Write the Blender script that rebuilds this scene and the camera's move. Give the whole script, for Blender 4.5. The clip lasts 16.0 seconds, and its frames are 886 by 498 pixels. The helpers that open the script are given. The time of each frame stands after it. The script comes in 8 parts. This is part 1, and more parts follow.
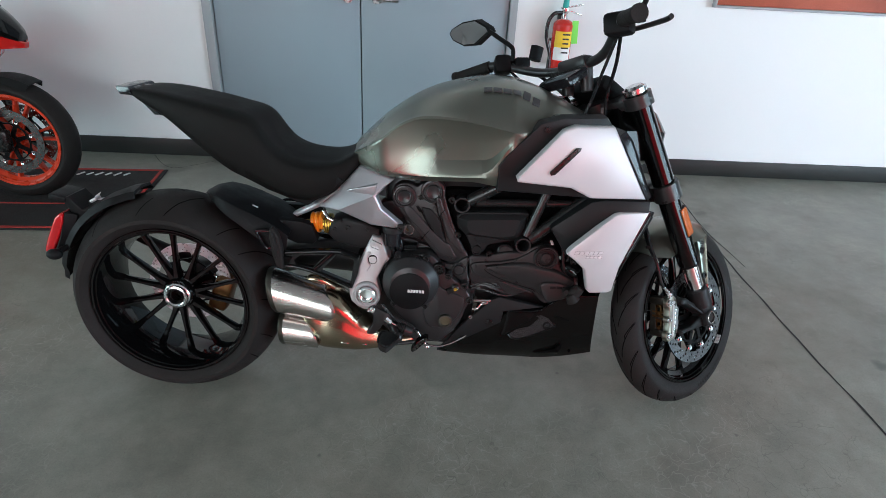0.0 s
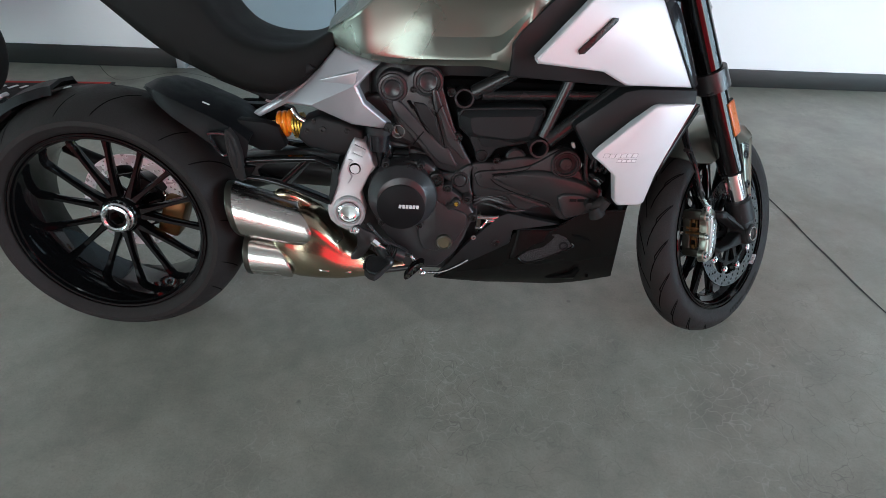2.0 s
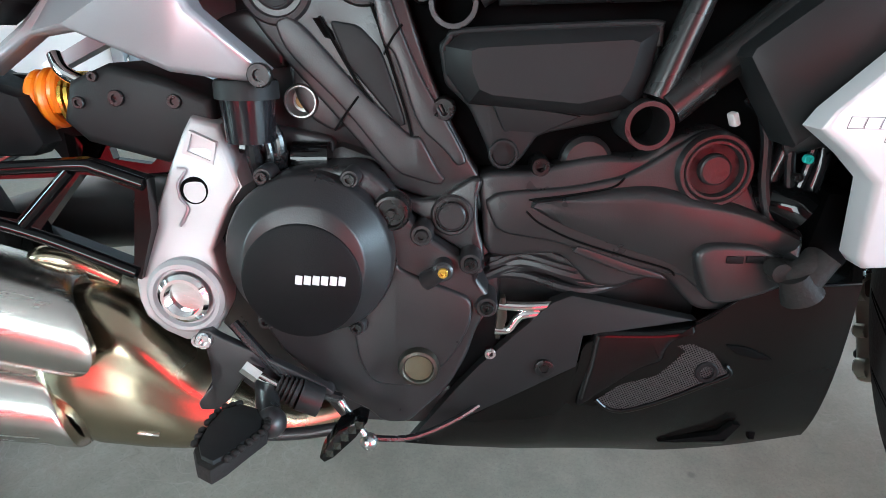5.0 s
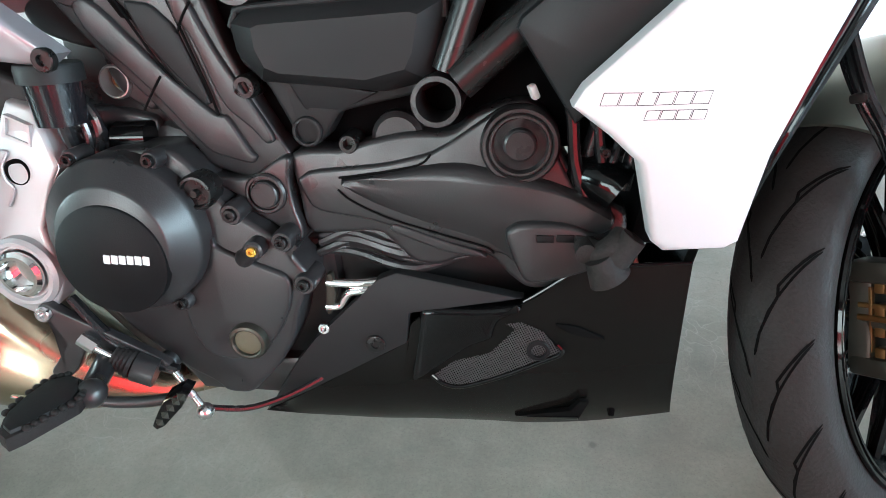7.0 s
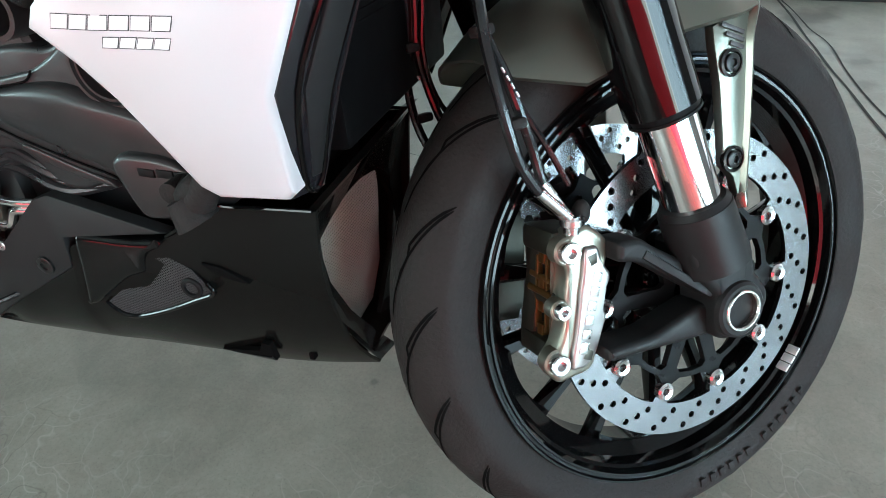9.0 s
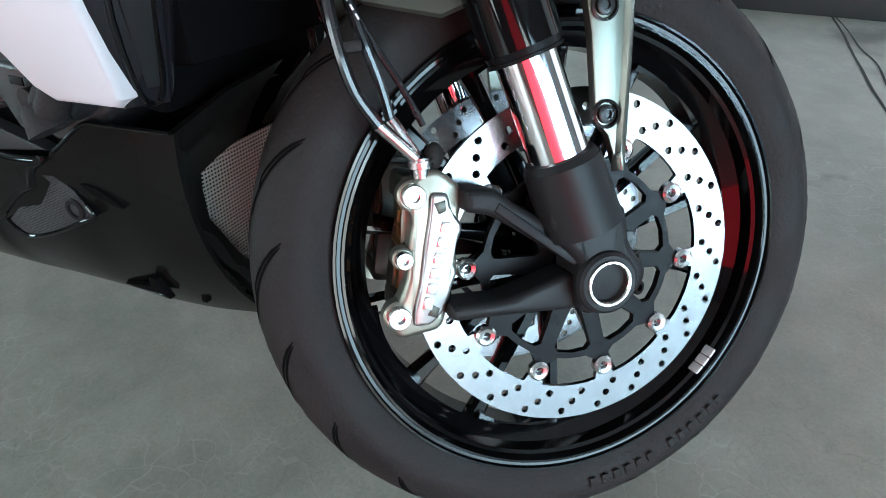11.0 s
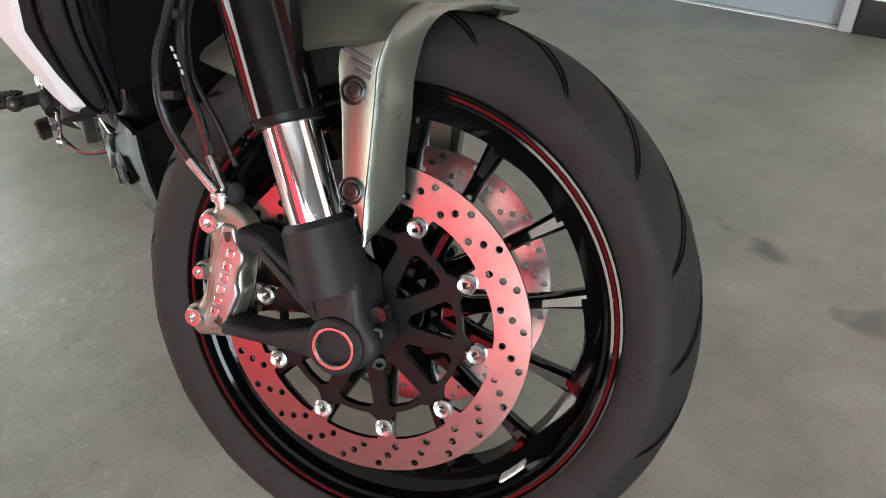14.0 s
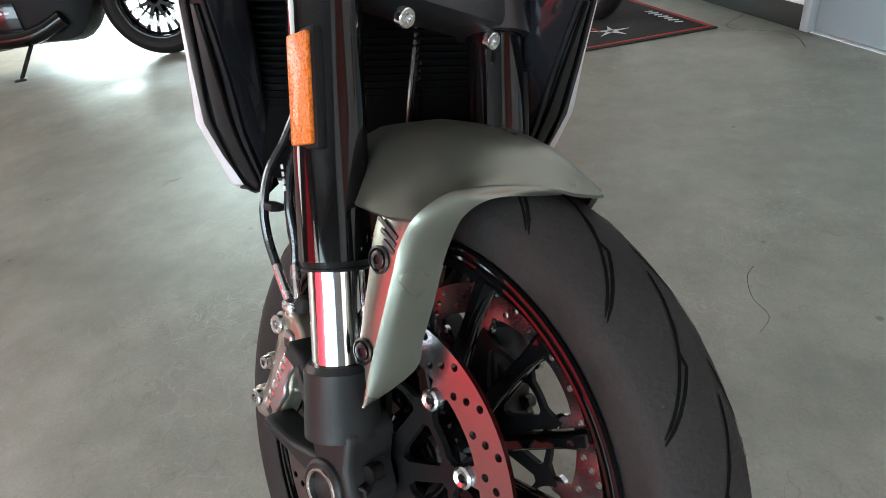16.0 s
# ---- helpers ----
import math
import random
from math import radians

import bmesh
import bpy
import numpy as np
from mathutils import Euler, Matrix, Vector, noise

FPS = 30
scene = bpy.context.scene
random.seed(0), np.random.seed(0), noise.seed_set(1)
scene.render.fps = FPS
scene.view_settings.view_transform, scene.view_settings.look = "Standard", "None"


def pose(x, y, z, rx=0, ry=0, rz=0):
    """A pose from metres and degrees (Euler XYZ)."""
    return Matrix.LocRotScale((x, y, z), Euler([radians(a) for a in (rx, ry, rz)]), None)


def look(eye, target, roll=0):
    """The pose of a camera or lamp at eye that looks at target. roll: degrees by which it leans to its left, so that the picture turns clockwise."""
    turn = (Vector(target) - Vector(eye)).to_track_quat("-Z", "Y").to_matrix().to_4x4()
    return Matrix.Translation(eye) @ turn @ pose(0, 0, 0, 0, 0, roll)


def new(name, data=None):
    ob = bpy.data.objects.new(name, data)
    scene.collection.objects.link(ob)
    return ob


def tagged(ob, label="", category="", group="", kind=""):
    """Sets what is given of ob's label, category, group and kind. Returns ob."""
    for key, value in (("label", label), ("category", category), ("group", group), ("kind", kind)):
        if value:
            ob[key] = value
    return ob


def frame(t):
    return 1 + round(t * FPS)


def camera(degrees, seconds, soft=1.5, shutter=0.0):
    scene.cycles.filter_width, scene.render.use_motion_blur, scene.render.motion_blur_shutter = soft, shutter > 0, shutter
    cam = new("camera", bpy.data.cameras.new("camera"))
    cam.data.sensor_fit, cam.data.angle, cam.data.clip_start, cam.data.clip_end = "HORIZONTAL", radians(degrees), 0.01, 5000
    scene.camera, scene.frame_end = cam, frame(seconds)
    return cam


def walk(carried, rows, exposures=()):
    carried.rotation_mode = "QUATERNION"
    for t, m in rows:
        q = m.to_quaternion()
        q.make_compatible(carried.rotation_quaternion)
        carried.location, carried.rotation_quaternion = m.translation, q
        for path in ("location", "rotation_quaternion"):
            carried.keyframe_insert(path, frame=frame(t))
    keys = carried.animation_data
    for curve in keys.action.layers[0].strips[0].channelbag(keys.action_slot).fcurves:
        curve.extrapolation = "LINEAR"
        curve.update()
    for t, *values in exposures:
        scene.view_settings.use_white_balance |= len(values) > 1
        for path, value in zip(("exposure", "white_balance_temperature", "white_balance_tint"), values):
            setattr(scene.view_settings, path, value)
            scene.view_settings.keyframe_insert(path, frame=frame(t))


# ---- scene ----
cam = camera(72.0, 16.0, 0.5)
PATH = [
    (0, (0.065, -1.579, 1.428), (0.013, 0.164, 0.448), 3.3),
    (0.5, (0.063, -1.573, 1.427), (0.011, 0.156, 0.423), 3.4),
    (1, (0.058, -1.558, 1.414), (-0.001, 0.139, 0.358), 3.3),
    (1.5, (0.024, -1.493, 1.355), (0.005, 0.171, 0.246), 4.2),
    (2, (0.015, -1.345, 1.221), (0.045, 0.282, 0.058), 3.9),
    (2.5, (0.053, -1.129, 1.047), (0.017, 0.513, -0.095), 3.4),
    (3, (0.059, -0.981, 0.901), (-0.045, 0.747, -0.102), 2.5),
    (3.5, (-0.001, -0.838, 0.807), (-0.077, 0.936, -0.112), 2.2),
    (4, (-0.029, -0.718, 0.754), (-0.056, 1.087, -0.106), 2.2),
    (4.2, (-0.013, -0.684, 0.733), (-0.032, 1.13, -0.109), 2.0),
    (6.3, (0.245, -0.571, 0.752), (-0.057, 1.137, -0.243), -1.8),
    (6.5, (0.261, -0.574, 0.746), (-0.038, 1.145, -0.232), -1.5),
    (7, (0.337, -0.558, 0.758), (0.05, 1.132, -0.273), -2.3),
    (7.5, (0.414, -0.522, 0.727), (0.169, 1.178, -0.298), -1.2),
    (8, (0.531, -0.458, 0.737), (0.171, 1.147, -0.402), -1.7),
    (8.5, (0.624, -0.429, 0.754), (0.273, 1.124, -0.456), -1.7),
    (9, (0.734, -0.411, 0.742), (0.262, 1.064, -0.523), -2.3),
    (9.5, (0.795, -0.395, 0.738), (0.251, 1.021, -0.565), -1.8),
    (9.7, (0.818, -0.39, 0.739), (0.245, 1.006, -0.574), -1.2),
    (11.8, (0.965, -0.334, 0.627), (0.166, 1.147, -0.455), -1.4),
    (12, (0.989, -0.323, 0.622), (0.125, 1.149, -0.42), -1.9),
    (12.5, (1.045, -0.273, 0.631), (0.139, 1.128, -0.472), -0.6),
    (13, (1.11, -0.198, 0.652), (0.041, 1.025, -0.514), -2.6),
    (13.5, (1.161, -0.148, 0.688), (-0.053, 0.902, -0.505), -3.8),
    (14, (1.248, -0.066, 0.716), (-0.145, 0.738, -0.472), -6.1),
    (14.5, (1.312, -0.01, 0.742), (-0.2, 0.546, -0.442), -8.0),
    (15, (1.382, 0.054, 0.766), (-0.243, 0.383, -0.352), -7.2),
    (15.5, (1.334, 0.102, 0.767), (-0.351, 0.288, -0.295), -7.2),
    (16, (1.221, 0.157, 0.788), (-0.478, 0.197, -0.266), -7.5),
]
EXPOSURES = [
    (0.0, -0.02, 6250, 6), (1.0, 0.0, 6250, 6), (2.5, 0.22, 6250, 5), (4.0, 0.66, 6050, 4), (6.5, 1.16, 6250, 2), (7.5, 1.00, 6250, 1), (8.5, 0.78, 6250, 0),
    (9.0, 0.71, 6300, -1), (9.7, 0.68, 6250, -1), (12.0, 0.49, 5850, 1), (12.6, 0.50, 5850, 2), (13.1, 0.50, 6500, 9), (13.5, 0.52, 7000, 13), (14.5, 0.64, 7450, 13), (16.0, 0.70, 6950, 9),
]
walk(cam, [(t, look(eye, target, roll)) for t, eye, target, roll in PATH], EXPOSURES)

# ---- light ----
SUN_EL, SUN_AZ = radians(32), radians(-78)   # the sun stands in the west, behind the glass door
world = bpy.data.worlds.new("sky")
scene.world = world
world.use_nodes = True
wn = world.node_tree.nodes
sky = wn.new("ShaderNodeTexSky")
sky.sky_type, sky.sun_disc, sky.sun_elevation, sky.sun_rotation = "NISHITA", False, SUN_EL, SUN_AZ
world.node_tree.links.new(sky.outputs[0], wn["Background"].inputs[0])
wn["Background"].inputs[1].default_value = 0.12
sun_data = bpy.data.lights.new("sun", "SUN")
sun_data.energy, sun_data.angle, sun_data.color = 4.0, radians(0.5), (1.0, 0.95, 0.88)
sun = new("sun", sun_data)
sun_from = Vector((math.sin(SUN_AZ) * math.cos(SUN_EL), math.cos(SUN_AZ) * math.cos(SUN_EL), math.sin(SUN_EL)))
sun.matrix_world = look(sun_from * 20, (0, 0, 0))


def window_light(name, at, to, w, h, watts, colour):
    """The sky's light in a window's opening."""
    d = bpy.data.lights.new(name, "AREA")
    d.shape, d.size, d.size_y, d.energy, d.color = "RECTANGLE", w, h, watts, colour
    o = new(name, d)
    o.matrix_world = look(at, to)
    return o


window_light("daylight_south_a", (-2.3, -5.35, 1.55), (-2.3, 0, 1.35), 3.4, 2.5, 175, (0.90, 0.98, 1.0))
window_light("daylight_south_b", (5.1, -5.35, 1.5), (2.2, 0, 0.7), 2.3, 2.4, 125, (1.0, 0.985, 0.94))
window_light("daylight_east", (6.35, -2.5, 1.55), (1.5, 0.4, 0.3), 4.2, 2.5, 315, (0.64, 0.84, 1.0))
window_light("daylight_west", (-6.35, -2.6, 1.35), (0, -0.2, 0.8), 2.2, 2.3, 165, (0.72, 0.95, 1.0))



# ---- materials ----
def mat(name, base, rough=0.5, metal=0.0, var=0.12, scale=18.0, bump=0.04, grain=350.0, coat=0.0, rvar=0.08, ior=1.45, stretch=None):
    """A surface with colour and gloss that vary at two scales, and a fine relief."""
    m = bpy.data.materials.new(name)
    m.use_nodes = True
    nt = m.node_tree
    N, K = nt.nodes, nt.links.new
    p = N["Principled BSDF"]
    tc = N.new("ShaderNodeTexCoord")
    co = tc.outputs["Object"]
    if stretch:
        mp = N.new("ShaderNodeMapping")
        mp.inputs["Scale"].default_value = stretch
        K(co, mp.inputs[0])
        co = mp.outputs[0]
    big, fine = N.new("ShaderNodeTexNoise"), N.new("ShaderNodeTexNoise")
    big.inputs["Scale"].default_value, big.inputs["Detail"].default_value = scale, 4
    fine.inputs["Scale"].default_value, fine.inputs["Detail"].default_value = grain, 2
    K(co, big.inputs["Vector"])
    K(co, fine.inputs["Vector"])
    mix = N.new("ShaderNodeMix")
    mix.data_type = "RGBA"
    lo, hi = [c * (1 - var) for c in base], [min(1, c * (1 + var)) for c in base]
    mix.inputs[6].default_value, mix.inputs[7].default_value = (*lo, 1), (*hi, 1)
    add = N.new("ShaderNodeMath")
    add.operation = "MULTIPLY_ADD"
    add.inputs[1].default_value, add.inputs[2].default_value = 0.35, 0.32
    K(fine.outputs[0], add.inputs[0])
    avg = N.new("ShaderNodeMath")
    avg.operation = "MULTIPLY"
    K(add.outputs[0], avg.inputs[0])
    sc = N.new("ShaderNodeMath")
    sc.operation = "MULTIPLY"
    sc.inputs[1].default_value = 2.0
    K(big.outputs[0], sc.inputs[0])
    K(sc.outputs[0], avg.inputs[1])
    K(avg.outputs[0], mix.inputs[0])
    K(mix.outputs[2], p.inputs["Base Color"])
    mr = N.new("ShaderNodeMapRange")
    mr.inputs[1].default_value, mr.inputs[2].default_value = 0.3, 0.7
    mr.inputs[3].default_value, mr.inputs[4].default_value = max(0.02, rough - rvar), min(1, rough + rvar)
    K(big.outputs[0], mr.inputs[0])
    K(mr.outputs[0], p.inputs["Roughness"])
    p.inputs["Metallic"].default_value = metal
    p.inputs["Coat Weight"].default_value = coat
    p.inputs["Coat Roughness"].default_value = 0.04
    p.inputs["IOR"].default_value = ior
    if bump:
        bp = N.new("ShaderNodeBump")
        bp.inputs["Strength"].default_value, bp.inputs["Distance"].default_value = bump, 0.002
        K(fine.outputs[0], bp.inputs["Height"])
        K(bp.outputs[0], p.inputs["Normal"])
    return m


TANK = mat("satin_titanium_paint", (0.195, 0.203, 0.172), 0.30, 0.85, 0.06, 6, 0.02, 900)
WHITE = mat("pearl_white_paint", (0.575, 0.557, 0.568), 0.38, 0.15, 0.03, 8, 0.02, 900)
PLASTIC = mat("textured_black_plastic", (0.0065, 0.0065, 0.007), 0.5, 0, 0.2, 25, 0.10, 700, 0, 0.08, 1.22)
MATTE = mat("matt_charcoal_plastic", (0.012, 0.0125, 0.013), 0.5, 0, 0.15, 14, 0.06, 800, 0, 0.08, 1.30)
GLOSS = mat("gloss_black_paint", (0.0025, 0.0025, 0.0027), 0.07, 0, 0.2, 10, 0.0, 300, 0.0, 0.03, 1.38)
ENGINE = mat("black_engine_coating", (0.0180, 0.0172, 0.0180), 0.34, 0, 0.2, 20, 0.06, 600, 0, 0.08, 1.50)
RUBBER = mat("tyre_rubber", (0.0180, 0.0160, 0.0154), 0.66, 0, 0.55, 22, 0.35, 260, 0, 0.12, 1.26)
# near-black: the shade in grooves, slots and holes, put in as colour
DEEPSHADE = mat("deep_shade_black", (0.004, 0.004, 0.004), 0.95, 0, 0.1, 20, 0.0, 300, 0, 0.02, 1.1)
SEAT = mat("seat_cover", (0.0070, 0.0070, 0.0065), 0.62, 0, 0.15, 12, 0.25, 1100, 0, 0.08, 1.22)
SUBFRAME = mat("satin_silver_paint", (0.40, 0.39, 0.41), 0.36, 0.6, 0.05, 10, 0.03, 700)
SILVER = mat("silver_cast_alloy", (0.43, 0.43, 0.435), 0.42, 0.45, 0.05, 16, 0.05, 800)
STEEL = mat("brushed_steel", (0.60, 0.57, 0.535), 0.25, 1.0, 0.05, 30, 0.03, 260, 0, 0.03, 1.45, (0.25, 4, 4))
HEAT = mat("heat_tinted_steel", (0.43, 0.36, 0.255), 0.23, 1.0, 0.18, 9, 0.02, 300)
CHROME = mat("chromed_steel", (0.86, 0.86, 0.86), 0.06, 1.0, 0.03, 20, 0.0, 300, 0, 0.02)
DISC = mat("ground_disc_steel", (0.25, 0.25, 0.258), 0.24, 1.0, 0.03, 40, 0.02, 420, 0, 0.015)
# paler disc steel for the rear disc: its reflected light is in the colour
LITDISC = mat("lit_disc_steel", (0.74, 0.75, 0.77), 0.32, 0.5, 0.04, 40, 0.02, 420)
CALIPER = mat("anodised_caliper", (0.27, 0.26, 0.215), 0.36, 0.85, 0.08, 40, 0.06, 500)
CALDARK = mat("dark_anodised_alloy", (0.055, 0.054, 0.044), 0.4, 0.75, 0.1, 40, 0.05, 500)
CALFACE = mat("milled_caliper_face", (0.32, 0.31, 0.30), 0.36, 0.85, 0.06, 40, 0.04, 500)
PAN = mat("belly_pan_paint", (0.0055, 0.0055, 0.0050), 0.17, 0, 0.2, 10, 0.0, 300, 0.0, 0.03, 1.18)
FRAME = mat("satin_frame_paint", (0.020, 0.020, 0.020), 0.27, 0.35, 0.12, 20, 0.02, 500, 0, 0.04, 1.5)
BLACKCORE = mat("black_radiator_core", (0.0018, 0.0018, 0.002), 0.75, 0, 0.2, 40, 0.0, 300, 0, 0.05, 1.12)
BOLT = mat("zinc_bolt", (0.66, 0.66, 0.66), 0.24, 1.0, 0.08, 80, 0.0, 300)
DARKBOLT = mat("black_bolt", (0.010, 0.010, 0.010), 0.3, 0.3, 0.1, 80, 0.0, 300)
GOLD = mat("gold_anodised", (0.62, 0.40, 0.07), 0.30, 0.8, 0.1, 60, 0.0, 300)
BRASS = mat("bronze_coating", (0.16, 0.085, 0.03), 0.36, 0.7, 0.25, 60, 0.0, 300)
ORANGE = mat("orange_spring", (0.85, 0.24, 0.01), 0.35, 0, 0.06, 60, 0.0, 300, 0.4)
AMBER = mat("amber_lens", (0.50, 0.105, 0.002), 0.3, 0, 0.5, 420, 0.9, 420, 0.25)
OILGLASS = mat("oil_window", (0.085, 0.075, 0.045), 0.15, 0, 0.15, 60, 0.0, 300, 0.4)
REDLENS = mat("red_lens", (0.46, 0.008, 0.012), 0.14, 0, 0.1, 100, 0.1, 260, 0.7)
SMOKE = mat("smoked_plastic", (0.010, 0.010, 0.012), 0.14, 0, 0.15, 20, 0.0, 300, 0.3, 0.04, 1.35)
CARRIER = mat("anodised_black", (0.009, 0.009, 0.0095), 0.34, 0.2, 0.12, 60, 0.03, 500, 0, 0.08, 1.20)
WIREMESH = mat("wire_mesh", (0.46, 0.44, 0.40), 0.45, 0.3, 0.1, 60, 0.0, 300)
DARKMESH = mat("dark_wire_mesh", (0.06, 0.06, 0.062), 0.4, 0.4, 0.1, 60, 0.0, 300)
LENS = mat("clear_dark_lens", (0.010, 0.010, 0.012), 0.08, 0, 0.15, 20, 0.0, 300, 0.25, 0.03, 1.4)
GREYMARK = mat("grey_lettering", (0.62, 0.62, 0.62), 0.45, 0, 0.05, 60, 0.0, 300)
DARKMARK = mat("dark_lettering", (0.035, 0.035, 0.036), 0.45, 0, 0.05, 60, 0.0, 300)
HOSE = mat("brake_hose", (0.010, 0.010, 0.011), 0.22, 0, 0.1, 60, 0.0, 300, 0.3)
REDPAINT = mat("red_paint", (0.55, 0.012, 0.010), 0.16, 0, 0.06, 10, 0.0, 300, 0.7)
ORANGERIM = mat("red_rim_paint", (0.62, 0.055, 0.02), 0.28, 0, 0.08, 20, 0.0, 300, 0.3)
MATBLACK = mat("carpet_mat", (0.020, 0.019, 0.019), 0.9, 0, 0.3, 30, 0.5, 500)
MATRED = mat("mat_red_edge", (0.36, 0.03, 0.025), 0.8, 0, 0.15, 40, 0.3, 500)
WALL = mat("white_wall_paint", (0.83, 0.83, 0.825), 0.62, 0, 0.03, 1.2, 0.10, 120)
CLOSING = mat("grey_wall_paint", (0.15, 0.15, 0.15), 0.7, 0, 0.05, 1.2, 0.1, 120)
CEIL = mat("ceiling_paint", (0.30, 0.30, 0.30), 0.8, 0, 0.05, 2, 0.1, 90)
DOORP = mat("grey_door_paint", (0.27, 0.315, 0.345), 0.42, 0, 0.06, 3, 0.08, 220)
FRAMEP = mat("grey_frame_paint", (0.34, 0.35, 0.36), 0.45, 0, 0.06, 5, 0.06, 220)
BASE = mat("black_rubber_base", (0.016, 0.018, 0.017), 0.5, 0, 0.2, 6, 0.05, 200)
EXTRED = mat("extinguisher_red", (0.60, 0.02, 0.012), 0.22, 0, 0.06, 20, 0.0, 300, 0.6)
YELLOW = mat("yellow_label", (0.85, 0.55, 0.03), 0.5, 0, 0.04, 40, 0.0, 300)
PAPER = mat("white_label", (0.80, 0.80, 0.78), 0.55, 0, 0.04, 40, 0.0, 300)
GREENTAG = mat("green_tag", (0.25, 0.80, 0.12), 0.5, 0, 0.05, 40, 0.0, 300)
TEAL = mat("teal_cap", (0.03, 0.35, 0.30), 0.4, 0, 0.05, 40, 0.0, 300)
JOINT = mat("joint_filler", (0.03, 0.03, 0.029), 0.85, 0, 0.3, 20, 0.3, 200)
ALUM = mat("window_aluminium", (0.35, 0.36, 0.37), 0.35, 0.8, 0.06, 10, 0.03, 300)


def concrete():
    """Sealed grey concrete: clouds, darker stains, crazing veins and small pits."""
    m = bpy.data.materials.new("sealed_concrete")
    m.use_nodes = True
    N, K = m.node_tree.nodes, m.node_tree.links.new
    p = N["Principled BSDF"]
    tc = N.new("ShaderNodeTexCoord")

    def noise_tex(scale, detail=4.0, rough=0.55):
        n = N.new("ShaderNodeTexNoise")
        n.inputs["Scale"].default_value, n.inputs["Detail"].default_value, n.inputs["Roughness"].default_value = scale, detail, rough
        K(tc.outputs["Object"], n.inputs["Vector"])
        return n.outputs[0]

    def ramp(src, a, ca, b, cb):
        r = N.new("ShaderNodeValToRGB")
        r.color_ramp.elements[0].position, r.color_ramp.elements[0].color = a, (*ca, 1)
        r.color_ramp.elements[1].position, r.color_ramp.elements[1].color = b, (*cb, 1)
        K(src, r.inputs[0])
        return r.outputs[0]

    def blend(fac, a, b, how="MIX"):
        x = N.new("ShaderNodeMix")
        x.data_type, x.blend_type = "RGBA", how
        if isinstance(fac, float):
            x.inputs[0].default_value = fac
        else:
            K(fac, x.inputs[0])
        K(a, x.inputs[6])
        K(b, x.inputs[7])
        return x.outputs[2]

    clouds = ramp(noise_tex(1.1, 6, 0.6), 0.28, (0.200, 0.197, 0.167), 0.74, (0.278, 0.273, 0.236))
    mottle = ramp(noise_tex(14, 5, 0.65), 0.3, (0.88, 0.88, 0.88), 0.7, (1.07, 1.07, 1.07))
    grain = ramp(noise_tex(160, 3, 0.7), 0.25, (0.86, 0.86, 0.86), 0.75, (1.1, 1.1, 1.1))
    blotch = ramp(noise_tex(4.2, 6, 0.68), 0.36, (0.84, 0.845, 0.83), 0.62, (1.08, 1.075, 1.06))
    specks = ramp(noise_tex(420, 2, 0.6), 0.30, (0.72, 0.72, 0.72), 0.42, (1.0, 1.0, 1.0))
    col = blend(1.0, blend(1.0, clouds, mottle, "MULTIPLY"), grain, "MULTIPLY")
    col = blend(1.0, blend(1.0, col, blotch, "MULTIPLY"), specks, "MULTIPLY")
    # crazing: thin pale veins, in patches
    warp = N.new("ShaderNodeTexNoise")
    warp.inputs["Scale"].default_value, warp.inputs["Detail"].default_value = 5, 3
    K(tc.outputs["Object"], warp.inputs["Vector"])
    vadd = N.new("ShaderNodeMix")
    vadd.data_type, vadd.blend_type = "RGBA", "LINEAR_LIGHT"
    vadd.inputs[0].default_value = 0.18
    K(tc.outputs["Object"], vadd.inputs[6])
    K(warp.outputs[1], vadd.inputs[7])
    vor = N.new("ShaderNodeTexVoronoi")
    vor.feature = "DISTANCE_TO_EDGE"
    vor.inputs["Scale"].default_value = 19
    K(vadd.outputs[2], vor.inputs["Vector"])
    vein = ramp(vor.outputs["Distance"], 0.0, (1, 1, 1), 0.028, (0, 0, 0))
    patch = ramp(noise_tex(1.7, 3), 0.46, (0, 0, 0), 0.66, (0.42, 0.42, 0.42))
    vm = N.new("ShaderNodeMath")
    vm.operation = "MULTIPLY"
    K(vein, vm.inputs[0])
    K(patch, vm.inputs[1])
    pale = N.new("ShaderNodeRGB")
    pale.outputs[0].default_value = (0.46, 0.445, 0.40, 1)
    col = blend(vm.outputs[0], col, pale.outputs[0])
    # dark hairlines, wider apart, in other patches
    vor2 = N.new("ShaderNodeTexVoronoi")
    vor2.feature = "DISTANCE_TO_EDGE"
    vor2.inputs["Scale"].default_value = 8.5
    K(vadd.outputs[2], vor2.inputs["Vector"])
    hair = ramp(vor2.outputs["Distance"], 0.0, (1, 1, 1), 0.012, (0, 0, 0))
    hm = N.new("ShaderNodeMath")
    hm.operation = "MULTIPLY"
    K(hair, hm.inputs[0])
    K(ramp(noise_tex(1.3, 3), 0.50, (0, 0, 0), 0.64, (0.5, 0.5, 0.5)), hm.inputs[1])
    grime = N.new("ShaderNodeRGB")
    grime.outputs[0].default_value = (0.085, 0.08, 0.068, 1)
    col = blend(hm.outputs[0], col, grime.outputs[0])
    # small dark pits and drips
    dots = N.new("ShaderNodeTexVoronoi")
    dots.inputs["Scale"].default_value = 6.5
    dots.inputs["Randomness"].default_value = 1.0
    K(tc.outputs["Object"], dots.inputs["Vector"])
    dot = ramp(dots.outputs["Distance"], 0.035, (0.6, 0.6, 0.6), 0.06, (0, 0, 0))
    dark = N.new("ShaderNodeRGB")
    dark.outputs[0].default_value = (0.06, 0.06, 0.055, 1)
    gate = ramp(noise_tex(3.1, 2), 0.5, (0, 0, 0), 0.56, (1, 1, 1))
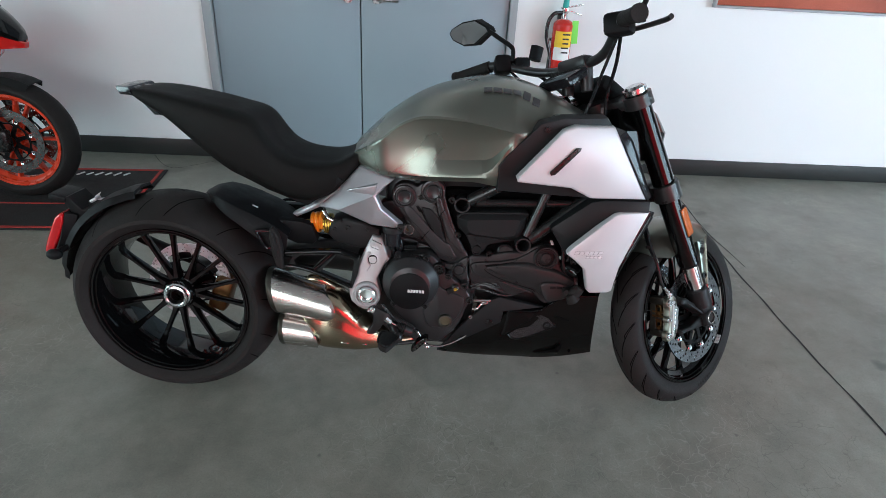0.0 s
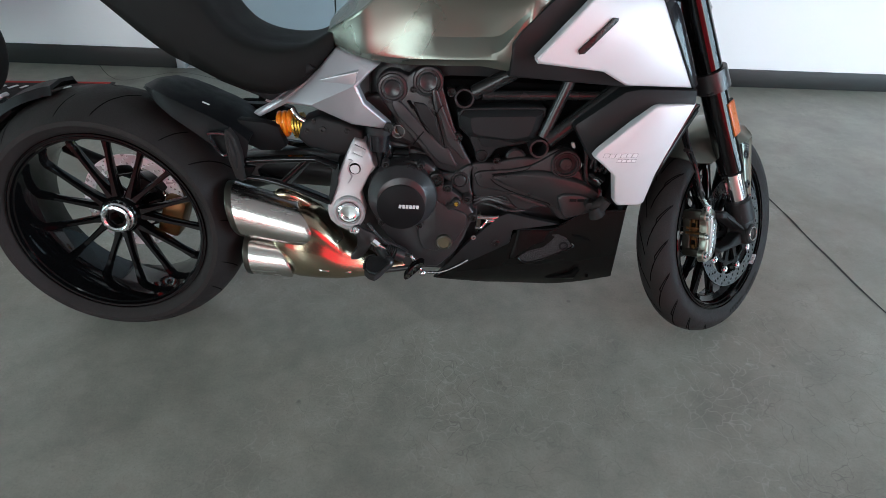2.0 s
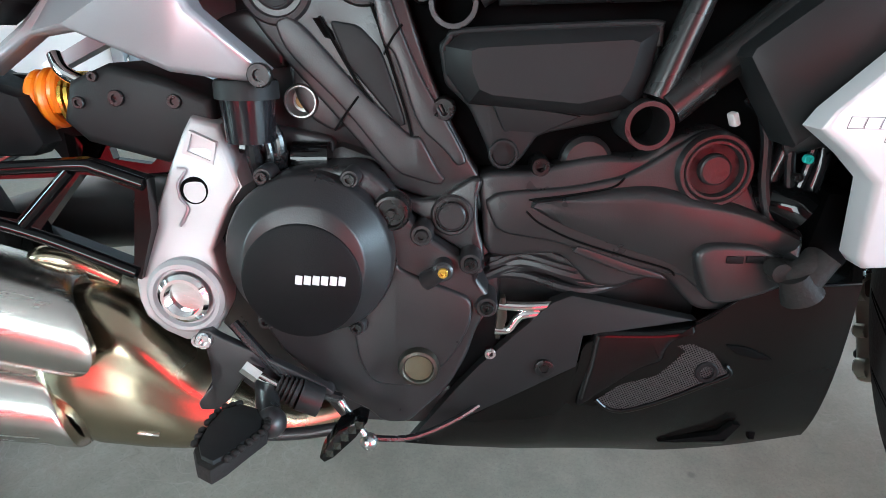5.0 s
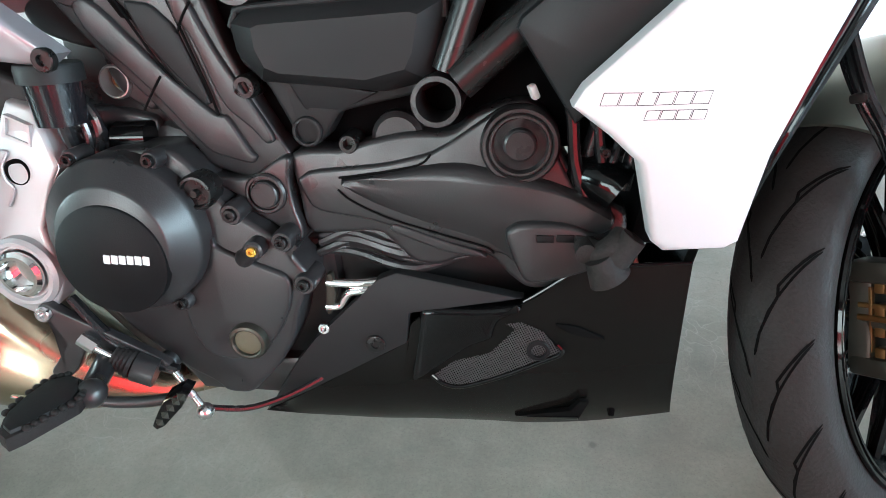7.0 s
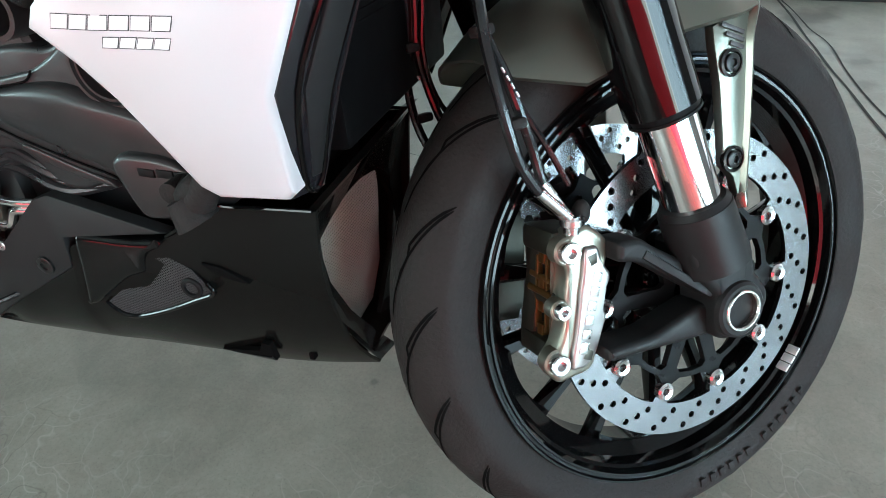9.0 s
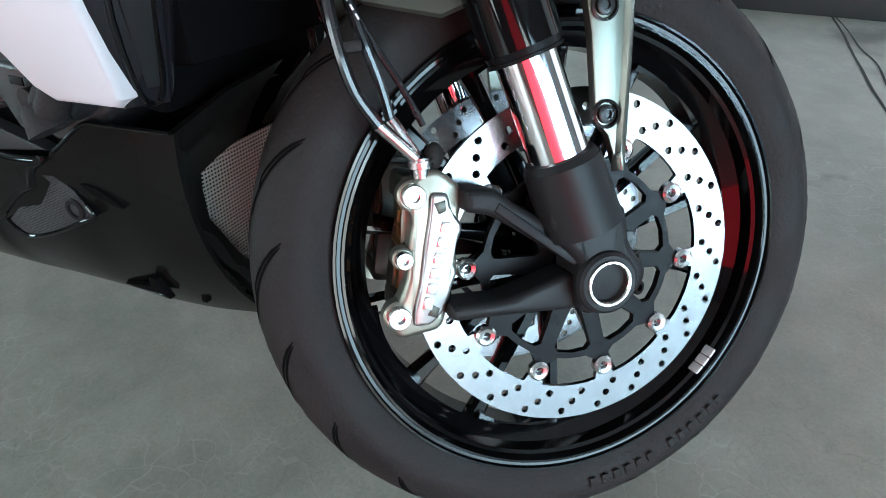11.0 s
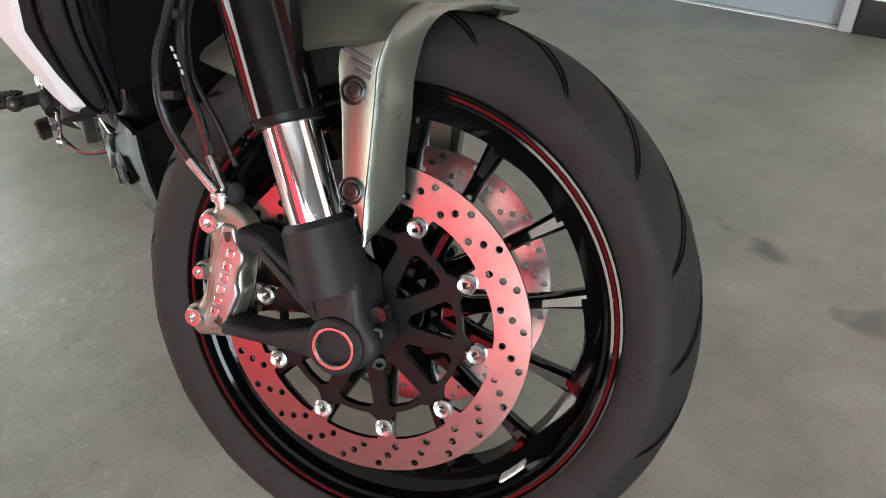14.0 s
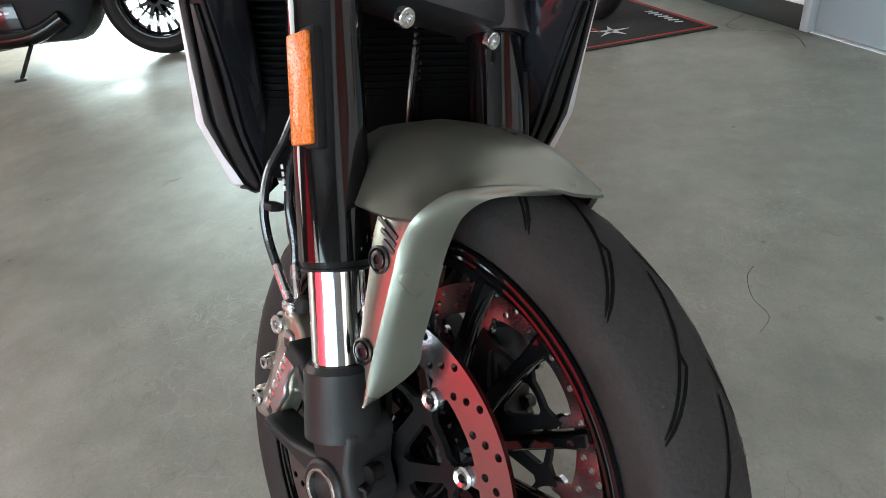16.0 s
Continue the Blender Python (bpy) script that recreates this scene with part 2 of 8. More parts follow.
    gm = N.new("ShaderNodeMath")
    gm.operation = "MULTIPLY"
    K(dot, gm.inputs[0])
    K(gate, gm.inputs[1])
    col = blend(gm.outputs[0], col, dark.outputs[0])
    # old oil stains and worn edges along the joint
    for sx, sy, r, depth in ((0.785, 0.89, 0.045, 0.75), (1.01, 0.80, 0.03, 0.6), (1.34, 1.95, 0.10, 0.7), (1.40, 1.62, 0.07, 0.6), (1.36, 1.42, 0.05, 0.5), (1.15, 0.975, 0.04, 0.5), (1.43, 0.66, 0.03, 0.65), (1.74, 0.30, 0.05, 0.6), (-0.297, -0.364, 0.012, 0.6), (-1.45, 1.86, 0.10, 0.45), (-1.66, 1.70, 0.08, 0.4), (-0.75, -0.70, 0.02, 0.5), (0.55, -0.75, 0.015, 0.5)):
        dist = N.new("ShaderNodeVectorMath")
        dist.operation = "DISTANCE"
        dist.inputs[1].default_value = (sx, sy, 0)
        K(vadd.outputs[2], dist.inputs[0])
        # the warp moves the centre a little as well as the outline
        spot = ramp(dist.outputs["Value"], r * 0.6, (depth, depth, depth), r * 1.25, (0, 0, 0))
        col = blend(spot, col, dark.outputs[0])
    K(col, p.inputs["Base Color"])
    K(ramp(noise_tex(2.3, 5), 0.3, (0.30, 0.30, 0.30), 0.7, (0.50, 0.50, 0.50)), p.inputs["Roughness"])
    p.inputs["IOR"].default_value = 1.5
    bp = N.new("ShaderNodeBump")
    bp.inputs["Strength"].default_value, bp.inputs["Distance"].default_value = 0.10, 0.004
    K(noise_tex(60, 5, 0.7), bp.inputs["Height"])
    K(bp.outputs[0], p.inputs["Normal"])
    return m


CONCRETE = concrete()


def glass_mat():
    m = bpy.data.materials.new("window_glass")
    m.use_nodes = True
    p = m.node_tree.nodes["Principled BSDF"]
    p.inputs["Base Color"].default_value = (0.95, 0.97, 0.97, 1)
    p.inputs["Roughness"].default_value = 0.0
    p.inputs["Transmission Weight"].default_value = 1.0
    return m


def glow_mat(name, colour, strength):
    m = bpy.data.materials.new(name)
    m.use_nodes = True
    p = m.node_tree.nodes["Principled BSDF"]
    p.inputs["Base Color"].default_value = (*colour, 1)
    p.inputs["Emission Color"].default_value = (*colour, 1)
    p.inputs["Emission Strength"].default_value = strength
    return m


GLASS = glass_mat()
# glow of two unseen red panels, added as a source for red reflections
REDDIM = glow_mat("red_tint_dim", (0.85, 0.03, 0.05), 1.4)
REDGLOW = glow_mat("red_tint_glow", (0.9, 0.03, 0.05), 2.25)
OUTSIDE = mat("pale_paving", (0.42, 0.41, 0.39), 0.8, 0, 0.15, 1.5, 0.1, 60)


# ---- building tools ----
from mathutils.bvhtree import BVHTree


def merge(b, t):
    me = bpy.data.meshes.new("tmp")
    t.to_mesh(me)
    t.free()
    b.from_mesh(me)
    bpy.data.meshes.remove(me)
    return b


def part(name, b, material, parent=None, label="", m=None, sharp=35):
    """Links a bmesh as one mesh object under a thing or a part."""
    if m is not None:
        bmesh.ops.transform(b, matrix=m, verts=b.verts)
    bmesh.ops.recalc_face_normals(b, faces=b.faces)
    me = bpy.data.meshes.new(name)
    b.to_mesh(me)
    b.free()
    me.materials.append(material)
    me.polygons.foreach_set("use_smooth", [True] * len(me.polygons))
    me.set_sharp_from_angle(angle=radians(sharp))
    o = new(name, me)
    o.parent = parent
    return tagged(o, label)


def thing(name, label, category, m=None, group=""):
    o = tagged(new(name), label, category, group)
    if m is not None:
        o.matrix_world = m
    return o


def setting(name, b, material, m=None, label="", category=""):
    o = part(name, b, material, None, label, m)
    return tagged(o, "", category, "", "structure")


def loft(b, rings, caps=True, closed=True):
    vs = [[b.verts.new(p) for p in r] for r in rings]
    n = len(vs[0])
    for r0, r1 in zip(vs, vs[1:]):
        for i in range(n if closed else n - 1):
            j = (i + 1) % n
            b.faces.new((r0[i], r0[j], r1[j], r1[i]))
    if caps:
        b.faces.new(vs[0][::-1])
        b.faces.new(vs[-1])
    return b


def lathe(b, prof, c=(0, 0, 0), segs=48, loop=False):
    """Turns (radius, y) points round the y axis through c."""
    c = Vector(c)
    rings = []
    for i in range(segs):
        a = 2 * math.pi * i / segs
        rings.append([c + Vector((r * math.cos(a), y, r * math.sin(a))) for r, y in prof])
    vs = [[b.verts.new(p) for p in r] for r in rings]
    k = len(prof)
    for i in range(segs):
        r0, r1 = vs[i], vs[(i + 1) % segs]
        for j in range(k if loop else k - 1):
            q = (j + 1) % k
            b.faces.new((r0[j], r0[q], r1[q], r1[j]))
    bmesh.ops.remove_doubles(b, verts=b.verts, dist=1e-6)
    return b


def frame_at(d):
    d = d.normalized()
    u = d.orthogonal().normalized()
    return u, d.cross(u)


def cyl(b, p0, p1, r0, r1=None, segs=20):
    p0, p1 = Vector(p0), Vector(p1)
    r1 = r0 if r1 is None else r1
    u, v = frame_at(p1 - p0)
    ring = lambda p, r: [p + r * (math.cos(a) * u + math.sin(a) * v) for a in (2 * math.pi * i / segs for i in range(segs))]
    return loft(b, [ring(p0, r0), ring(p1, r1)])


def pipe(b, p0, p1, r, wall=0.004, segs=24):
    """A hollow tube with open ends."""
    p0, p1 = Vector(p0), Vector(p1)
    u, v = frame_at(p1 - p0)
    ring = lambda p, q: [p + q * (math.cos(a) * u + math.sin(a) * v) for a in (2 * math.pi * i / segs for i in range(segs))]
    rings = [ring(p0, r), ring(p1, r), ring(p1, r - wall), ring(p0, r - wall), ring(p0, r)]
    return loft(b, rings, False)


def smooth_path(pts, res=6):
    pts = [Vector(p) for p in pts]
    out = []
    for i in range(len(pts) - 1):
        a, p, q, d = pts[max(i - 1, 0)], pts[i], pts[i + 1], pts[min(i + 2, len(pts) - 1)]
        for k in range(res):
            t = k / res
            out.append(0.5 * (2 * p + (q - a) * t + (2 * a - 5 * p + 4 * q - d) * t * t + (3 * p - a - 3 * q + d) * t ** 3))
    return out + [pts[-1]]


def tube(b, pts, r, segs=12, res=6, radii=None):
    path = smooth_path(pts, res)
    u = None
    rings = []
    for i, p in enumerate(path):
        d = (path[min(i + 1, len(path) - 1)] - path[max(i - 1, 0)]).normalized()
        u = d.orthogonal().normalized() if u is None else (u - d * u.dot(d)).normalized()
        v = d.cross(u)
        q = r if radii is None else radii[0] + (radii[1] - radii[0]) * i / (len(path) - 1)
        rings.append([p + q * (math.cos(a) * u + math.sin(a) * v) for a in (2 * math.pi * k / segs for k in range(segs))])
    return loft(b, rings)


def slab(b, pts, depth, bevel=0.004, segs=2):
    """A plate: the outer face through 3D points, drawn inwards by a vector, with a rounded outer rim."""
    t = bmesh.new()
    front = [t.verts.new(p) for p in pts]
    f = t.faces.new(front)
    r = bmesh.ops.extrude_face_region(t, geom=[f])
    back = [g for g in r["geom"] if isinstance(g, bmesh.types.BMVert)]
    bmesh.ops.translate(t, verts=back, vec=Vector(depth))
    t.verts.ensure_lookup_table()
    fs = set(front)
    rim = [e for e in t.edges if e.verts[0] in fs and e.verts[1] in fs]
    if bevel:
        bmesh.ops.bevel(t, geom=rim, offset=bevel, segments=segs, profile=0.5, affect="EDGES", clamp_overlap=True)
    bmesh.ops.triangulate(t, faces=[f for f in t.faces if len(f.verts) > 4])
    return merge(b, t)


def soft(pts, k=0.2, n=2):
    """A polygon with its corners rounded off."""
    for _ in range(n):
        out = []
        for (x0, z0), (x1, z1) in zip(pts, pts[1:] + pts[:1]):
            out += [(x0 + k * (x1 - x0), z0 + k * (z1 - z0)), (x1 - k * (x1 - x0), z1 - k * (z1 - z0))]
        pts = out
    return pts


def plate(b, pts, y0, y1, edge=0.004, n=3):
    """A casting's face: a polygon in x, z from y0 (outer face) to y1, with a rounded rim of that width."""
    area = sum(x0 * z1 - x1 * z0 for (x0, z0), (x1, z1) in zip(pts, pts[1:] + pts[:1]))
    turn = 1 if area > 0 else -1
    normals = []
    for i in range(len(pts)):
        a, c = Vector(pts[i - 1]), Vector(pts[(i + 1) % len(pts)])
        d = (c - a).normalized()
        normals.append(Vector((-d.y, d.x)) * turn)
    s = 1 if y1 > y0 else -1
    rings = [[(x, y1, z) for x, z in pts]]
    for k in range(n + 1):
        a = math.pi / 2 * k / n
        inset, drop = edge * (1 - math.cos(a)), edge * (1 - math.sin(a))
        rings.append([(x + q.x * inset, y0 + s * drop, z + q.y * inset) for (x, z), q in zip(pts, normals)])
    t = bmesh.new()
    loft(t, rings)
    bmesh.ops.triangulate(t, faces=[f for f in t.faces if len(f.verts) > 4])
    return merge(b, t)


def flat(pts, y):
    return [(x, y, z) for x, z in pts]


def prism(b, pts, y0, y1, bevel=0.004, segs=2):
    """A polygon in x, z from y0 (outer face) to y1."""
    return slab(b, flat(pts, y0), (0, y1 - y0, 0), bevel, segs)


def box(b, m, size, bevel=0.003, segs=2):
    t = bmesh.new()
    bmesh.ops.create_cube(t, size=1)
    bmesh.ops.scale(t, vec=size, verts=t.verts)
    if bevel:
        bmesh.ops.bevel(t, geom=t.edges[:], offset=bevel, segments=segs, profile=0.5, affect="EDGES", clamp_overlap=True)
    bmesh.ops.transform(t, matrix=m, verts=t.verts)
    return merge(b, t)


def ball(b, c, r, scale=(1, 1, 1), u=20, v=12):
    t = bmesh.new()
    bmesh.ops.create_uvsphere(t, u_segments=u, v_segments=v, radius=r)
    bmesh.ops.scale(t, vec=scale, verts=t.verts)
    bmesh.ops.translate(t, verts=t.verts, vec=Vector(c))
    return merge(b, t)


def circle(cx, cz, r, n=12, a0=0.0):
    return [(cx + r * math.cos(a0 + 2 * math.pi * i / n), cz + r * math.sin(a0 + 2 * math.pi * i / n)) for i in range(n)]


def holed(b, outer, holes, y0, y1):
    """A plate in x, z with holes through it."""
    from mathutils.geometry import delaunay_2d_cdt
    pts, edges, faces = [], [], []
    for loop in [outer] + holes:
        k = len(pts)
        pts += [Vector(p) for p in loop]
        faces.append(list(range(k, len(pts))))
        edges += [(k + i, k + (i + 1) % len(loop)) for i in range(len(loop))]
    vs, es, fs, *_ = delaunay_2d_cdt(pts, edges, faces, 2, 1e-7)
    t = bmesh.new()
    top = [t.verts.new((v.x, y0, v.y)) for v in vs]
    made = []
    for f in fs:
        made.append(t.faces.new([top[i] for i in f]))
    r = bmesh.ops.extrude_face_region(t, geom=made)
    bmesh.ops.translate(t, verts=[g for g in r["geom"] if isinstance(g, bmesh.types.BMVert)], vec=(0, y1 - y0, 0))
    return merge(b, t)


def spline_secs(secs, per=4):
    """Rings between cross-sections of (x, half profile of (y, z) from top to bottom), mirrored."""
    k = len(secs[0][1])
    cols = [smooth_path([(s[0], s[1][i][0], s[1][i][1]) for s in secs], per) for i in range(k)]
    rings = []
    for j in range(len(cols[0])):
        half = [cols[i][j] for i in range(k)]
        ring = [Vector((p.x, -p.y, p.z)) for p in half]
        ring += [Vector((p.x, p.y, p.z)) for p in half[::-1] if abs(p.y) > 1e-5]
        rings.append(ring)
    n = min(len(r) for r in rings)
    return [r[:n] for r in rings]


def bolt(name, at, axis, r, h, parent, material=None, label="", m=None):
    """A socket-headed bolt: a turned head with a hexagon hole."""
    b = bmesh.new()
    lathe(b, [(0, -h * 0.35), (r * 0.45, -h * 0.35), (r * 0.48, -h), (r * 0.9, -h), (r, -h * 0.85), (r, 0.002)], segs=14)
    q = Vector((0, -1, 0)).rotation_difference(Vector(axis)).to_matrix().to_4x4()
    bmesh.ops.transform(b, matrix=Matrix.Translation(at) @ q, verts=b.verts)
    return part(name, b, material or BOLT, parent, label, m)


# ---- the showroom ----
WN = pose(0, 2.05, 0, 0, 0, 4.5)      # the north wall's own frame: x along it, y into it
CEILZ = 3.5
b = bmesh.new()
box(b, pose(0, -1.2, -0.1), (16, 12, 0.2), 0)
setting("floor", b, CONCRETE, None, "sealed grey concrete floor with crazing and stains", "floor")


def wall_with_openings(name, m, length, openings, thick=0.2, label="white painted wall", paint=None):
    """A wall along x from -length/2, its face at y = 0, with openings (x0, x1, z0, z1) through it."""
    L2 = length / 2
    outer = [(-L2, 0), (L2, 0), (L2, CEILZ), (-L2, CEILZ)]
    t = bmesh.new()
    holed(t, outer, [[(a, z0), (c, z0), (c, z1), (a, z1)] for a, c, z0, z1 in openings], 0, thick)
    return setting(name, t, paint or WALL, m, label, "wall")


wall_with_openings("wall_north", WN, 13.6, [(-1.45, 0.295, 0.002, 2.16)])
wall_with_openings("wall_south", pose(0, -5.5, 0, 0, 0, 180), 13.6, [(-6.35, -3.85, 0.25, 2.85), (0.5, 4.1, 0.25, 2.85)], 0.2, "grey painted wall with shop windows", CLOSING)
wall_with_openings("wall_east", pose(6.5, -1.5, 0, 0, 0, -90), 9.4, [(-1.4, 3.7, 0.25, 2.85)], 0.2, "grey painted wall with shop windows", CLOSING)
wall_with_openings("wall_west", pose(-6.5, -1.5, 0, 0, 0, 90), 9.4, [(-2.3, 0.1, 0.02, 2.5)], 0.2, "grey painted wall with a glass door", CLOSING)
b = bmesh.new()
box(b, pose(0, -1.5, CEILZ + 0.1), (14, 9.4, 0.2), 0)
setting("ceiling", b, CEIL, None, "pale painted ceiling", "ceiling")
b = bmesh.new()
box(b, pose(0, -1.5, -0.35), (80, 80, 0.2), 0)
setting("ground", b, OUTSIDE, None, "pale paving outside the windows", "ground")


def window_in(name, m, w, z0, z1, bars):
    """An aluminium window: frame, mullions and panes."""
    h = z1 - z0
    b = bmesh.new()
    for x in (-w / 2 + 0.03, w / 2 - 0.03):
        box(b, pose(x, 0.1, z0 + h / 2), (0.06, 0.12, h), 0.004)
    for z in (z0 + 0.03, z1 - 0.03):
        box(b, pose(0, 0.1, z), (w - 0.12, 0.12, 0.06), 0.004)
    o = setting(name, b, ALUM, m, "aluminium framed shop window", "window")
    step = w / (bars + 1)
    for i in range(bars):
        b = bmesh.new()
        box(b, pose(-w / 2 + step * (i + 1), 0.1, z0 + h / 2), (0.05, 0.1, h - 0.12), 0.004)
        part("mullion", b, ALUM, o, "", m)
    for i in range(bars + 1):
        b = bmesh.new()
        box(b, pose(-w / 2 + step * (i + 0.5), 0.1, z0 + h / 2), (step - 0.06, 0.008, h - 0.12), 0)
        g = part("pane", b, GLASS, o, "", m)
        g.visible_shadow = False
    return o


window_in("window_1", pose(5.1, -5.5, 0, 0, 0, 180), 2.5, 0.25, 2.85, 1)
window_in("window_2", pose(-2.3, -5.5, 0, 0, 0, 180), 3.6, 0.25, 2.85, 2)
window_in("window_3", pose(6.5, -2.65, 0, 0, 0, -90), 5.1, 0.25, 2.85, 2)
window_in("window_4", pose(-6.5, -2.6, 0, 0, 0, 90), 2.4, 0.02, 2.5, 1)

# an unseen glowing red panel added on the south side, seen only in what it tints
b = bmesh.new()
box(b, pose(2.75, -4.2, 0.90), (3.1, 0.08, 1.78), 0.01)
box_red = setting("red_tint_panel", b, REDGLOW, None, "unseen red glowing panel added to tint the bikes", "panel")

# a second unseen glowing panel, added for the pink in the mufflers
b = bmesh.new()
box(b, pose(-2.55, -4.4, 0.64), (2.3, 0.08, 1.26), 0.01)
setting("west_tint_panel", b, REDDIM, None, "unseen dim red panel added to tint the mufflers", "sign")

# baseboard, butted against the door frame
for x0, x1 in ((-6.7, -1.452), (0.297, 6.7)):
    b = bmesh.new()
    box(b, pose((x0 + x1) / 2, -0.006, 0.052), (x1 - x0, 0.012, 0.104), 0.003)
    setting("baseboard", b, BASE, WN, "black rubber baseboard along the white wall", "baseboard")

# the double door
b = bmesh.new()
for x in (-1.425, 0.275):
    box(b, pose(x, 0.03, 1.08), (0.05 if x < 0 else 0.04, 0.1, 2.156), 0.003)
box(b, pose(-0.575, 0.03, 2.135), (1.65, 0.1, 0.046), 0.003)
door = setting("door_1", b, FRAMEP, WN, "closed grey steel double door in a grey frame", "door")
for x0, x1, s in ((-1.394, -0.5835, 1), (-0.5765, 0.25, -1)):
    b = bmesh.new()
    box(b, pose((x0 + x1) / 2, 0.035, 1.057), (x1 - x0, 0.045, 2.095), 0.003)
    leaf = part("door_leaf", b, DOORP, door, "", WN)
    hx = x1 - 0.065 if s > 0 else x0 + 0.09
    b = bmesh.new()
    cyl(b, (hx, 0.013, 0.965), (hx, -0.004, 0.965), 0.033, 0.031)
    cyl(b, (hx, -0.004, 0.965), (hx, -0.05, 0.965), 0.012)
    tube(b, [(hx, -0.05, 0.965), (hx + 0.02 * -s, -0.055, 0.965), (hx - 0.12 * s, -0.055, 0.962)], 0.010)
    part("door_handle", b, BOLT, leaf, "satin steel lever handle", WN)
    for hz in (0.25, 1.05, 1.85):
        b = bmesh.new()
        e = x0 - 0.002 if s > 0 else x1 + 0.002
        cyl(b, (e, 0.004, hz - 0.05), (e, 0.004, hz + 0.05), 0.008)
        part("hinge", b, BOLT, leaf, "", WN)
b = bmesh.new()
box(b, pose(-0.575, 0.12, 1.08), (1.75, 0.02, 2.15), 0)
setting("door_backing", b, BASE, WN, "dark wall behind the closed door", "wall")

# saw cut and cracks in the floor
def floor_strip(pts, w, name="floor_joint", label="dark saw-cut joint in the concrete"):
    b = bmesh.new()
    path = smooth_path([(x, y, 0) for x, y in pts], 8)
    rows = []
    for i, p in enumerate(path):
        d = (path[min(i + 1, len(path) - 1)] - path[max(i - 1, 0)]).normalized()
        s = Vector((-d.y, d.x, 0)) * w * (0.5 + 0.25 * noise.noise(p * 9))
        j = Vector((noise.noise(p * 5), noise.noise(p * 5 + Vector((7, 0, 0))), 0)) * w * 0.8
        rows.append((p + s + j + Vector((0, 0, 0.0012)), p - s + j + Vector((0, 0, 0.0012))))
    vs = [(b.verts.new(a), b.verts.new(c)) for a, c in rows]
    for (a, c), (d, e) in zip(vs, vs[1:]):
        b.faces.new((a, c, e, d))
    return setting(name, b, JOINT, None, label, "joint")


floor_strip([(1.25, 2.14), (1.27, 2.04), (1.30, 1.85), (1.337, 1.70), (1.358, 1.37), (1.40, 1.15), (1.43, 1.0)], 0.006, "floor_crack", "dark crack in the concrete")
floor_strip([(0.20, 0.83), (0.233, 0.80), (0.30, 0.775), (0.36, 0.775), (0.399, 0.737)], 0.0014, "floor_crack", "hair crack in the concrete")
floor_strip([(-1.88, 1.92), (-1.66, 1.70), (-1.43, 1.86), (-1.2, 1.80)], 0.003, "floor_crack", "thin crack in the concrete")
floor_strip([(1.24, 2.14), (1.31, 1.5), (1.363, 1.06), (1.397, 0.73), (1.424, 0.48), (1.463, 0.19), (1.495, -0.05), (1.55, -0.5), (1.67, -1.6), (1.95, -5.4)], 0.009)

# ---- wheels ----
def tyre_r(R, rc, y):
    return R - (rc - math.sqrt(max(rc * rc - y * y, 0)))


def tyre_mesh(b, c, R, half, rc, bead_r, bead_y, segs=96):
    prof = [(bead_r - 0.012, -bead_y + 0.004), (bead_r, -bead_y)]
    rs = tyre_r(R, rc, half * 0.96)
    prof += [(bead_r + (rs - bead_r) * 0.25, -bead_y - (half - bead_y) * 0.55), (bead_r + (rs - bead_r) * 0.6, -half * 1.0), (rs - 0.004, -half * 1.0)]
    prof += [(tyre_r(R, rc, half * k / 8), -half * k / 8) for k in (7.6, 7, 6, 5, 4, 3, 2, 1)]
    prof = prof + [(R, 0)] + [(r, -y) for r, y in prof[::-1]]
    return lathe(b, prof, c, segs)


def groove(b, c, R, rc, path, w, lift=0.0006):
    """A tread groove along (y, angle) points: a raised strip coloured as its shade."""
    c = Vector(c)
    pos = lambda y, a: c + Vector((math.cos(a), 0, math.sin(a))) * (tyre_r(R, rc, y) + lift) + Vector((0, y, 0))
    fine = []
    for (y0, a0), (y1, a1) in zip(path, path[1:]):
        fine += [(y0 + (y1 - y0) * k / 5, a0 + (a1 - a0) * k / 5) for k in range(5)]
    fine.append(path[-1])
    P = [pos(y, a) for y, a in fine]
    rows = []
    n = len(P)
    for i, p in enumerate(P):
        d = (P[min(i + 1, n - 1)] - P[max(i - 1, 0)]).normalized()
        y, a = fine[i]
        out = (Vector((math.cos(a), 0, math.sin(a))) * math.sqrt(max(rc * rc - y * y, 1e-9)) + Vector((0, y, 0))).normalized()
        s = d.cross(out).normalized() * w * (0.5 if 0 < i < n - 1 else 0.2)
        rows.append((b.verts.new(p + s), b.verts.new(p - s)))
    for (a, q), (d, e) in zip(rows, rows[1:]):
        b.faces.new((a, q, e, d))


def spoke(b, c, a0, r0, a1, r1, w0, w1, d0, d1, y=0.0):
    """One cast spoke from radius r0 at angle a0 to r1 at a1, with a ridged back."""
    c = Vector(c)
    p0 = Vector((math.cos(a0) * r0, 0, math.sin(a0) * r0))
    p1 = Vector((math.cos(a1) * r1, 0, math.sin(a1) * r1))
    u = (p1 - p0).normalized()
    s = Vector((-u.z, 0, u.x))
    rings = []
    for k in range(5):
        t = k / 4
        p = p0 + (p1 - p0) * t
        w = (w0 + (w1 - w0) * t) * (1 - 0.25 * math.sin(math.pi * t)) + (0.003 if k in (0, 4) else 0)
        d = d0 + (d1 - d0) * t
        yo = y
        ring = [(w, -d * 0.55), (w * 0.55, -d), (-w * 0.55, -d), (-w, -d * 0.55), (-w, d * 0.55), (-w * 0.55, d), (w * 0.55, d), (w, d * 0.55)]
        rings.append([c + p + s * q + Vector((0, yo + e, 0)) for q, e in ring])
    return loft(b, rings)


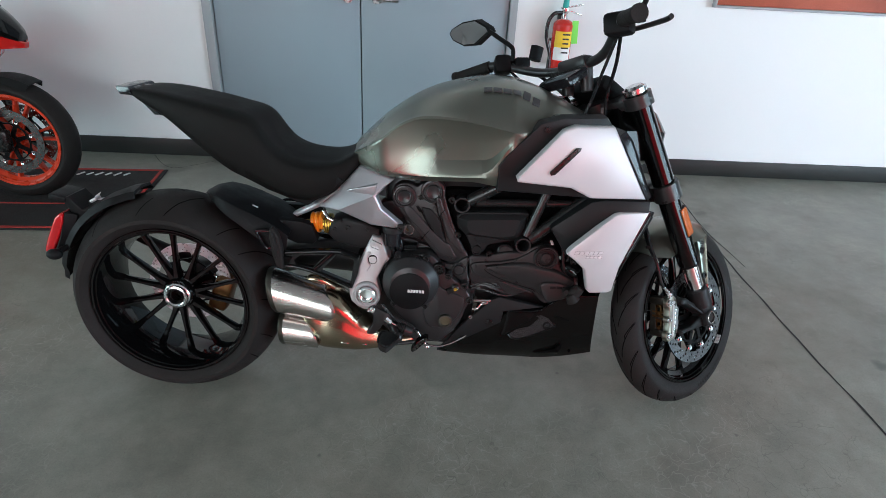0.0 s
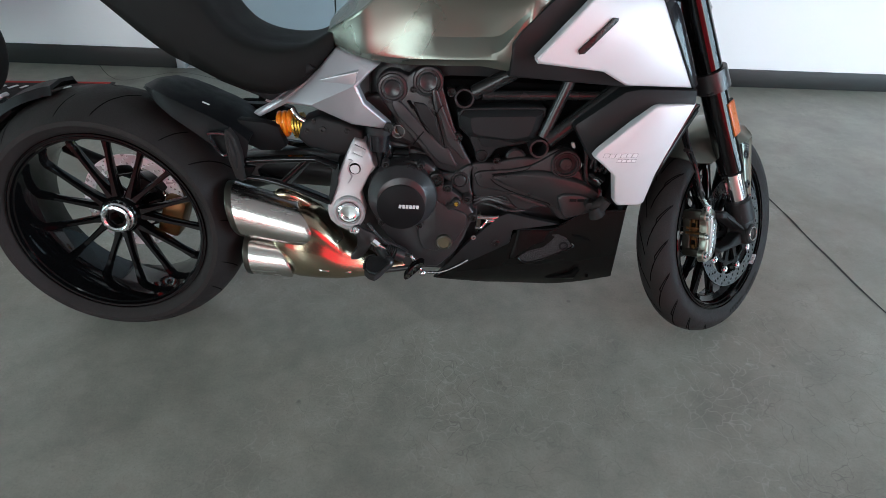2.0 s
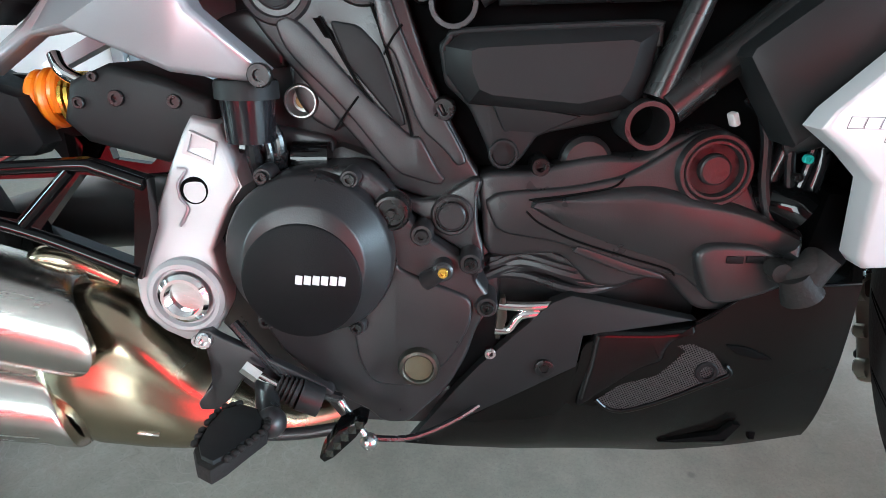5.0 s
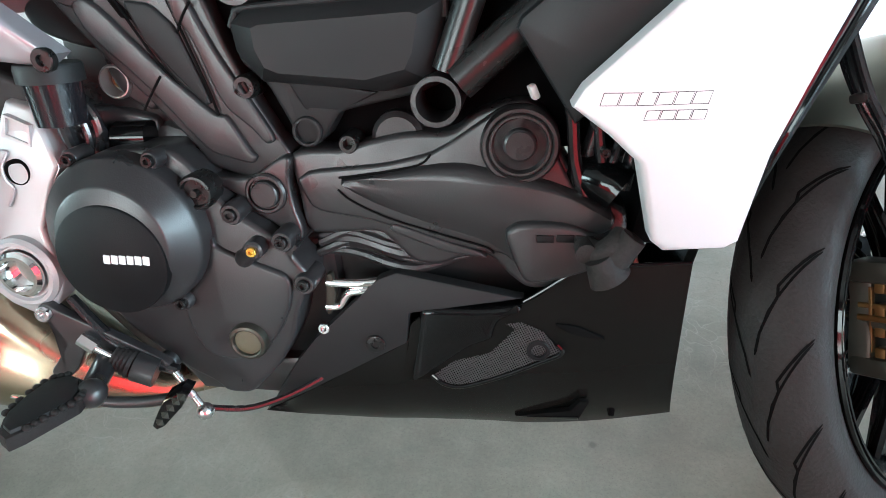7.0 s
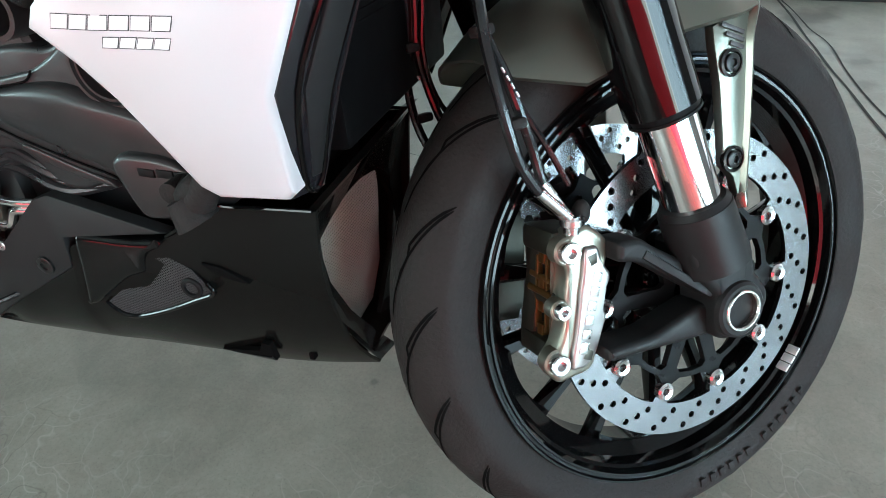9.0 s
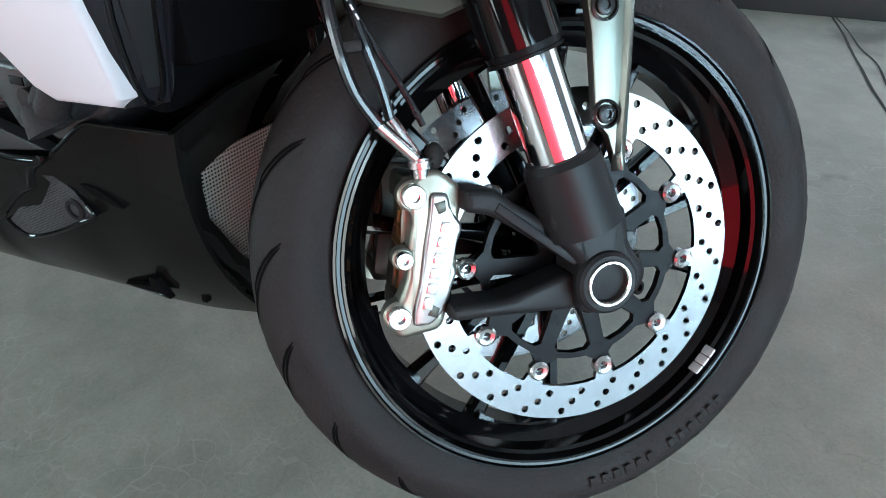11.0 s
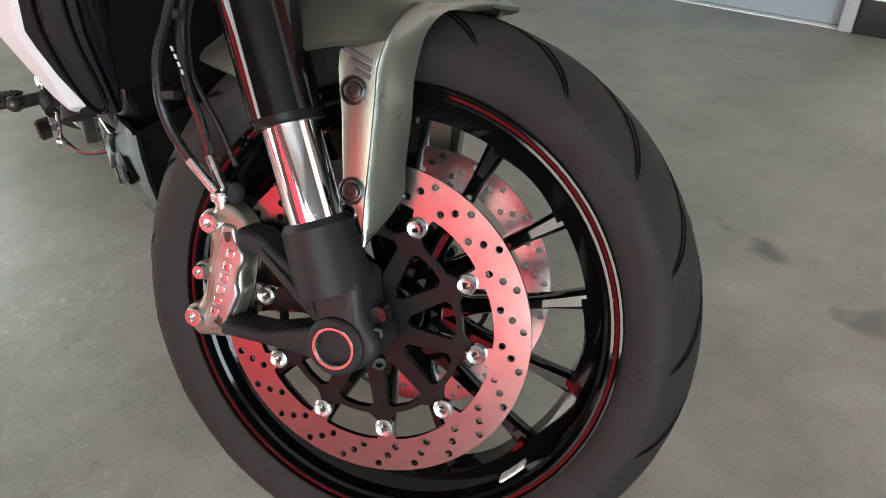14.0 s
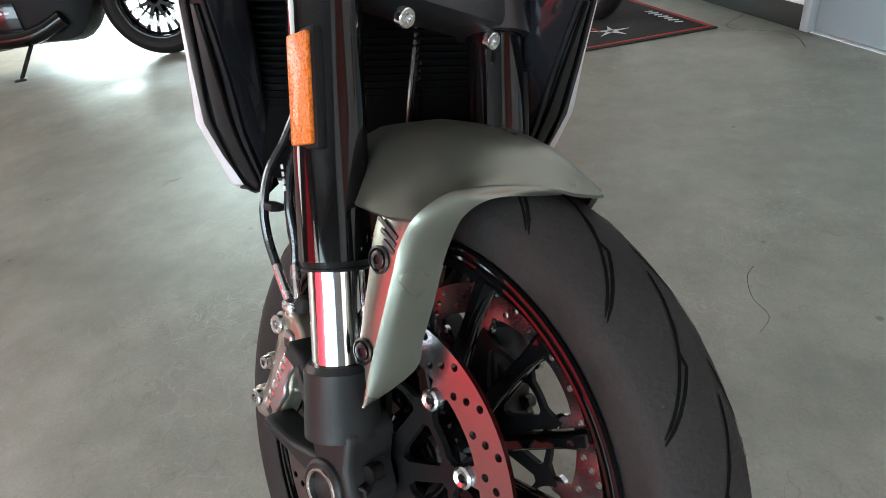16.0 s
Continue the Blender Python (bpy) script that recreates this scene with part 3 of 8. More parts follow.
def brake_disc(parent, name, c, R, side, m, bolts=10, label="drilled steel brake disc", a0=0.31, steel=None):
    """A floating disc on a black carrier; side -1 is the outer face towards -y."""
    cx, cy, cz = c
    N = bolts
    inner, rb = R * 0.785, R * 0.693
    loop = []
    for i in range(N):
        am = a0 + 2 * math.pi * i / N
        for k, r in ((-0.42, inner), (-0.26, inner), (-0.13, inner * 0.995), (-0.085, rb * 1.02), (-0.05, rb * 0.955), (0.05, rb * 0.955), (0.085, rb * 1.02), (0.13, inner * 0.995), (0.26, inner), (0.42, inner)):
            a = am + k * 2 * math.pi / N
            loop.append((cx + r * math.cos(a), cz + r * math.sin(a)))
    holes = []
    for i in range(24):
        for k, (r, da) in enumerate(((0.955, 0.0), (0.895, 0.075), (0.835, 0.15))):
            a = 2 * math.pi * i / 24 + da
            holes.append(circle(cx + R * r * math.cos(a), cz + R * r * math.sin(a), R * 0.0235, 8))
    b = bmesh.new()
    holed(b, circle(cx, cz, R, 96), [loop] + holes, cy, cy - side * 0.005)
    disc = part(name, b, steel or DISC, parent, label, m)
    # carrier: a ring with arms and bolt ears
    b = bmesh.new()
    ring = []
    for i in range(N * 8):
        a = a0 + 2 * math.pi * i / (N * 8)
        ear = max(0.0, math.cos((a - a0) * N)) ** 3
        ring.append((cx + (R * 0.60 + R * 0.10 * ear) * math.cos(a), cz + (R * 0.60 + R * 0.10 * ear) * math.sin(a)))
    wins = []
    for i in range(N):
        am = a0 + 2 * math.pi * (i + 0.5) / N
        q = [(0.29, -0.20), (0.45, -0.33), (0.53, -0.36), (0.56, -0.27), (0.565, 0.0), (0.56, 0.27), (0.53, 0.36), (0.45, 0.33), (0.29, 0.20), (0.26, 0.0)]
        wins.append([(cx + R * r * math.cos(am + k * 2 * math.pi / N), cz + R * r * math.sin(am + k * 2 * math.pi / N)) for r, k in q])
    holed(b, ring, [circle(cx, cz, R * 0.17, 32)] + wins, cy + side * 0.001, cy - side * 0.006)
    part("disc_carrier", b, CARRIER, disc, "black anodised carrier", m)
    for i in range(N):
        a = a0 + 2 * math.pi * i / N
        b = bmesh.new()
        r = R * 0.062
        lathe(b, [(r * 0.42, 0.004), (r * 0.42, -0.004), (r * 0.78, -0.0052), (r, -0.0035), (r, 0.003)], segs=16)
        bmesh.ops.transform(b, matrix=Matrix.Translation((cx + rb * math.cos(a), cy, cz + rb * math.sin(a))) @ (Matrix.Identity(4) if side < 0 else Matrix.Rotation(math.pi, 4, "X")), verts=b.verts)
        part("disc_bobbin", b, BOLT, disc, "", m)
    return disc


def cast_wheel(parent, name, c, R, half, rc, rim_r, rim_y, m, pairs, hub_r, tyre_label, phase=0.0, rim_mat=None, tread=0, depth=0.03, spoke_y=0.0, wide=1.0, open_half=0.16, zig=False, arches=False):
    """A cast wheel: rim > tyre, tread, hub and spokes."""
    rm = rim_mat or GLOSS
    b = bmesh.new()
    rr, ry = rim_r, rim_y
    prof = [(rr, -ry), (rr - 0.0015, -ry - 0.003), (rr - 0.0038, -ry - 0.003), (rr - 0.0050, -ry), (rr - 0.0080, -ry + 0.0005), (rr - 0.0090, -ry - 0.0015), (rr - 0.0115, -ry - 0.0015), (rr - 0.0145, -ry + 0.006), (rr - 0.018, -ry + 0.008), (rr - 0.021, -ry + 0.02), (rr - 0.034, -ry * 0.35), (rr - 0.034, 0)]
    prof = prof + [(r, -y) for r, y in prof[-2::-1]] + [(rr - 0.004, ry - 0.01), (rr - 0.02, 0.0), (rr - 0.004, -ry + 0.01)]
    lathe(b, prof, c, 96, True)
    rim = part(name, b, rm, parent, "", m, 25)
    b = bmesh.new()
    tyre_mesh(b, c, R, half, rc, rim_r - 0.001, rim_y - 0.004)
    part("tyre", b, RUBBER, rim, tyre_label, m, 30)
    if tread:
        b = bmesh.new()
        for i in range(tread):
            a = 2 * math.pi * i / tread
            st = 2 * math.pi / tread
            for s in (1, -1):
                o = a + (st * 0.5 if s > 0 else 0)
                if zig:
                    if i % 2:
                        groove(b, c, R, rc, [(s * half * 0.06, o + 0.02), (s * half * 0.16, o - 0.06), (s * half * 0.44, o - 0.19), (s * half * 0.43, o - 0.225), (s * half * 0.93, o - 0.38)], 0.0029)
                    else:
                        groove(b, c, R, rc, [(s * half * 0.22, o + 0.08), (s * half * 0.30, o + 0.03), (s * half * 0.62, o - 0.09), (s * half * 0.92, o - 0.20)], 0.0025)
                    continue
                if i % 2:
                    groove(b, c, R, rc, [(s * half * 0.08, o), (s * half * 0.30, o + 0.09), (s * half * 0.56, o + 0.17), (s * half * 0.90, o + 0.25)], 0.0034)
                else:
                    groove(b, c, R, rc, [(s * half * 0.40, o), (s * half * 0.62, o + 0.06), (s * half * 0.90, o + 0.12)], 0.0028)
        tagged(part("tread", b, DEEPSHADE, rim, "", m), "", "", "", "stuff")
    b = bmesh.new()
    w = 0.05 * wide
    lathe(b, [(0.018, -w), (hub_r * 0.72, -w), (hub_r * 0.8, -w + 0.006), (hub_r, -w * 0.5), (hub_r, w * 0.5), (hub_r * 0.8, w), (0.018, w)], (c[0], c[1] + spoke_y, c[2]), 40)
    part("hub", b, rm, rim, "", m)
    for i in range(pairs):
        am = phase + 2 * math.pi * i / pairs
        for s in (1, -1):
            b = bmesh.new()
            spoke(b, c, am + s * 0.10, hub_r * 0.8, am + s * open_half, rim_r - 0.030, 0.011, 0.0075, depth, depth * 0.55, spoke_y)
            part("spoke", b, rm, rim, "", m)
        if arches:      # the cast web between a pair's ends
            b = bmesh.new()
            rings = []
            for k in range(7):
                a = am + open_half * (k / 3 - 1)
                ca, sa = math.cos(a), math.sin(a)
                bow = 0.004 * abs(k / 3 - 1) ** 2
                rings.append([(c[0] + ca * r, c[1] + spoke_y + y, c[2] + sa * r) for r, y in ((rim_r - 0.0325, -0.016), (rim_r - 0.0355 - bow, -0.014), (rim_r - 0.0355 - bow, 0.014), (rim_r - 0.0325, 0.016))])
            loft(b, rings)
            part("spoke_web", b, rm, rim, "", m)
    return rim


# ---- the grey power cruiser ----
BIKE = pose(0, 0.034, 0, 0, 0, 1.5) @ pose(0, 0, 0, -7.2)
RC = (-0.80, -0.05, 0.322)               # rear axle
FC = (0.821, 0.019, 0.308)               # front axle, bars straight
RAKE = radians(27)
AXIS = Vector((-math.sin(RAKE), 0, math.cos(RAKE)))
PIV = Vector((0.812, 0, 0.309)) - 0.036 * Vector((math.cos(RAKE), 0, math.sin(RAKE)))
FR = Matrix.Translation(PIV) @ Matrix.Rotation(radians(41), 4, AXIS) @ Matrix.Translation(-PIV)
bike = thing("motorcycle", "grey and white power cruiser motorcycle leaning on its side stand", "motorcycle", BIKE)


def centre(b, k=1.0):
    """Moves what is built round y = 0 to the bike's own middle plane, which the wheels give."""
    for v in b.verts:
        v.co.y += k * (-0.013 + 0.0463 * v.co.x + 0.0244 * (v.co.z - 0.31))
    return b


FRL = FR @ Matrix.Translation((0, 0.044, 0))     # the left fork's side of the steered end


def both(name, build, material, label="", sub=None):
    """The same part on the right (-1) and on the left (+1)."""
    out = []
    for s in (-1, 1):
        b = bmesh.new()
        build(b, s)
        if s > 0:
            centre(b, 2.0)
        out.append(part(name, b, material, bike, label))
    return out


# -- rear wheel --
rw = cast_wheel(bike, "rear_wheel", RC, 0.324, 0.120, 0.165, 0.241, 0.103, None, 7, 0.050, "wide black rear tyre", 0.04, None, 15, 0.018, -0.012, 0.8, 0.224)
b = bmesh.new()
lathe(b, [(0.024, -0.01), (0.026, -0.060), (0.030, -0.063), (0.036, -0.061), (0.0375, -0.055), (0.041, -0.053), (0.044, -0.048), (0.045, -0.035), (0.03, -0.03)], RC, 48)
nut = part("axle_nut", b, BOLT, rw, "silver ribbed axle nut")
b = bmesh.new()
lathe(b, [(0.0, -0.02), (0.024, -0.02), (0.024, -0.058)], RC, 32)
part("axle_bore", b, DARKBOLT, rw)
brake_disc(bike, "rear_brake_disc", (RC[0], RC[1] + 0.055, RC[2]), 0.1325, -1, None, 6, "drilled rear brake disc", 0.31, LITDISC)
b = bmesh.new()
box(b, pose(RC[0] + 0.105, RC[1] + 0.06, RC[2] - 0.03, 0, 20, 0), (0.06, 0.08, 0.11), 0.012)
part("rear_caliper", b, BRASS, bike, "bronze rear brake caliper")
b = bmesh.new()
tube(b, [(-0.80, 0.06, 0.322), (-0.62, 0.11, 0.35), (-0.45, 0.12, 0.40), (-0.24, 0.06, 0.42)], 0.05, 16, 5, (0.06, 0.05))
part("swingarm", b, ENGINE, bike, "black single-sided swingarm")

# -- rear hugger, mudguard, lamp --
def hugger_shell(b, y0):
    """A pointed leaf over the tyre's front, with side walls that drop low."""
    rings = []
    for cx, cz, ex, ez, w in ((-0.690, 0.657, -0.686, 0.652, 0.012), (-0.672, 0.666, -0.657, 0.645, 0.055), (-0.645, 0.669, -0.632, 0.631, 0.085), (-0.605, 0.658, -0.600, 0.612, 0.104), (-0.565, 0.643, -0.560, 0.588, 0.112), (-0.510, 0.622, -0.512, 0.553, 0.115), (-0.464, 0.601, -0.462, 0.508, 0.117), (-0.430, 0.575, -0.440, 0.475, 0.117)):
        ring = []
        for i, u in enumerate((-1, -0.97, -0.86, -0.5, 0, 0.5, 0.86, 0.97, 1, 0.93, 0.8, 0.4, 0, -0.4, -0.8, -0.93)):
            k = {1: 0.0, 0.97: 0.5, 0.93: 0.0, 0.86: 0.86, 0.8: 0.80, 0.5: 0.97, 0.4: 0.98, 0: 1.0}[abs(u)]
            d = 0.008 if i > 8 else 0.0
            ring.append((ex + (cx - ex) * k - d * 0.6, y0 + u * w, ez + (cz - ez) * k - (d * 0.8 if k > 0.1 else 0)))
        rings.append(ring)
    return loft(b, rings)


b = bmesh.new()
part("hugger", hugger_shell(b, RC[1]), PLASTIC, bike, "black plastic tyre hugger", None, 45)
b = bmesh.new()
box(b, pose(-0.535, -0.105, 0.6325, -6, 22, 0), (0.016, 0.006, 0.002), 0)
part("hugger_sticker", b, GREYMARK, bike, "small pale sticker")
both("hugger_side", lambda b, s: slab(b, [(-0.50, s * 0.112, 0.600), (-0.429, s * 0.116, 0.598), (-0.400, s * 0.118, 0.597), (-0.369, s * 0.118, 0.588), (-0.354, s * 0.114, 0.540), (-0.369, s * 0.112, 0.527), (-0.415, s * 0.112, 0.525), (-0.46, s * 0.114, 0.545), (-0.51, s * 0.114, 0.575)], (0, -s * 0.03, 0), 0.005, 2), PLASTIC)
b = bmesh.new()
rings = []
for k in range(17):
    a = radians(105 + 68 * k / 16)
    r = 0.343 + 0.010 * math.sin(math.pi * k / 16)
    w = 0.074 * (1 if 1 < k < 15 else 0.8)
    rings.append([(RC[0] + (r + d) * math.cos(a), RC[1] + y * w / 0.1, RC[2] + (r + d) * math.sin(a)) for y, d in ((-0.10, -0.02), (-0.085, 0), (0, 0.006), (0.085, 0), (0.10, -0.02), (0.08, -0.008), (0, -0.002), (-0.08, -0.008))])
loft(b, rings)
part("rear_mudguard", b, PLASTIC, bike, "black rear mudguard close to the tyre")
b = bmesh.new()
tube(b, [(-0.80, 0.13, 0.33), (-0.98, 0.10, 0.42), (-1.07, 0.04, 0.52), (-1.10, -0.02, 0.54)], 0.018, 12)
part("mudguard_arm", b, PLASTIC, bike)
b = bmesh.new()
slab(b, [(-1.100, -0.120, 0.578), (-1.112, -0.119, 0.577), (-1.129, -0.118, 0.563), (-1.166, -0.115, 0.490), (-1.181, -0.112, 0.455), (-1.170, -0.114, 0.443), (-1.156, -0.116, 0.446), (-1.126, -0.121, 0.500), (-1.103, -0.122, 0.550)], (0, 0.115, 0), 0.006, 3)
lamp = part("tail_lamp", b, REDLENS, bike, "red tail lamp")
b = bmesh.new()
slab(b, [(-1.098, -0.117, 0.580), (-1.060, -0.110, 0.575), (-1.085, -0.110, 0.51), (-1.120, -0.112, 0.458), (-1.155, -0.115, 0.443), (-1.124, -0.118, 0.500)], (0, 0.10, 0), 0.006)
part("lamp_housing", b, PLASTIC, lamp)
b = bmesh.new()
slab(b, [(-1.104, -0.105, 0.622), (-1.082, -0.108, 0.628), (-1.048, -0.105, 0.590), (-1.000, -0.10, 0.600), (-0.985, -0.10, 0.590), (-1.02, -0.10, 0.562), (-1.06, -0.10, 0.535), (-1.085, -0.10, 0.575), (-1.10, -0.10, 0.605)], (0, 0.09, 0), 0.005)
box(b, pose(-1.115, -0.06, 0.622, 0, 12, 0), (0.05, 0.10, 0.018), 0.005)
part("plate_bracket", b, PLASTIC, bike, "black plate bracket with the lamp")
b = bmesh.new()
box(b, pose(-1.015, -0.085, 0.618, 0, -30, 0), (0.022, 0.03, 0.010), 0.003)
part("plate_lamp", b, SILVER, bike, "small pale plate lamp")
for s in (-1, 1):
    b = bmesh.new()
    cyl(b, (-1.10, -0.06 + s * 0.04, 0.475), (-1.115, -0.06 + s * 0.085, 0.468), 0.009)
    ball(b, (-1.118, -0.06 + s * 0.10, 0.466), 0.018, (1.3, 1, 0.9))
    part("turn_signal", b, PLASTIC, bike)

# -- seat and tail --
SEATSEC = []
for x, zt, w, zb in ((-0.868, 0.946, 0.060, 0.934), (-0.83, 0.950, 0.085, 0.915), (-0.767, 0.946, 0.102, 0.882), (-0.70, 0.937, 0.113, 0.828), (-0.645, 0.928, 0.120, 0.782), (-0.59, 0.916, 0.126, 0.742), (-0.545, 0.905, 0.128, 0.720), (-0.515, 0.885, 0.130, 0.706), (-0.485, 0.842, 0.134, 0.694), (-0.455, 0.808, 0.138, 0.684), (-0.41, 0.786, 0.142, 0.672), (-0.35, 0.778, 0.140, 0.672), (-0.29, 0.785, 0.130, 0.703), (-0.232, 0.818, 0.112, 0.768)):
    d = zt - zb
    SEATSEC.append((x, [(0, zt), (w * 0.60, zt - 0.003), (w * 0.90, zt - 0.06 * d), (w * 0.975, zt - 0.17 * d), (w, zb + 0.25 * d), (w * 0.86, zb + 0.03 * d), (w * 0.4, zb), (0, zb)]))
b = bmesh.new()
loft(b, spline_secs(SEATSEC, 5))
seat = part("seat", centre(b), SEAT, bike, "black textured stepped seat", None, 60)
both("grab_strip", lambda b, s: slab(b, [(-0.900, s * 0.060, 0.952), (-0.896, s * 0.064, 0.940), (-0.880, s * 0.072, 0.926), (-0.866, s * 0.078, 0.932), (-0.802, s * 0.098, 0.878), (-0.781, s * 0.103, 0.880), (-0.805, s * 0.104, 0.907), (-0.842, s * 0.092, 0.944), (-0.870, s * 0.075, 0.954)], (0, -s * 0.035, 0), 0.005), SMOKE, "glossy dark tail grip")
b = bmesh.new()
slab(b, [(-0.900, -0.062, 0.953), (-0.86, -0.075, 0.953), (-0.86, 0.075, 0.953), (-0.900, 0.062, 0.953)], (0.012, 0, -0.022), 0.005)
part("tail_piece", centre(b), SMOKE, bike, "glossy dark tail end")

# -- tank --
b = bmesh.new()
TSEC = []
for x, zt, zc, w, zb, zl, d in ((-0.245, 0.830, 0.806, 0.10, 0.785, 0.79, 0.0), (-0.17, 0.903, 0.856, 0.162, 0.772, 0.785, 0.004), (-0.12, 0.940, 0.900, 0.182, 0.767, 0.785, 0.010), (-0.07, 0.970, 0.926, 0.197, 0.767, 0.787, 0.018), (-0.02, 0.992, 0.933, 0.207, 0.769, 0.79, 0.024), (0.04, 1.009, 0.931, 0.214, 0.772, 0.792, 0.030), (0.09, 1.020, 0.927, 0.220, 0.774, 0.797, 0.034), (0.125, 1.024, 0.922, 0.224, 0.770, 0.806, 0.031), (0.150, 1.024, 0.917, 0.227, 0.768, 0.835, 0.022), (0.175, 1.023, 0.912, 0.228, 0.772, 0.872, 0.010), (0.200, 1.020, 0.909, 0.226, 0.786, 0.898, 0.001), (0.28, 0.996, 0.902, 0.190, 0.82, 0.86, 0.0), (0.38, 0.950, 0.885, 0.14, 0.83, 0.85, 0.0), (0.45, 0.908, 0.870, 0.10, 0.83, 0.845, 0.0)):
    h = zc - zl
    TSEC.append((x, [(0, zt), (w * 0.30, zt - 0.003), (w * 0.60, zt - 0.22 * (zt - zc)), (w * 0.86, zc + 0.24 * (zt - zc)), (w * 0.985, zc + 0.006), (w, zc), (w - 0.12 * d, zc - 0.035 * h), (w - 0.75 * d, zc - 0.40 * h), (w - d, zl + 0.22 * h), (w - 0.15 * d - 0.004, zl - 0.003), (w * 0.965, zb + 0.45 * (zl - zb)), (w * 0.94, zb + 0.006), (w * 0.90, zb - 0.006), (w * 0.70, zb - 0.012), (0, zb - 0.012)]))
loft(b, spline_secs(TSEC, 5))
centre(b)
bmesh.ops.recalc_face_normals(b, faces=b.faces)
skin = BVHTree.FromBMesh(b)
tank = part("fuel_tank", b, TANK, bike, "satin titanium grey fuel tank", None, 32)
for k in range(6):     # the maker's name, as plain bars
    for s in (-1, 1):
        hit = skin.ray_cast(Vector((0.112 + 0.0262 * k, s * 0.115 - (0.004 if s < 0 else -0.008), 1.4)), Vector((0, 0, -1)))
        nrm = hit[1] if hit[1].z > 0 else -hit[1]
        q = Vector((0, 0, 1)).rotation_difference(nrm).to_matrix().to_4x4()
        b = bmesh.new()
        box(b, Matrix.Translation(hit[0]) @ q, (0.0215, 0.026, 0.003), 0.001)
        part("name_bar", b, DARKMARK, tank)
both("tank_trim", lambda b, s: slab(b, [(0.150, s * 0.215, 0.752), (0.150, s * 0.222, 0.822), (0.166, s * 0.224, 0.846), (0.250, s * 0.214, 0.937), (0.31, s * 0.202, 0.953), (0.43, s * 0.165, 0.953), (0.46, s * 0.16, 0.915), (0.44, s * 0.16, 0.73)], (0, -s * 0.06, 0), 0.008), MATTE, "dark trim between tank and side panel")
for s in (-1, 1):
    bolt("trim_bolt", (0.268, s * 0.212, 0.922), (0, s, 0), 0.008, 0.004, bike, DARKBOLT)

# -- white upper panels with slot and intake --
def upper_panel(b, s):
    slab(b, [(0.201, s * 0.254, 0.790), (0.197, s * 0.255, 0.800), (0.306, s * 0.238, 0.925), (0.338, s * 0.222, 0.937), (0.446, s * 0.190, 0.934), (0.461, s * 0.193, 0.908), (0.512, s * 0.187, 0.823), (0.562, s * 0.178, 0.741), (0.402, s * 0.217, 0.747), (0.345, s * 0.232, 0.776)], (0, -s * 0.035, 0), 0.007, 3)


for o, s in zip(both("side_panel", upper_panel, WHITE, "pearl white side panel"), (-1, 1)):
    # a dark plate on the panel, painted as the shade in its slot
    b = bmesh.new()
    slab(b, [(0.284, s * 0.2475, 0.812), (0.281, s * 0.2478, 0.820), (0.345, s * 0.2345, 0.8835), (0.357, s * 0.2310, 0.883), (0.355, s * 0.2318, 0.876), (0.295, s * 0.2452, 0.813)], (0, -s * 0.01, 0), 0.001)
    centre(b, 2.0 if s > 0 else 0.0)
    part("vent_shade", b, DARKBOLT, o, "dark plate drawn as the slanted slot's shade")
both("air_intake", lambda b, s: slab(b, [(0.462, s * 0.186, 0.912), (0.480, s * 0.173, 0.924), (0.504, s * 0.168, 0.899), (0.542, s * 0.166, 0.825), (0.580, s * 0.163, 0.746), (0.567, s * 0.174, 0.738), (0.516, s * 0.184, 0.825)], (-0.02, -s * 0.05, 0), 0.004), SMOKE, "dark intake mouth")

# -- lower white panels (radiator sides) --
def lower_panel(b, s):
    slab(b, [(0.358, s * 0.230, 0.588), (0.366, s * 0.231, 0.602), (0.478, s * 0.214, 0.704), (0.490, s * 0.210, 0.708), (0.576, s * 0.188, 0.710), (0.540, s * 0.199, 0.62), (0.513, s * 0.206, 0.548), (0.509, s * 0.186, 0.466), (0.500, s * 0.180, 0.457), (0.446, s * 0.191, 0.457), (0.434, s * 0.197, 0.468), (0.411, s * 0.228, 0.545), (0.388, s * 0.230, 0.566)], (0, -s * 0.03, 0), 0.006, 3)


for o, s in zip(both("radiator_panel", lower_panel, WHITE, "pearl white radiator panel"), (-1, 1)):
    panel_skin = BVHTree.FromPolygons([v.co for v in o.data.vertices], [p.vertices for p in o.data.polygons])
    for n, x0, z0, w, h, nm in ((6, 0.3775, 0.5890, 0.0128, 0.0096, "model_bar"), (4, 0.4105, 0.5782, 0.0108, 0.0072, "number_bar")):     # the model's name, as outlined slanted bars
        for k in range(n):
            for inset, lift, mt, sub in ((0.0, 0.0002, DARKMARK, nm), (0.0006, 0.0004, WHITE, nm + "_fill")):
                xa, xb, za, zb = x0 + (w + 0.0006) * k + inset, x0 + (w + 0.0006) * k + w - inset, z0 + inset, z0 + h - inset
                sl = 0.0026 * (h / 0.0098)
                corners = []
                for x, z in ((xa, za), (xb, za), (xb + sl, zb), (xa + sl, zb)):
                    hit = panel_skin.ray_cast(Vector((x, s * 0.6, z)), Vector((0, -s, 0)))[0]
                    corners.append((x, hit.y + s * lift, z))
                b = bmesh.new()
                slab(b, corners, (0, -s * 0.001, 0), 0.0)
                part(sub, b, mt, o)
both("panel_lens", lambda b, s: slab(b, [(0.578, s * 0.186, 0.708), (0.600, s * 0.158, 0.700), (0.562, s * 0.154, 0.61), (0.539, s * 0.153, 0.543), (0.513, s * 0.140, 0.453), (0.503, s * 0.176, 0.456), (0.515, s * 0.202, 0.548), (0.543, s * 0.196, 0.62)], (-0.03, -s * 0.01, 0), 0.004), LENS, "smoked side lens along the panel's front edge")
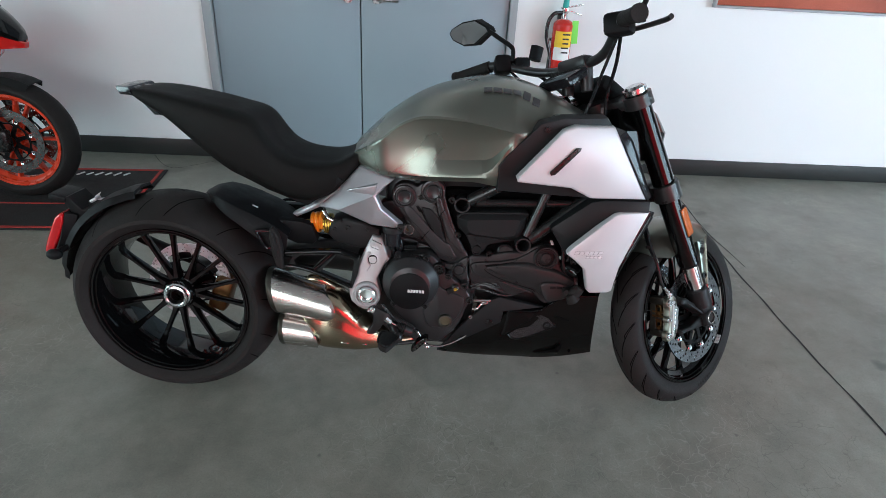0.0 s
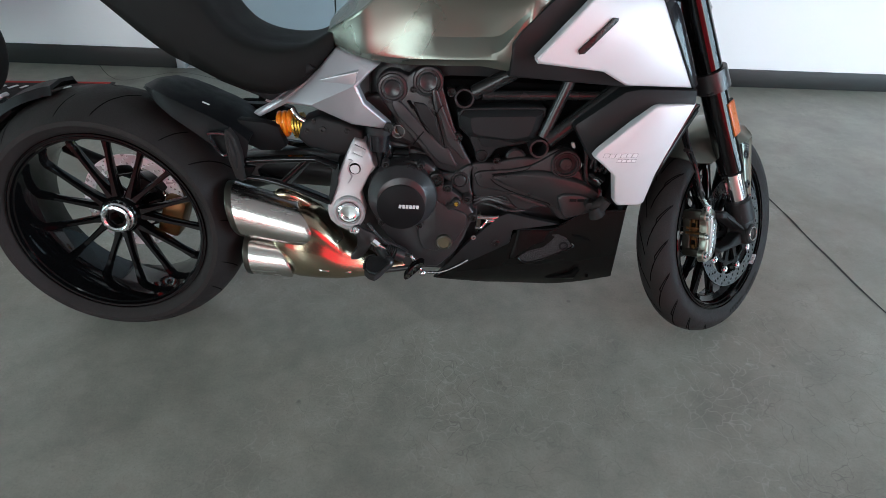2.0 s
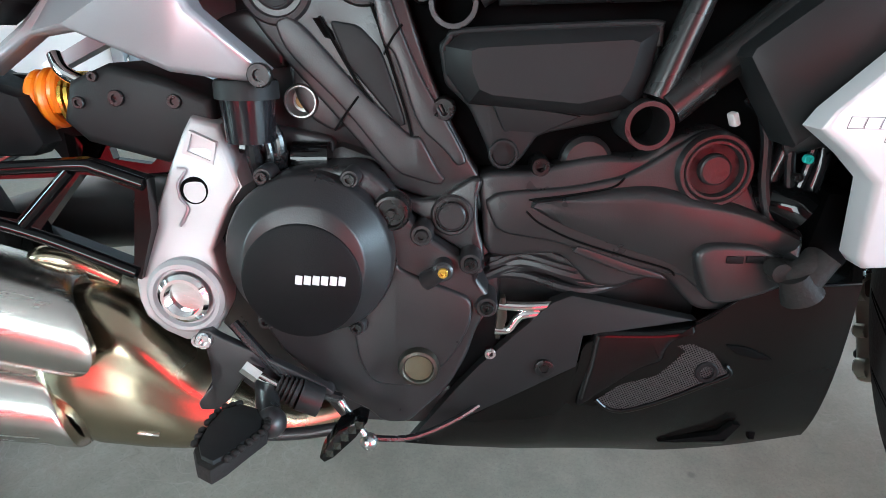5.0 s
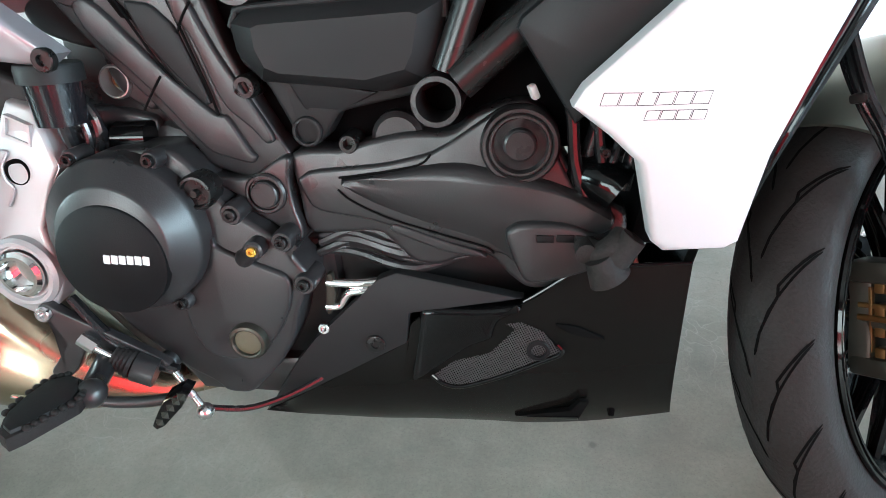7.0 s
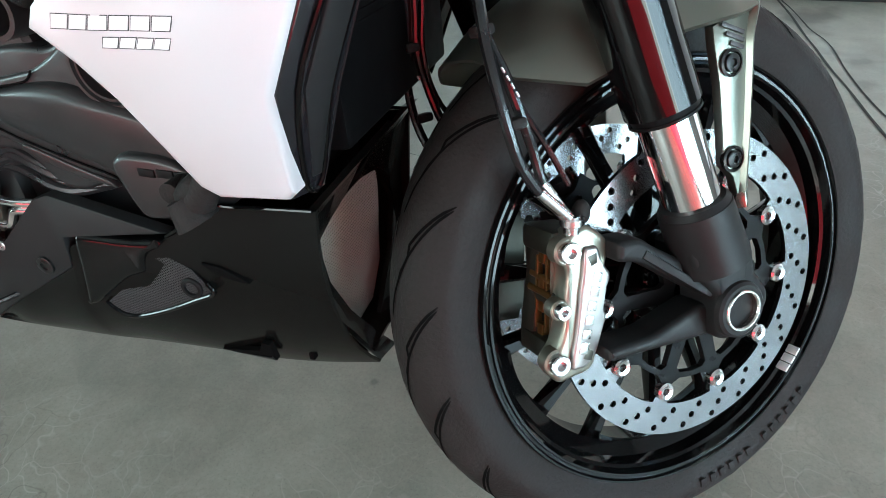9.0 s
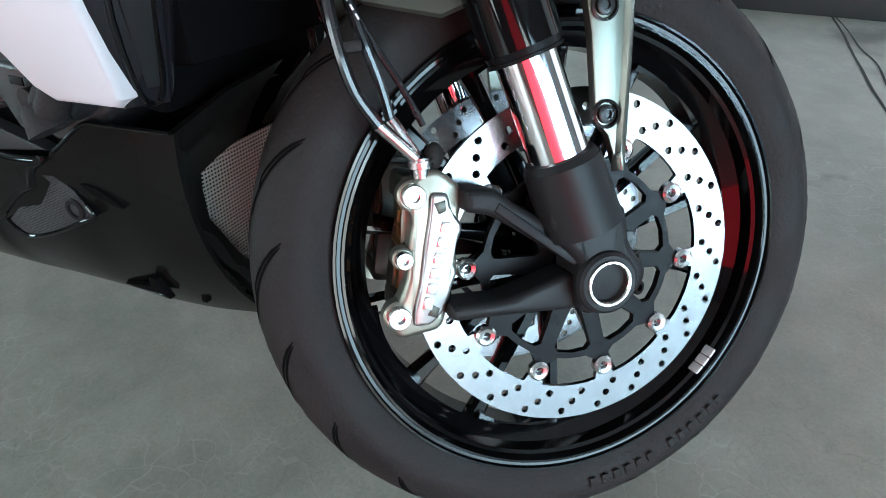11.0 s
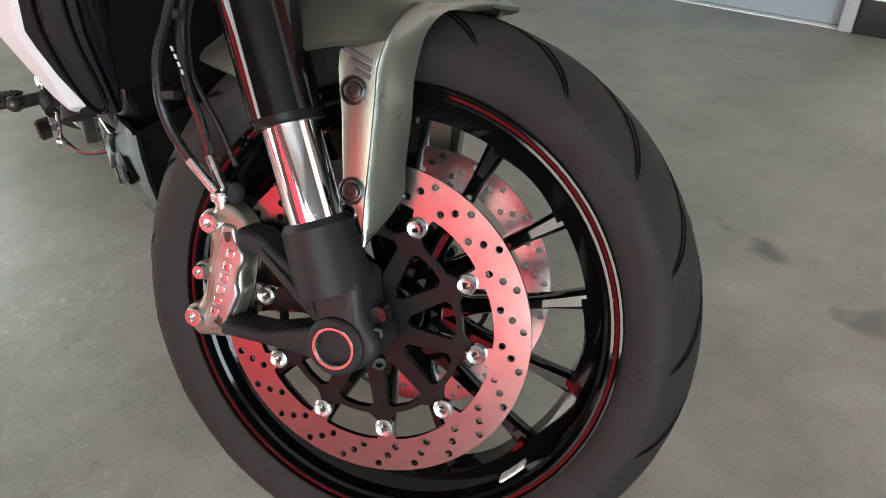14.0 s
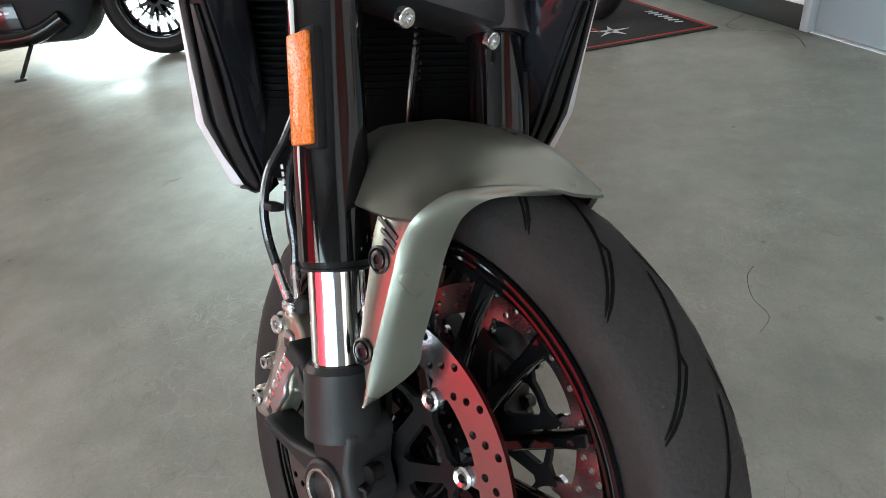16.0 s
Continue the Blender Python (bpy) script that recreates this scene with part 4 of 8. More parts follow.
both("lens_border", lambda b, s: tube(b, [(0.583, s * 0.176, 0.695), (0.552, s * 0.184, 0.620), (0.524, s * 0.188, 0.548), (0.510, s * 0.166, 0.466), (0.515, s * 0.149, 0.466), (0.537, s * 0.163, 0.545), (0.562, s * 0.165, 0.612), (0.592, s * 0.166, 0.690)], 0.0024, 8, 4), GLOSS, "raised border of the side lens")
both("light_strip", lambda b, s: slab(b, [(0.584, s * 0.174, 0.690), (0.594, s * 0.167, 0.690), (0.5645, s * 0.166, 0.612), (0.5395, s * 0.164, 0.545), (0.5165, s * 0.151, 0.470), (0.5130, s * 0.162, 0.470), (0.5275, s * 0.184, 0.548), (0.5545, s * 0.181, 0.62)], (-0.01, -s * 0.004, 0), 0.002), MATTE, "grey strip inside the side lens")
both("lens_tip", lambda b, s: slab(b, [(0.601, s * 0.156, 0.702), (0.560, s * 0.125, 0.705), (0.520, s * 0.125, 0.52), (0.512, s * 0.136, 0.455), (0.540, s * 0.150, 0.543), (0.563, s * 0.152, 0.61)], (-0.05, 0, 0), 0.004), SMOKE)
both("panel_cover", lambda b, s: slab(b, [(0.315, s * 0.180, 0.640), (0.318, s * 0.180, 0.648), (0.415, s * 0.186, 0.728), (0.45, s * 0.186, 0.736), (0.575, s * 0.180, 0.738), (0.575, s * 0.190, 0.700), (0.50, s * 0.195, 0.70), (0.40, s * 0.195, 0.60), (0.365, s * 0.185, 0.565)], (0, -s * 0.05, 0), 0.006), MATTE, "dark cover behind the white panel")

# -- radiators --
b = bmesh.new()
box(b, pose(0.505, 0, 0.60, 0, -6, 0), (0.035, 0.30, 0.24), 0.006)
rad = part("radiator", centre(b), BLACKCORE, bike, "black finned radiator")
for k in range(28):
    b = bmesh.new()
    box(b, pose(0.526 + 0.0009 * (k - 14), 0, 0.488 + 0.0082 * k, 0, -6, 0), (0.008, 0.29, 0.0022), 0)
    part("fin", b, BLACKCORE, rad)
b = bmesh.new()
box(b, pose(0.46, 0, 0.47, 0, 10, 0), (0.05, 0.26, 0.08), 0.01)
box(b, pose(0.43, 0.0, 0.68), (0.1, 0.30, 0.14), 0.02)
part("radiator_bracket", centre(b), BLACKCORE, bike)
for s in (-1, 1):
    b = bmesh.new()
    lathe(b, [(0.012, 0.004), (0.012, -0.004), (0.045, -0.006), (0.052, -0.004), (0.055, 0.01)], (0.43, s * 0.075, 0.56), 28)
    part("horn", centre(b), CARRIER, bike, "black round horn")

# -- engine --
b = bmesh.new()
prism(b, [(-0.20, 0.50), (-0.05, 0.545), (0.08, 0.50), (0.12, 0.42), (0.13, 0.30), (0.04, 0.24), (-0.12, 0.235), (-0.20, 0.33)], -0.095, 0.135, 0.012)
block = part("crankcase", b, ENGINE, bike, "black engine crankcase")
b = bmesh.new()
plate(b, soft([(-0.150, 0.400), (-0.150, 0.460), (-0.118, 0.515), (-0.070, 0.530)] + [(-0.018, 0.533), (0.003, 0.514), (0.020, 0.487), (0.039, 0.467), (0.059, 0.453), (0.083, 0.438), (0.105, 0.431)] + [(0.090, 0.426), (0.109, 0.402), (0.107, 0.386), (0.094, 0.359), (0.086, 0.328), (0.066, 0.289), (0.041, 0.263), (0.024, 0.244), (-0.006, 0.244), (-0.018, 0.258), (-0.051, 0.275), (-0.101, 0.319)] + [(-0.115, 0.335)]), -0.150, -0.10, 0.006)
ecov = part("engine_cover", b, ENGINE, bike, "satin black engine side cover")
b = bmesh.new()     # the raised field right of the clutch
plate(b, soft([(0.013, 0.444), (0.015, 0.430), (0.054, 0.414), (0.092, 0.400), (0.088, 0.366), (0.070, 0.330), (0.043, 0.301), (0.018, 0.294), (-0.015, 0.298), (-0.029, 0.327), (-0.033, 0.363), (-0.003, 0.407)]), -0.156, -0.14, 0.004)
part("cover_field", b, ENGINE, ecov)
b = bmesh.new()
lathe(b, [(0.083, -0.10), (0.083, -0.168), (0.080, -0.174), (0.062, -0.186), (0.060, -0.1905), (0.057, -0.1925), (0, -0.1935)], (-0.071, 0, 0.446), 56)
clutch = part("clutch_cover", b, ENGINE, bike, "round satin black clutch cover")
b = bmesh.new()
lathe(b, [(0.0575, -0.186), (0.0575, -0.1952), (0.055, -0.197), (0, -0.198)], (-0.073, 0, 0.430), 48)
part("cover_disc", b, PLASTIC, clutch)
for k in range(6):
    b = bmesh.new()
    box(b, pose(-0.0745 + 0.0082 * k, -0.1985, 0.4335, 0, 8, 0), (0.0066, 0.0016, 0.0092), 0.0005)
    part("name_bar", b, GREYMARK, clutch, "pale raised name bar")
for a in (62, 118, 236, 300):
    r = 0.088
    b = bmesh.new()
    cx, cz = -0.071 + r * math.cos(radians(a)), 0.446 + r * math.sin(radians(a))
    lathe(b, [(0.0095, -0.14), (0.0095, -0.164), (0.008, -0.1665), (0.006, -0.1665)], (cx, 0, cz), 18)
    part("bolt_boss", b, ENGINE, clutch)
    bolt("cover_bolt", (cx, -0.1655, cz), (0, -1, 0), 0.0062, 0.006, clutch, DARKBOLT)
for x, z in [(0.105, 0.392), (0.038, 0.467), (0.087, 0.439), (-0.067, 0.286)]:
    b = bmesh.new()
    lathe(b, [(0.0115, -0.12), (0.0115, -0.1545), (0.010, -0.157), (0.007, -0.157)], (x, 0, z), 18)
    part("bolt_boss", b, ENGINE, ecov)
    bolt("cover_bolt", (x, -0.1565, z), (0, -1, 0), 0.0065, 0.005, ecov, DARKBOLT)
(gx, gz), (hx, hz) = [(0.060, 0.433), (0.043, 0.418)]
b = bmesh.new()
cyl(b, (gx, -0.165, gz), (hx, -0.152, hz), 0.0072, 0.010, 16)
lathe(b, [(0.0105, -0.15), (0.0105, -0.166), (0.008, -0.168), (0, -0.168)], (gx, 0, gz), 18)
part("drain_boss", b, ENGINE, ecov, "cast lug with a screw")
bolt("drain_screw", (gx, -0.167, gz), (0, -1, 0), 0.0052, 0.004, ecov, GOLD)
b = bmesh.new()
(wx, wz), = [(0.036, 0.322)]
lathe(b, [(0.0220, -0.15), (0.0220, -0.160), (0.0200, -0.1640), (0.0170, -0.1650), (0.0155, -0.1640), (0.0150, -0.1600), (0, -0.1600)], (wx, 0, wz), 36)
part("sight_glass", b, CALDARK, bike, "round oil sight glass in a grey ring")
b = bmesh.new()
lathe(b, [(0.0149, -0.1608), (0, -0.1615)], (wx, 0, wz), 24)
part("sight_window", b, OILGLASS, bike, "amber oil window")
b = bmesh.new()
(ox, oz), = [(0.009, 0.491)]
lathe(b, [(0.0185, -0.14), (0.0185, -0.160), (0.0165, -0.164), (0.0140, -0.1645), (0.0130, -0.1600), (0.0040, -0.1600), (0.0035, -0.1665), (0, -0.1665)], (ox, 0, oz), 28)
part("oil_cap", b, DARKBOLT, bike, "black oil filler cap")
b = bmesh.new()
prism(b, [(-0.10, 0.27), (0.10, 0.27), (0.08, 0.215), (-0.06, 0.215)], -0.11, 0.11, 0.01)
part("sump", b, ENGINE, bike, "black sump")
# vertical cylinder's cover: a stepped casting with a long recess
b = bmesh.new()
plate(b, soft([(-0.140, 0.690), (-0.134, 0.716), (-0.112, 0.733), (-0.085, 0.732), (-0.066, 0.722), (-0.050, 0.736), (-0.022, 0.745), (0.004, 0.734), (0.012, 0.708)] + [(0.027, 0.662), (0.040, 0.625), (0.060, 0.577), (0.087, 0.530), (0.094, 0.519), (0.085, 0.505), (0.068, 0.492), (0.044, 0.493), (0.005, 0.506), (-0.004, 0.523), (-0.053, 0.578), (-0.098, 0.628), (-0.125, 0.663)]), -0.118, -0.06, 0.004)
vcov = part("belt_cover", b, ENGINE, bike, "satin black stepped cam belt cover")
b = bmesh.new()     # the raised band inside the outer lip, left and right of the recess
plate(b, soft([(-0.105, 0.663), (-0.086, 0.670), (-0.029, 0.606), (0.020, 0.561), (0.027, 0.558), (0.034, 0.559), (0.053, 0.523), (0.060, 0.517), (0.054, 0.509), (0.028, 0.516), (0.009, 0.522), (-0.044, 0.588), (-0.094, 0.635)]), -0.124, -0.11, 0.003)
part("cover_band", b, ENGINE, vcov)
b = bmesh.new()
plate(b, soft([(-0.014, 0.699), (0.001, 0.699), (0.014, 0.661), (0.035, 0.614), (0.065, 0.565), (0.082, 0.534), (0.071, 0.529), (0.058, 0.546), (0.031, 0.568), (0.009, 0.638), (-0.003, 0.644)]), -0.124, -0.11, 0.003)
part("cover_band", b, ENGINE, vcov)
b = bmesh.new()
plate(b, soft([(-0.053, 0.665), (-0.025, 0.661), (-0.004, 0.640), (0.020, 0.570), (0.013, 0.567), (-0.023, 0.609), (-0.037, 0.626)], 0.12), -0.122, -0.11, 0.003)
part("recess_panel", b, MATTE, vcov, "smooth panel in the recess")
# a raised near-black line, drawn as the shade in the gap
b = bmesh.new()
tube(b, [(x, -0.1215, z) for x, z in [(-0.061, 0.668), (-0.022, 0.601), (0.014, 0.564), (0.025, 0.561), (0.003, 0.634), (-0.013, 0.681)]], 0.0014, 8, 4)
part("gap_shade", b, DEEPSHADE, vcov)
# a near-black plate on the cover, drawn as the shade of a slot
b = bmesh.new()
prism(b, [(-0.068, 0.666), (-0.062, 0.667), (-0.050, 0.655), (-0.047, 0.647), (-0.057, 0.649)], -0.1195, -0.11, 0.0)
part("slot_shade", b, DEEPSHADE, vcov, "near-black plate drawn as a shaded slot")
for pts in ([(-0.050, 0.563), (-0.039, 0.579), (-0.026, 0.596)], [(-0.001, 0.635), (0.008, 0.651), (0.017, 0.662)]):
    b = bmesh.new()
    tube(b, [(x, -0.1245, z) for x, z in pts], 0.0012, 6, 3)
    part("parting_line", b, DEEPSHADE, vcov)
for x, z, r in ((-0.101, 0.693, 0.0285), (-0.020, 0.712, 0.0295)):
    b = bmesh.new()
    lathe(b, [(r + 0.006, -0.10), (r + 0.006, -0.119), (r + 0.004, -0.1225), (r - 0.001, -0.1235), (r - 0.003, -0.1205), (r - 0.008, -0.1205), (r - 0.009, -0.1265), (r - 0.0105, -0.1275), (r - 0.012, -0.1265), (0, -0.1265)], (x, 0, z), 36)
    part("cam_cap", b, ENGINE, vcov, "round cam cover")
bolt("cover_screw", (-0.0535, -0.118, 0.6925), (0, -1, 0), 0.0075, 0.006, vcov, DARKBOLT)
# the head behind the cover's left edge
b = bmesh.new()
plate(b, soft([(-0.176, 0.655), (-0.167, 0.666), (-0.131, 0.677), (-0.100, 0.634), (-0.104, 0.617), (-0.145, 0.628), (-0.167, 0.638)]), -0.100, -0.05, 0.006)
part("head_side", b, ENGINE, bike, "black cylinder head side")
b = bmesh.new()
plate(b, soft([(-0.099, 0.632), (-0.028, 0.598), (-0.039, 0.577), (-0.052, 0.556), (-0.080, 0.571), (-0.094, 0.593)]), -0.105, -0.06, 0.005)
part("head_foot", b, ENGINE, bike)
b = bmesh.new()     # the three-armed web round the hub cap
plate(b, soft([(-0.002, 0.500), (0.035, 0.496), (0.054, 0.498), (0.071, 0.510), (0.089, 0.521), (0.097, 0.517), (0.092, 0.498), (0.094, 0.467), (0.101, 0.445), (0.100, 0.430), (0.090, 0.435), (0.059, 0.455), (0.045, 0.463), (0.039, 0.477), (0.006, 0.494)]), -0.130, -0.10, 0.004)
web = part("cover_web", b, ENGINE, bike, "three-armed web between the covers")
b = bmesh.new()
lathe(b, [(0.0215, -0.12), (0.0215, -0.1325), (0.0195, -0.1345), (0.0172, -0.1345), (0.0165, -0.1315), (0.0150, -0.1315), (0.0143, -0.1365), (0.0125, -0.1380), (0, -0.1380)], (0.0668, 0, 0.4815), 36)
part("hub_cap", b, ENGINE, web)
# horizontal cylinder's cover
b = bmesh.new()
plate(b, soft([(0.092, 0.519), (0.106, 0.525), (0.149, 0.526), (0.172, 0.534), (0.212, 0.543), (0.257, 0.543), (0.276, 0.562), (0.308, 0.573), (0.328, 0.574), (0.349, 0.560), (0.364, 0.515), (0.386, 0.491), (0.414, 0.475), (0.427, 0.468), (0.427, 0.430), (0.401, 0.405), (0.372, 0.383), (0.333, 0.379), (0.312, 0.396), (0.294, 0.418), (0.262, 0.412), (0.241, 0.403), (0.215, 0.405), (0.193, 0.428), (0.179, 0.441), (0.109, 0.433), (0.100, 0.446), (0.098, 0.478), (0.094, 0.499)]), -0.122, -0.06, 0.006)
hcov = part("cylinder_cover", b, ENGINE, bike, "satin black stepped cylinder head cover")
b = bmesh.new()
plate(b, soft([(0.099, 0.495), (0.113, 0.505), (0.190, 0.513), (0.234, 0.524), (0.257, 0.537), (0.304, 0.570), (0.326, 0.572), (0.345, 0.558), (0.357, 0.521), (0.373, 0.491), (0.407, 0.474), (0.415, 0.461), (0.399, 0.425), (0.357, 0.404), (0.328, 0.405), (0.307, 0.422), (0.285, 0.424), (0.231, 0.434), (0.177, 0.454), (0.114, 0.463)], 0.14), -0.129, -0.11, 0.004)
part("cover_step", b, ENGINE, hcov)
b = bmesh.new()     # the long bulge, highest along its upper third
spine = [(0.152, 0.497), (0.192, 0.498), (0.243, 0.500), (0.290, 0.498), (0.335, 0.494), (0.372, 0.485), (0.406, 0.470)]
upper = [(0.147, 0.498), (0.191, 0.505), (0.234, 0.514), (0.268, 0.516), (0.306, 0.508), (0.351, 0.500), (0.408, 0.476)]
lower = [(0.146, 0.492), (0.180, 0.474), (0.232, 0.455), (0.287, 0.438), (0.312, 0.424), (0.356, 0.411), (0.410, 0.454)]
rise = (0.134, 0.137, 0.140, 0.143, 0.143, 0.145, 0.152)
rings = []
for (ux, uz), (sx, sz), (lx, lz), r in zip(upper, spine, lower, rise):
    U, S, W = Vector((ux, -0.131, uz)), Vector((sx, -r, sz)), Vector((lx, -0.131, lz))
    rings.append([U + Vector((0, 0.02, 0)), U, U.lerp(S, 0.35) + Vector((0, -0.0035, 0)), U.lerp(S, 0.75) + Vector((0, -0.002, 0)), S, S.lerp(W, 0.3) + Vector((0, -0.002, 0)), S.lerp(W, 0.7) + Vector((0, -0.004, 0)), W, W + Vector((0, 0.02, 0))])
cols = [smooth_path([r[i] for r in rings], 4) for i in range(9)]
loft(b, [[c[j] for c in cols] for j in range(len(cols[0]))])
part("cover_bulge", b, ENGINE, hcov, "", None, 50)
# raised near-black lines that carry the grooves' shade
for pts in ([(0.144, 0.499), (0.190, 0.506), (0.225, 0.514), (0.236, 0.524)], [(0.142, 0.487), (0.156, 0.475), (0.192, 0.458), (0.249, 0.441), (0.289, 0.430), (0.298, 0.423)]):
    b = bmesh.new()
    tube(b, [(x, -0.1300, z) for x, z in pts], 0.0011, 8, 5)
    part("groove_shade", b, DEEPSHADE, hcov)
b = bmesh.new()
plate(b, soft([(0.196, 0.453), (0.249, 0.435), (0.285, 0.424), (0.292, 0.417), (0.249, 0.423), (0.191, 0.445)], 0.12), -0.131, -0.12, 0.002)
part("cover_rib", b, ENGINE, hcov)
b = bmesh.new()
lathe(b, [(0.037, -0.11), (0.037, -0.1335), (0.0345, -0.1375), (0.0315, -0.1375), (0.0300, -0.1345), (0.0285, -0.1365), (0.0262, -0.1365), (0.0245, -0.1290), (0.0160, -0.1290), (0.0150, -0.1345), (0.0130, -0.1360), (0, -0.1360)], (0.3205, 0, 0.5345), 44)
part("cam_cap", b, ENGINE, hcov, "round cam cover with recessed plug")
b = bmesh.new()     # the end boss with its embossed mark
plate(b, soft([(0.307, 0.452), (0.321, 0.464), (0.369, 0.464), (0.397, 0.451), (0.421, 0.449), (0.397, 0.417), (0.356, 0.402), (0.330, 0.399), (0.319, 0.420)]), -0.150, -0.12, 0.006)
boss = part("cover_boss", b, ENGINE, hcov)
for k in range(3):
    x, z = [(0.347, 0.449), (0.366, 0.450), (0.384, 0.450)][k]
    b = bmesh.new()
    box(b, pose(x, -0.1505, z), (0.0165, 0.002, 0.0075), 0.0006)
    mark = part("cover_mark", b, PLASTIC, boss)
b = bmesh.new()
tube(b, [(x, y, z) for (x, z), y in zip([(0.386, 0.441), (0.398, 0.442), (0.409, 0.451), (0.418, 0.458)], (-0.150, -0.165, -0.168, -0.16))], 0.0125, 14)
cyl(b, *[(x, -0.172, z) for x, z in [(0.395, 0.442), (0.407, 0.421)]], 0.0135, 0.0200, 20)
cyl(b, *[(x, -0.170, z) for x, z in [(0.406, 0.433), (0.425, 0.462)]], 0.0145, 0.0120, 18)
cyl(b, *[(x, y, z) for (x, z), y in zip([(0.384, 0.444), (0.384, 0.444)], (-0.152, -0.172))], 0.0095)
part("hose_joint", b, RUBBER, bike, "black rubber hose joint")
b = bmesh.new()
box(b, pose([(0.331, 0.583)][0][0], -0.130, [(0.331, 0.583)][0][1], 0, -25, 20), (0.007, 0.010, 0.014), 0.002)
part("connector", b, GREYMARK, bike, "pale cable connector")
b = bmesh.new()
box(b, pose(0.21, -0.02, 0.62), (0.40, 0.15, 0.20), 0.02)
part("cylinder", b, BLACKCORE, bike, "black finned cylinder")
b = bmesh.new()
box(b, pose(0.20, 0.0, 0.40), (0.30, 0.16, 0.14), 0.02)
part("cylinder", b, ENGINE, bike, "black finned cylinder")
b = bmesh.new()
box(b, pose(-0.08, 0.0, 0.64), (0.16, 0.17, 0.22), 0.02)
part("throttle_body", b, ENGINE, bike)
for p0, p1, r, mt, nm in (((0.372, -0.10, 0.500), (0.415, -0.13, 0.492), 0.022, GLOSS, "thermostat"), ((0.385, -0.12, 0.560), (0.430, -0.12, 0.575), 0.014, ENGINE, "hose_stub"), ((0.36, -0.09, 0.60), (0.40, -0.115, 0.55), 0.010, HOSE, "coolant_hose"), ((0.40, -0.10, 0.63), (0.385, -0.11, 0.52), 0.009, HOSE, "coolant_hose"), ((0.425, -0.10, 0.60), (0.42, -0.115, 0.49), 0.008, HOSE, "coolant_hose")):
    b = bmesh.new()
    mid = (Vector(p0) + Vector(p1)) / 2 + Vector((0.006, -0.008, 0.004))
    tube(b, [p0, mid, p1], r, 14, 5)
    part(nm, b, mt, bike)
for x, z, mt in ((0.392, 0.572, DARKBOLT), (0.404, 0.548, TEAL), (0.398, 0.530, DARKBOLT), (0.412, 0.578, DARKBOLT)):
    bolt("hose_clamp_screw", (x, -0.136, z), (0, -1, 0), 0.0045, 0.004, bike, mt)
b = bmesh.new()
for pts, r in (([(0.345, 0.62), (0.365, 0.57), (0.372, 0.52), (0.385, 0.48)], 0.006), ([(0.36, 0.635), (0.385, 0.60), (0.392, 0.545), (0.40, 0.50)], 0.005), ([(0.37, 0.64), (0.405, 0.605), (0.412, 0.555), (0.405, 0.515)], 0.0045)):
    tube(b, [(x, -0.128, z) for x, z in pts], r, 10, 5)
part("radiator_cable", b, HOSE, bike, "black cables beside the radiator")
# battery box: a lid with chamfered flanks over a narrowing foot
b = bmesh.new()
back = [(0.050, 0.646), (0.070, 0.660), (0.160, 0.666), (0.251, 0.671), (0.259, 0.664), (0.254, 0.618), (0.247, 0.589), (0.221, 0.579), (0.149, 0.563), (0.134, 0.539), (0.125, 0.531), (0.107, 0.530), (0.098, 0.553), (0.081, 0.588), (0.057, 0.609)]
plate(b, soft(back, 0.10), -0.125, -0.05, 0.004)
bat = part("battery_cover", b, MATTE, bike, "charcoal plastic battery cover")
b = bmesh.new()
lip = [(0.055, 0.644), (0.070, 0.656), (0.248, 0.666), (0.253, 0.662), (0.248, 0.619), (0.239, 0.593), (0.197, 0.583), (0.107, 0.590), (0.080, 0.592), (0.058, 0.619)]
top = [(0.082, 0.640), (0.089, 0.643), (0.223, 0.652), (0.231, 0.650), (0.225, 0.619), (0.218, 0.605), (0.182, 0.596), (0.102, 0.602), (0.090, 0.607), (0.083, 0.623)]
rings = [[(x, -0.120, z) for x, z in lip], [(x, -0.130, z) for x, z in lip], [(0.85 * x + 0.15 * u, -0.136, 0.85 * z + 0.15 * w) for (x, z), (u, w) in zip(lip, top)], [(0.1 * x + 0.9 * u, -0.1475, 0.1 * z + 0.9 * w) for (x, z), (u, w) in zip(lip, top)], [(x, -0.149, z) for x, z in top]]
loft(b, rings)
part("lid", b, MATTE, bat, "raised lid with chamfered flanks", None, 28)
b = bmesh.new()
tube(b, [(x, -0.130, z) for x, z in [(0.056, 0.640), (0.061, 0.650), (0.072, 0.656), (0.159, 0.662), (0.245, 0.666), (0.251, 0.662), (0.252, 0.647)]], 0.0038, 10, 5)
part("lid_rim", b, MATTE, bat)
b = bmesh.new()
slab(b, [(x, y, z) for (x, z), y in zip([(0.102, 0.595), (0.188, 0.582), (0.129, 0.553), (0.123, 0.547)], (-0.132, -0.130, -0.122, -0.121))], (0, 0.02, 0), 0.002)
part("foot_gusset", b, MATTE, bat)
b = bmesh.new()
lathe(b, [(0.0150, -0.09), (0.0150, -0.128), (0.0138, -0.1295), (0.0115, -0.1295), (0.0110, -0.105), (0, -0.105)], ([(0.116, 0.544)][0][0], 0, [(0.116, 0.544)][0][1]), 24)
part("bolt_boss", b, MATTE, bat, "deep bolt socket")
for (x, z), r in zip([(0.056, 0.585), (0.154, 0.531), (0.035, 0.691)], (0.012, 0.010, 0.011)):
    b = bmesh.new()
    lathe(b, [(r, -0.08), (r, -0.121), (r * 0.85, -0.124), (r * 0.5, -0.124), (r * 0.45, -0.115), (0, -0.115)], (x, 0, z), 18)
    part("fitting", b, DARKBOLT, bike, "black threaded fitting")
b = bmesh.new()
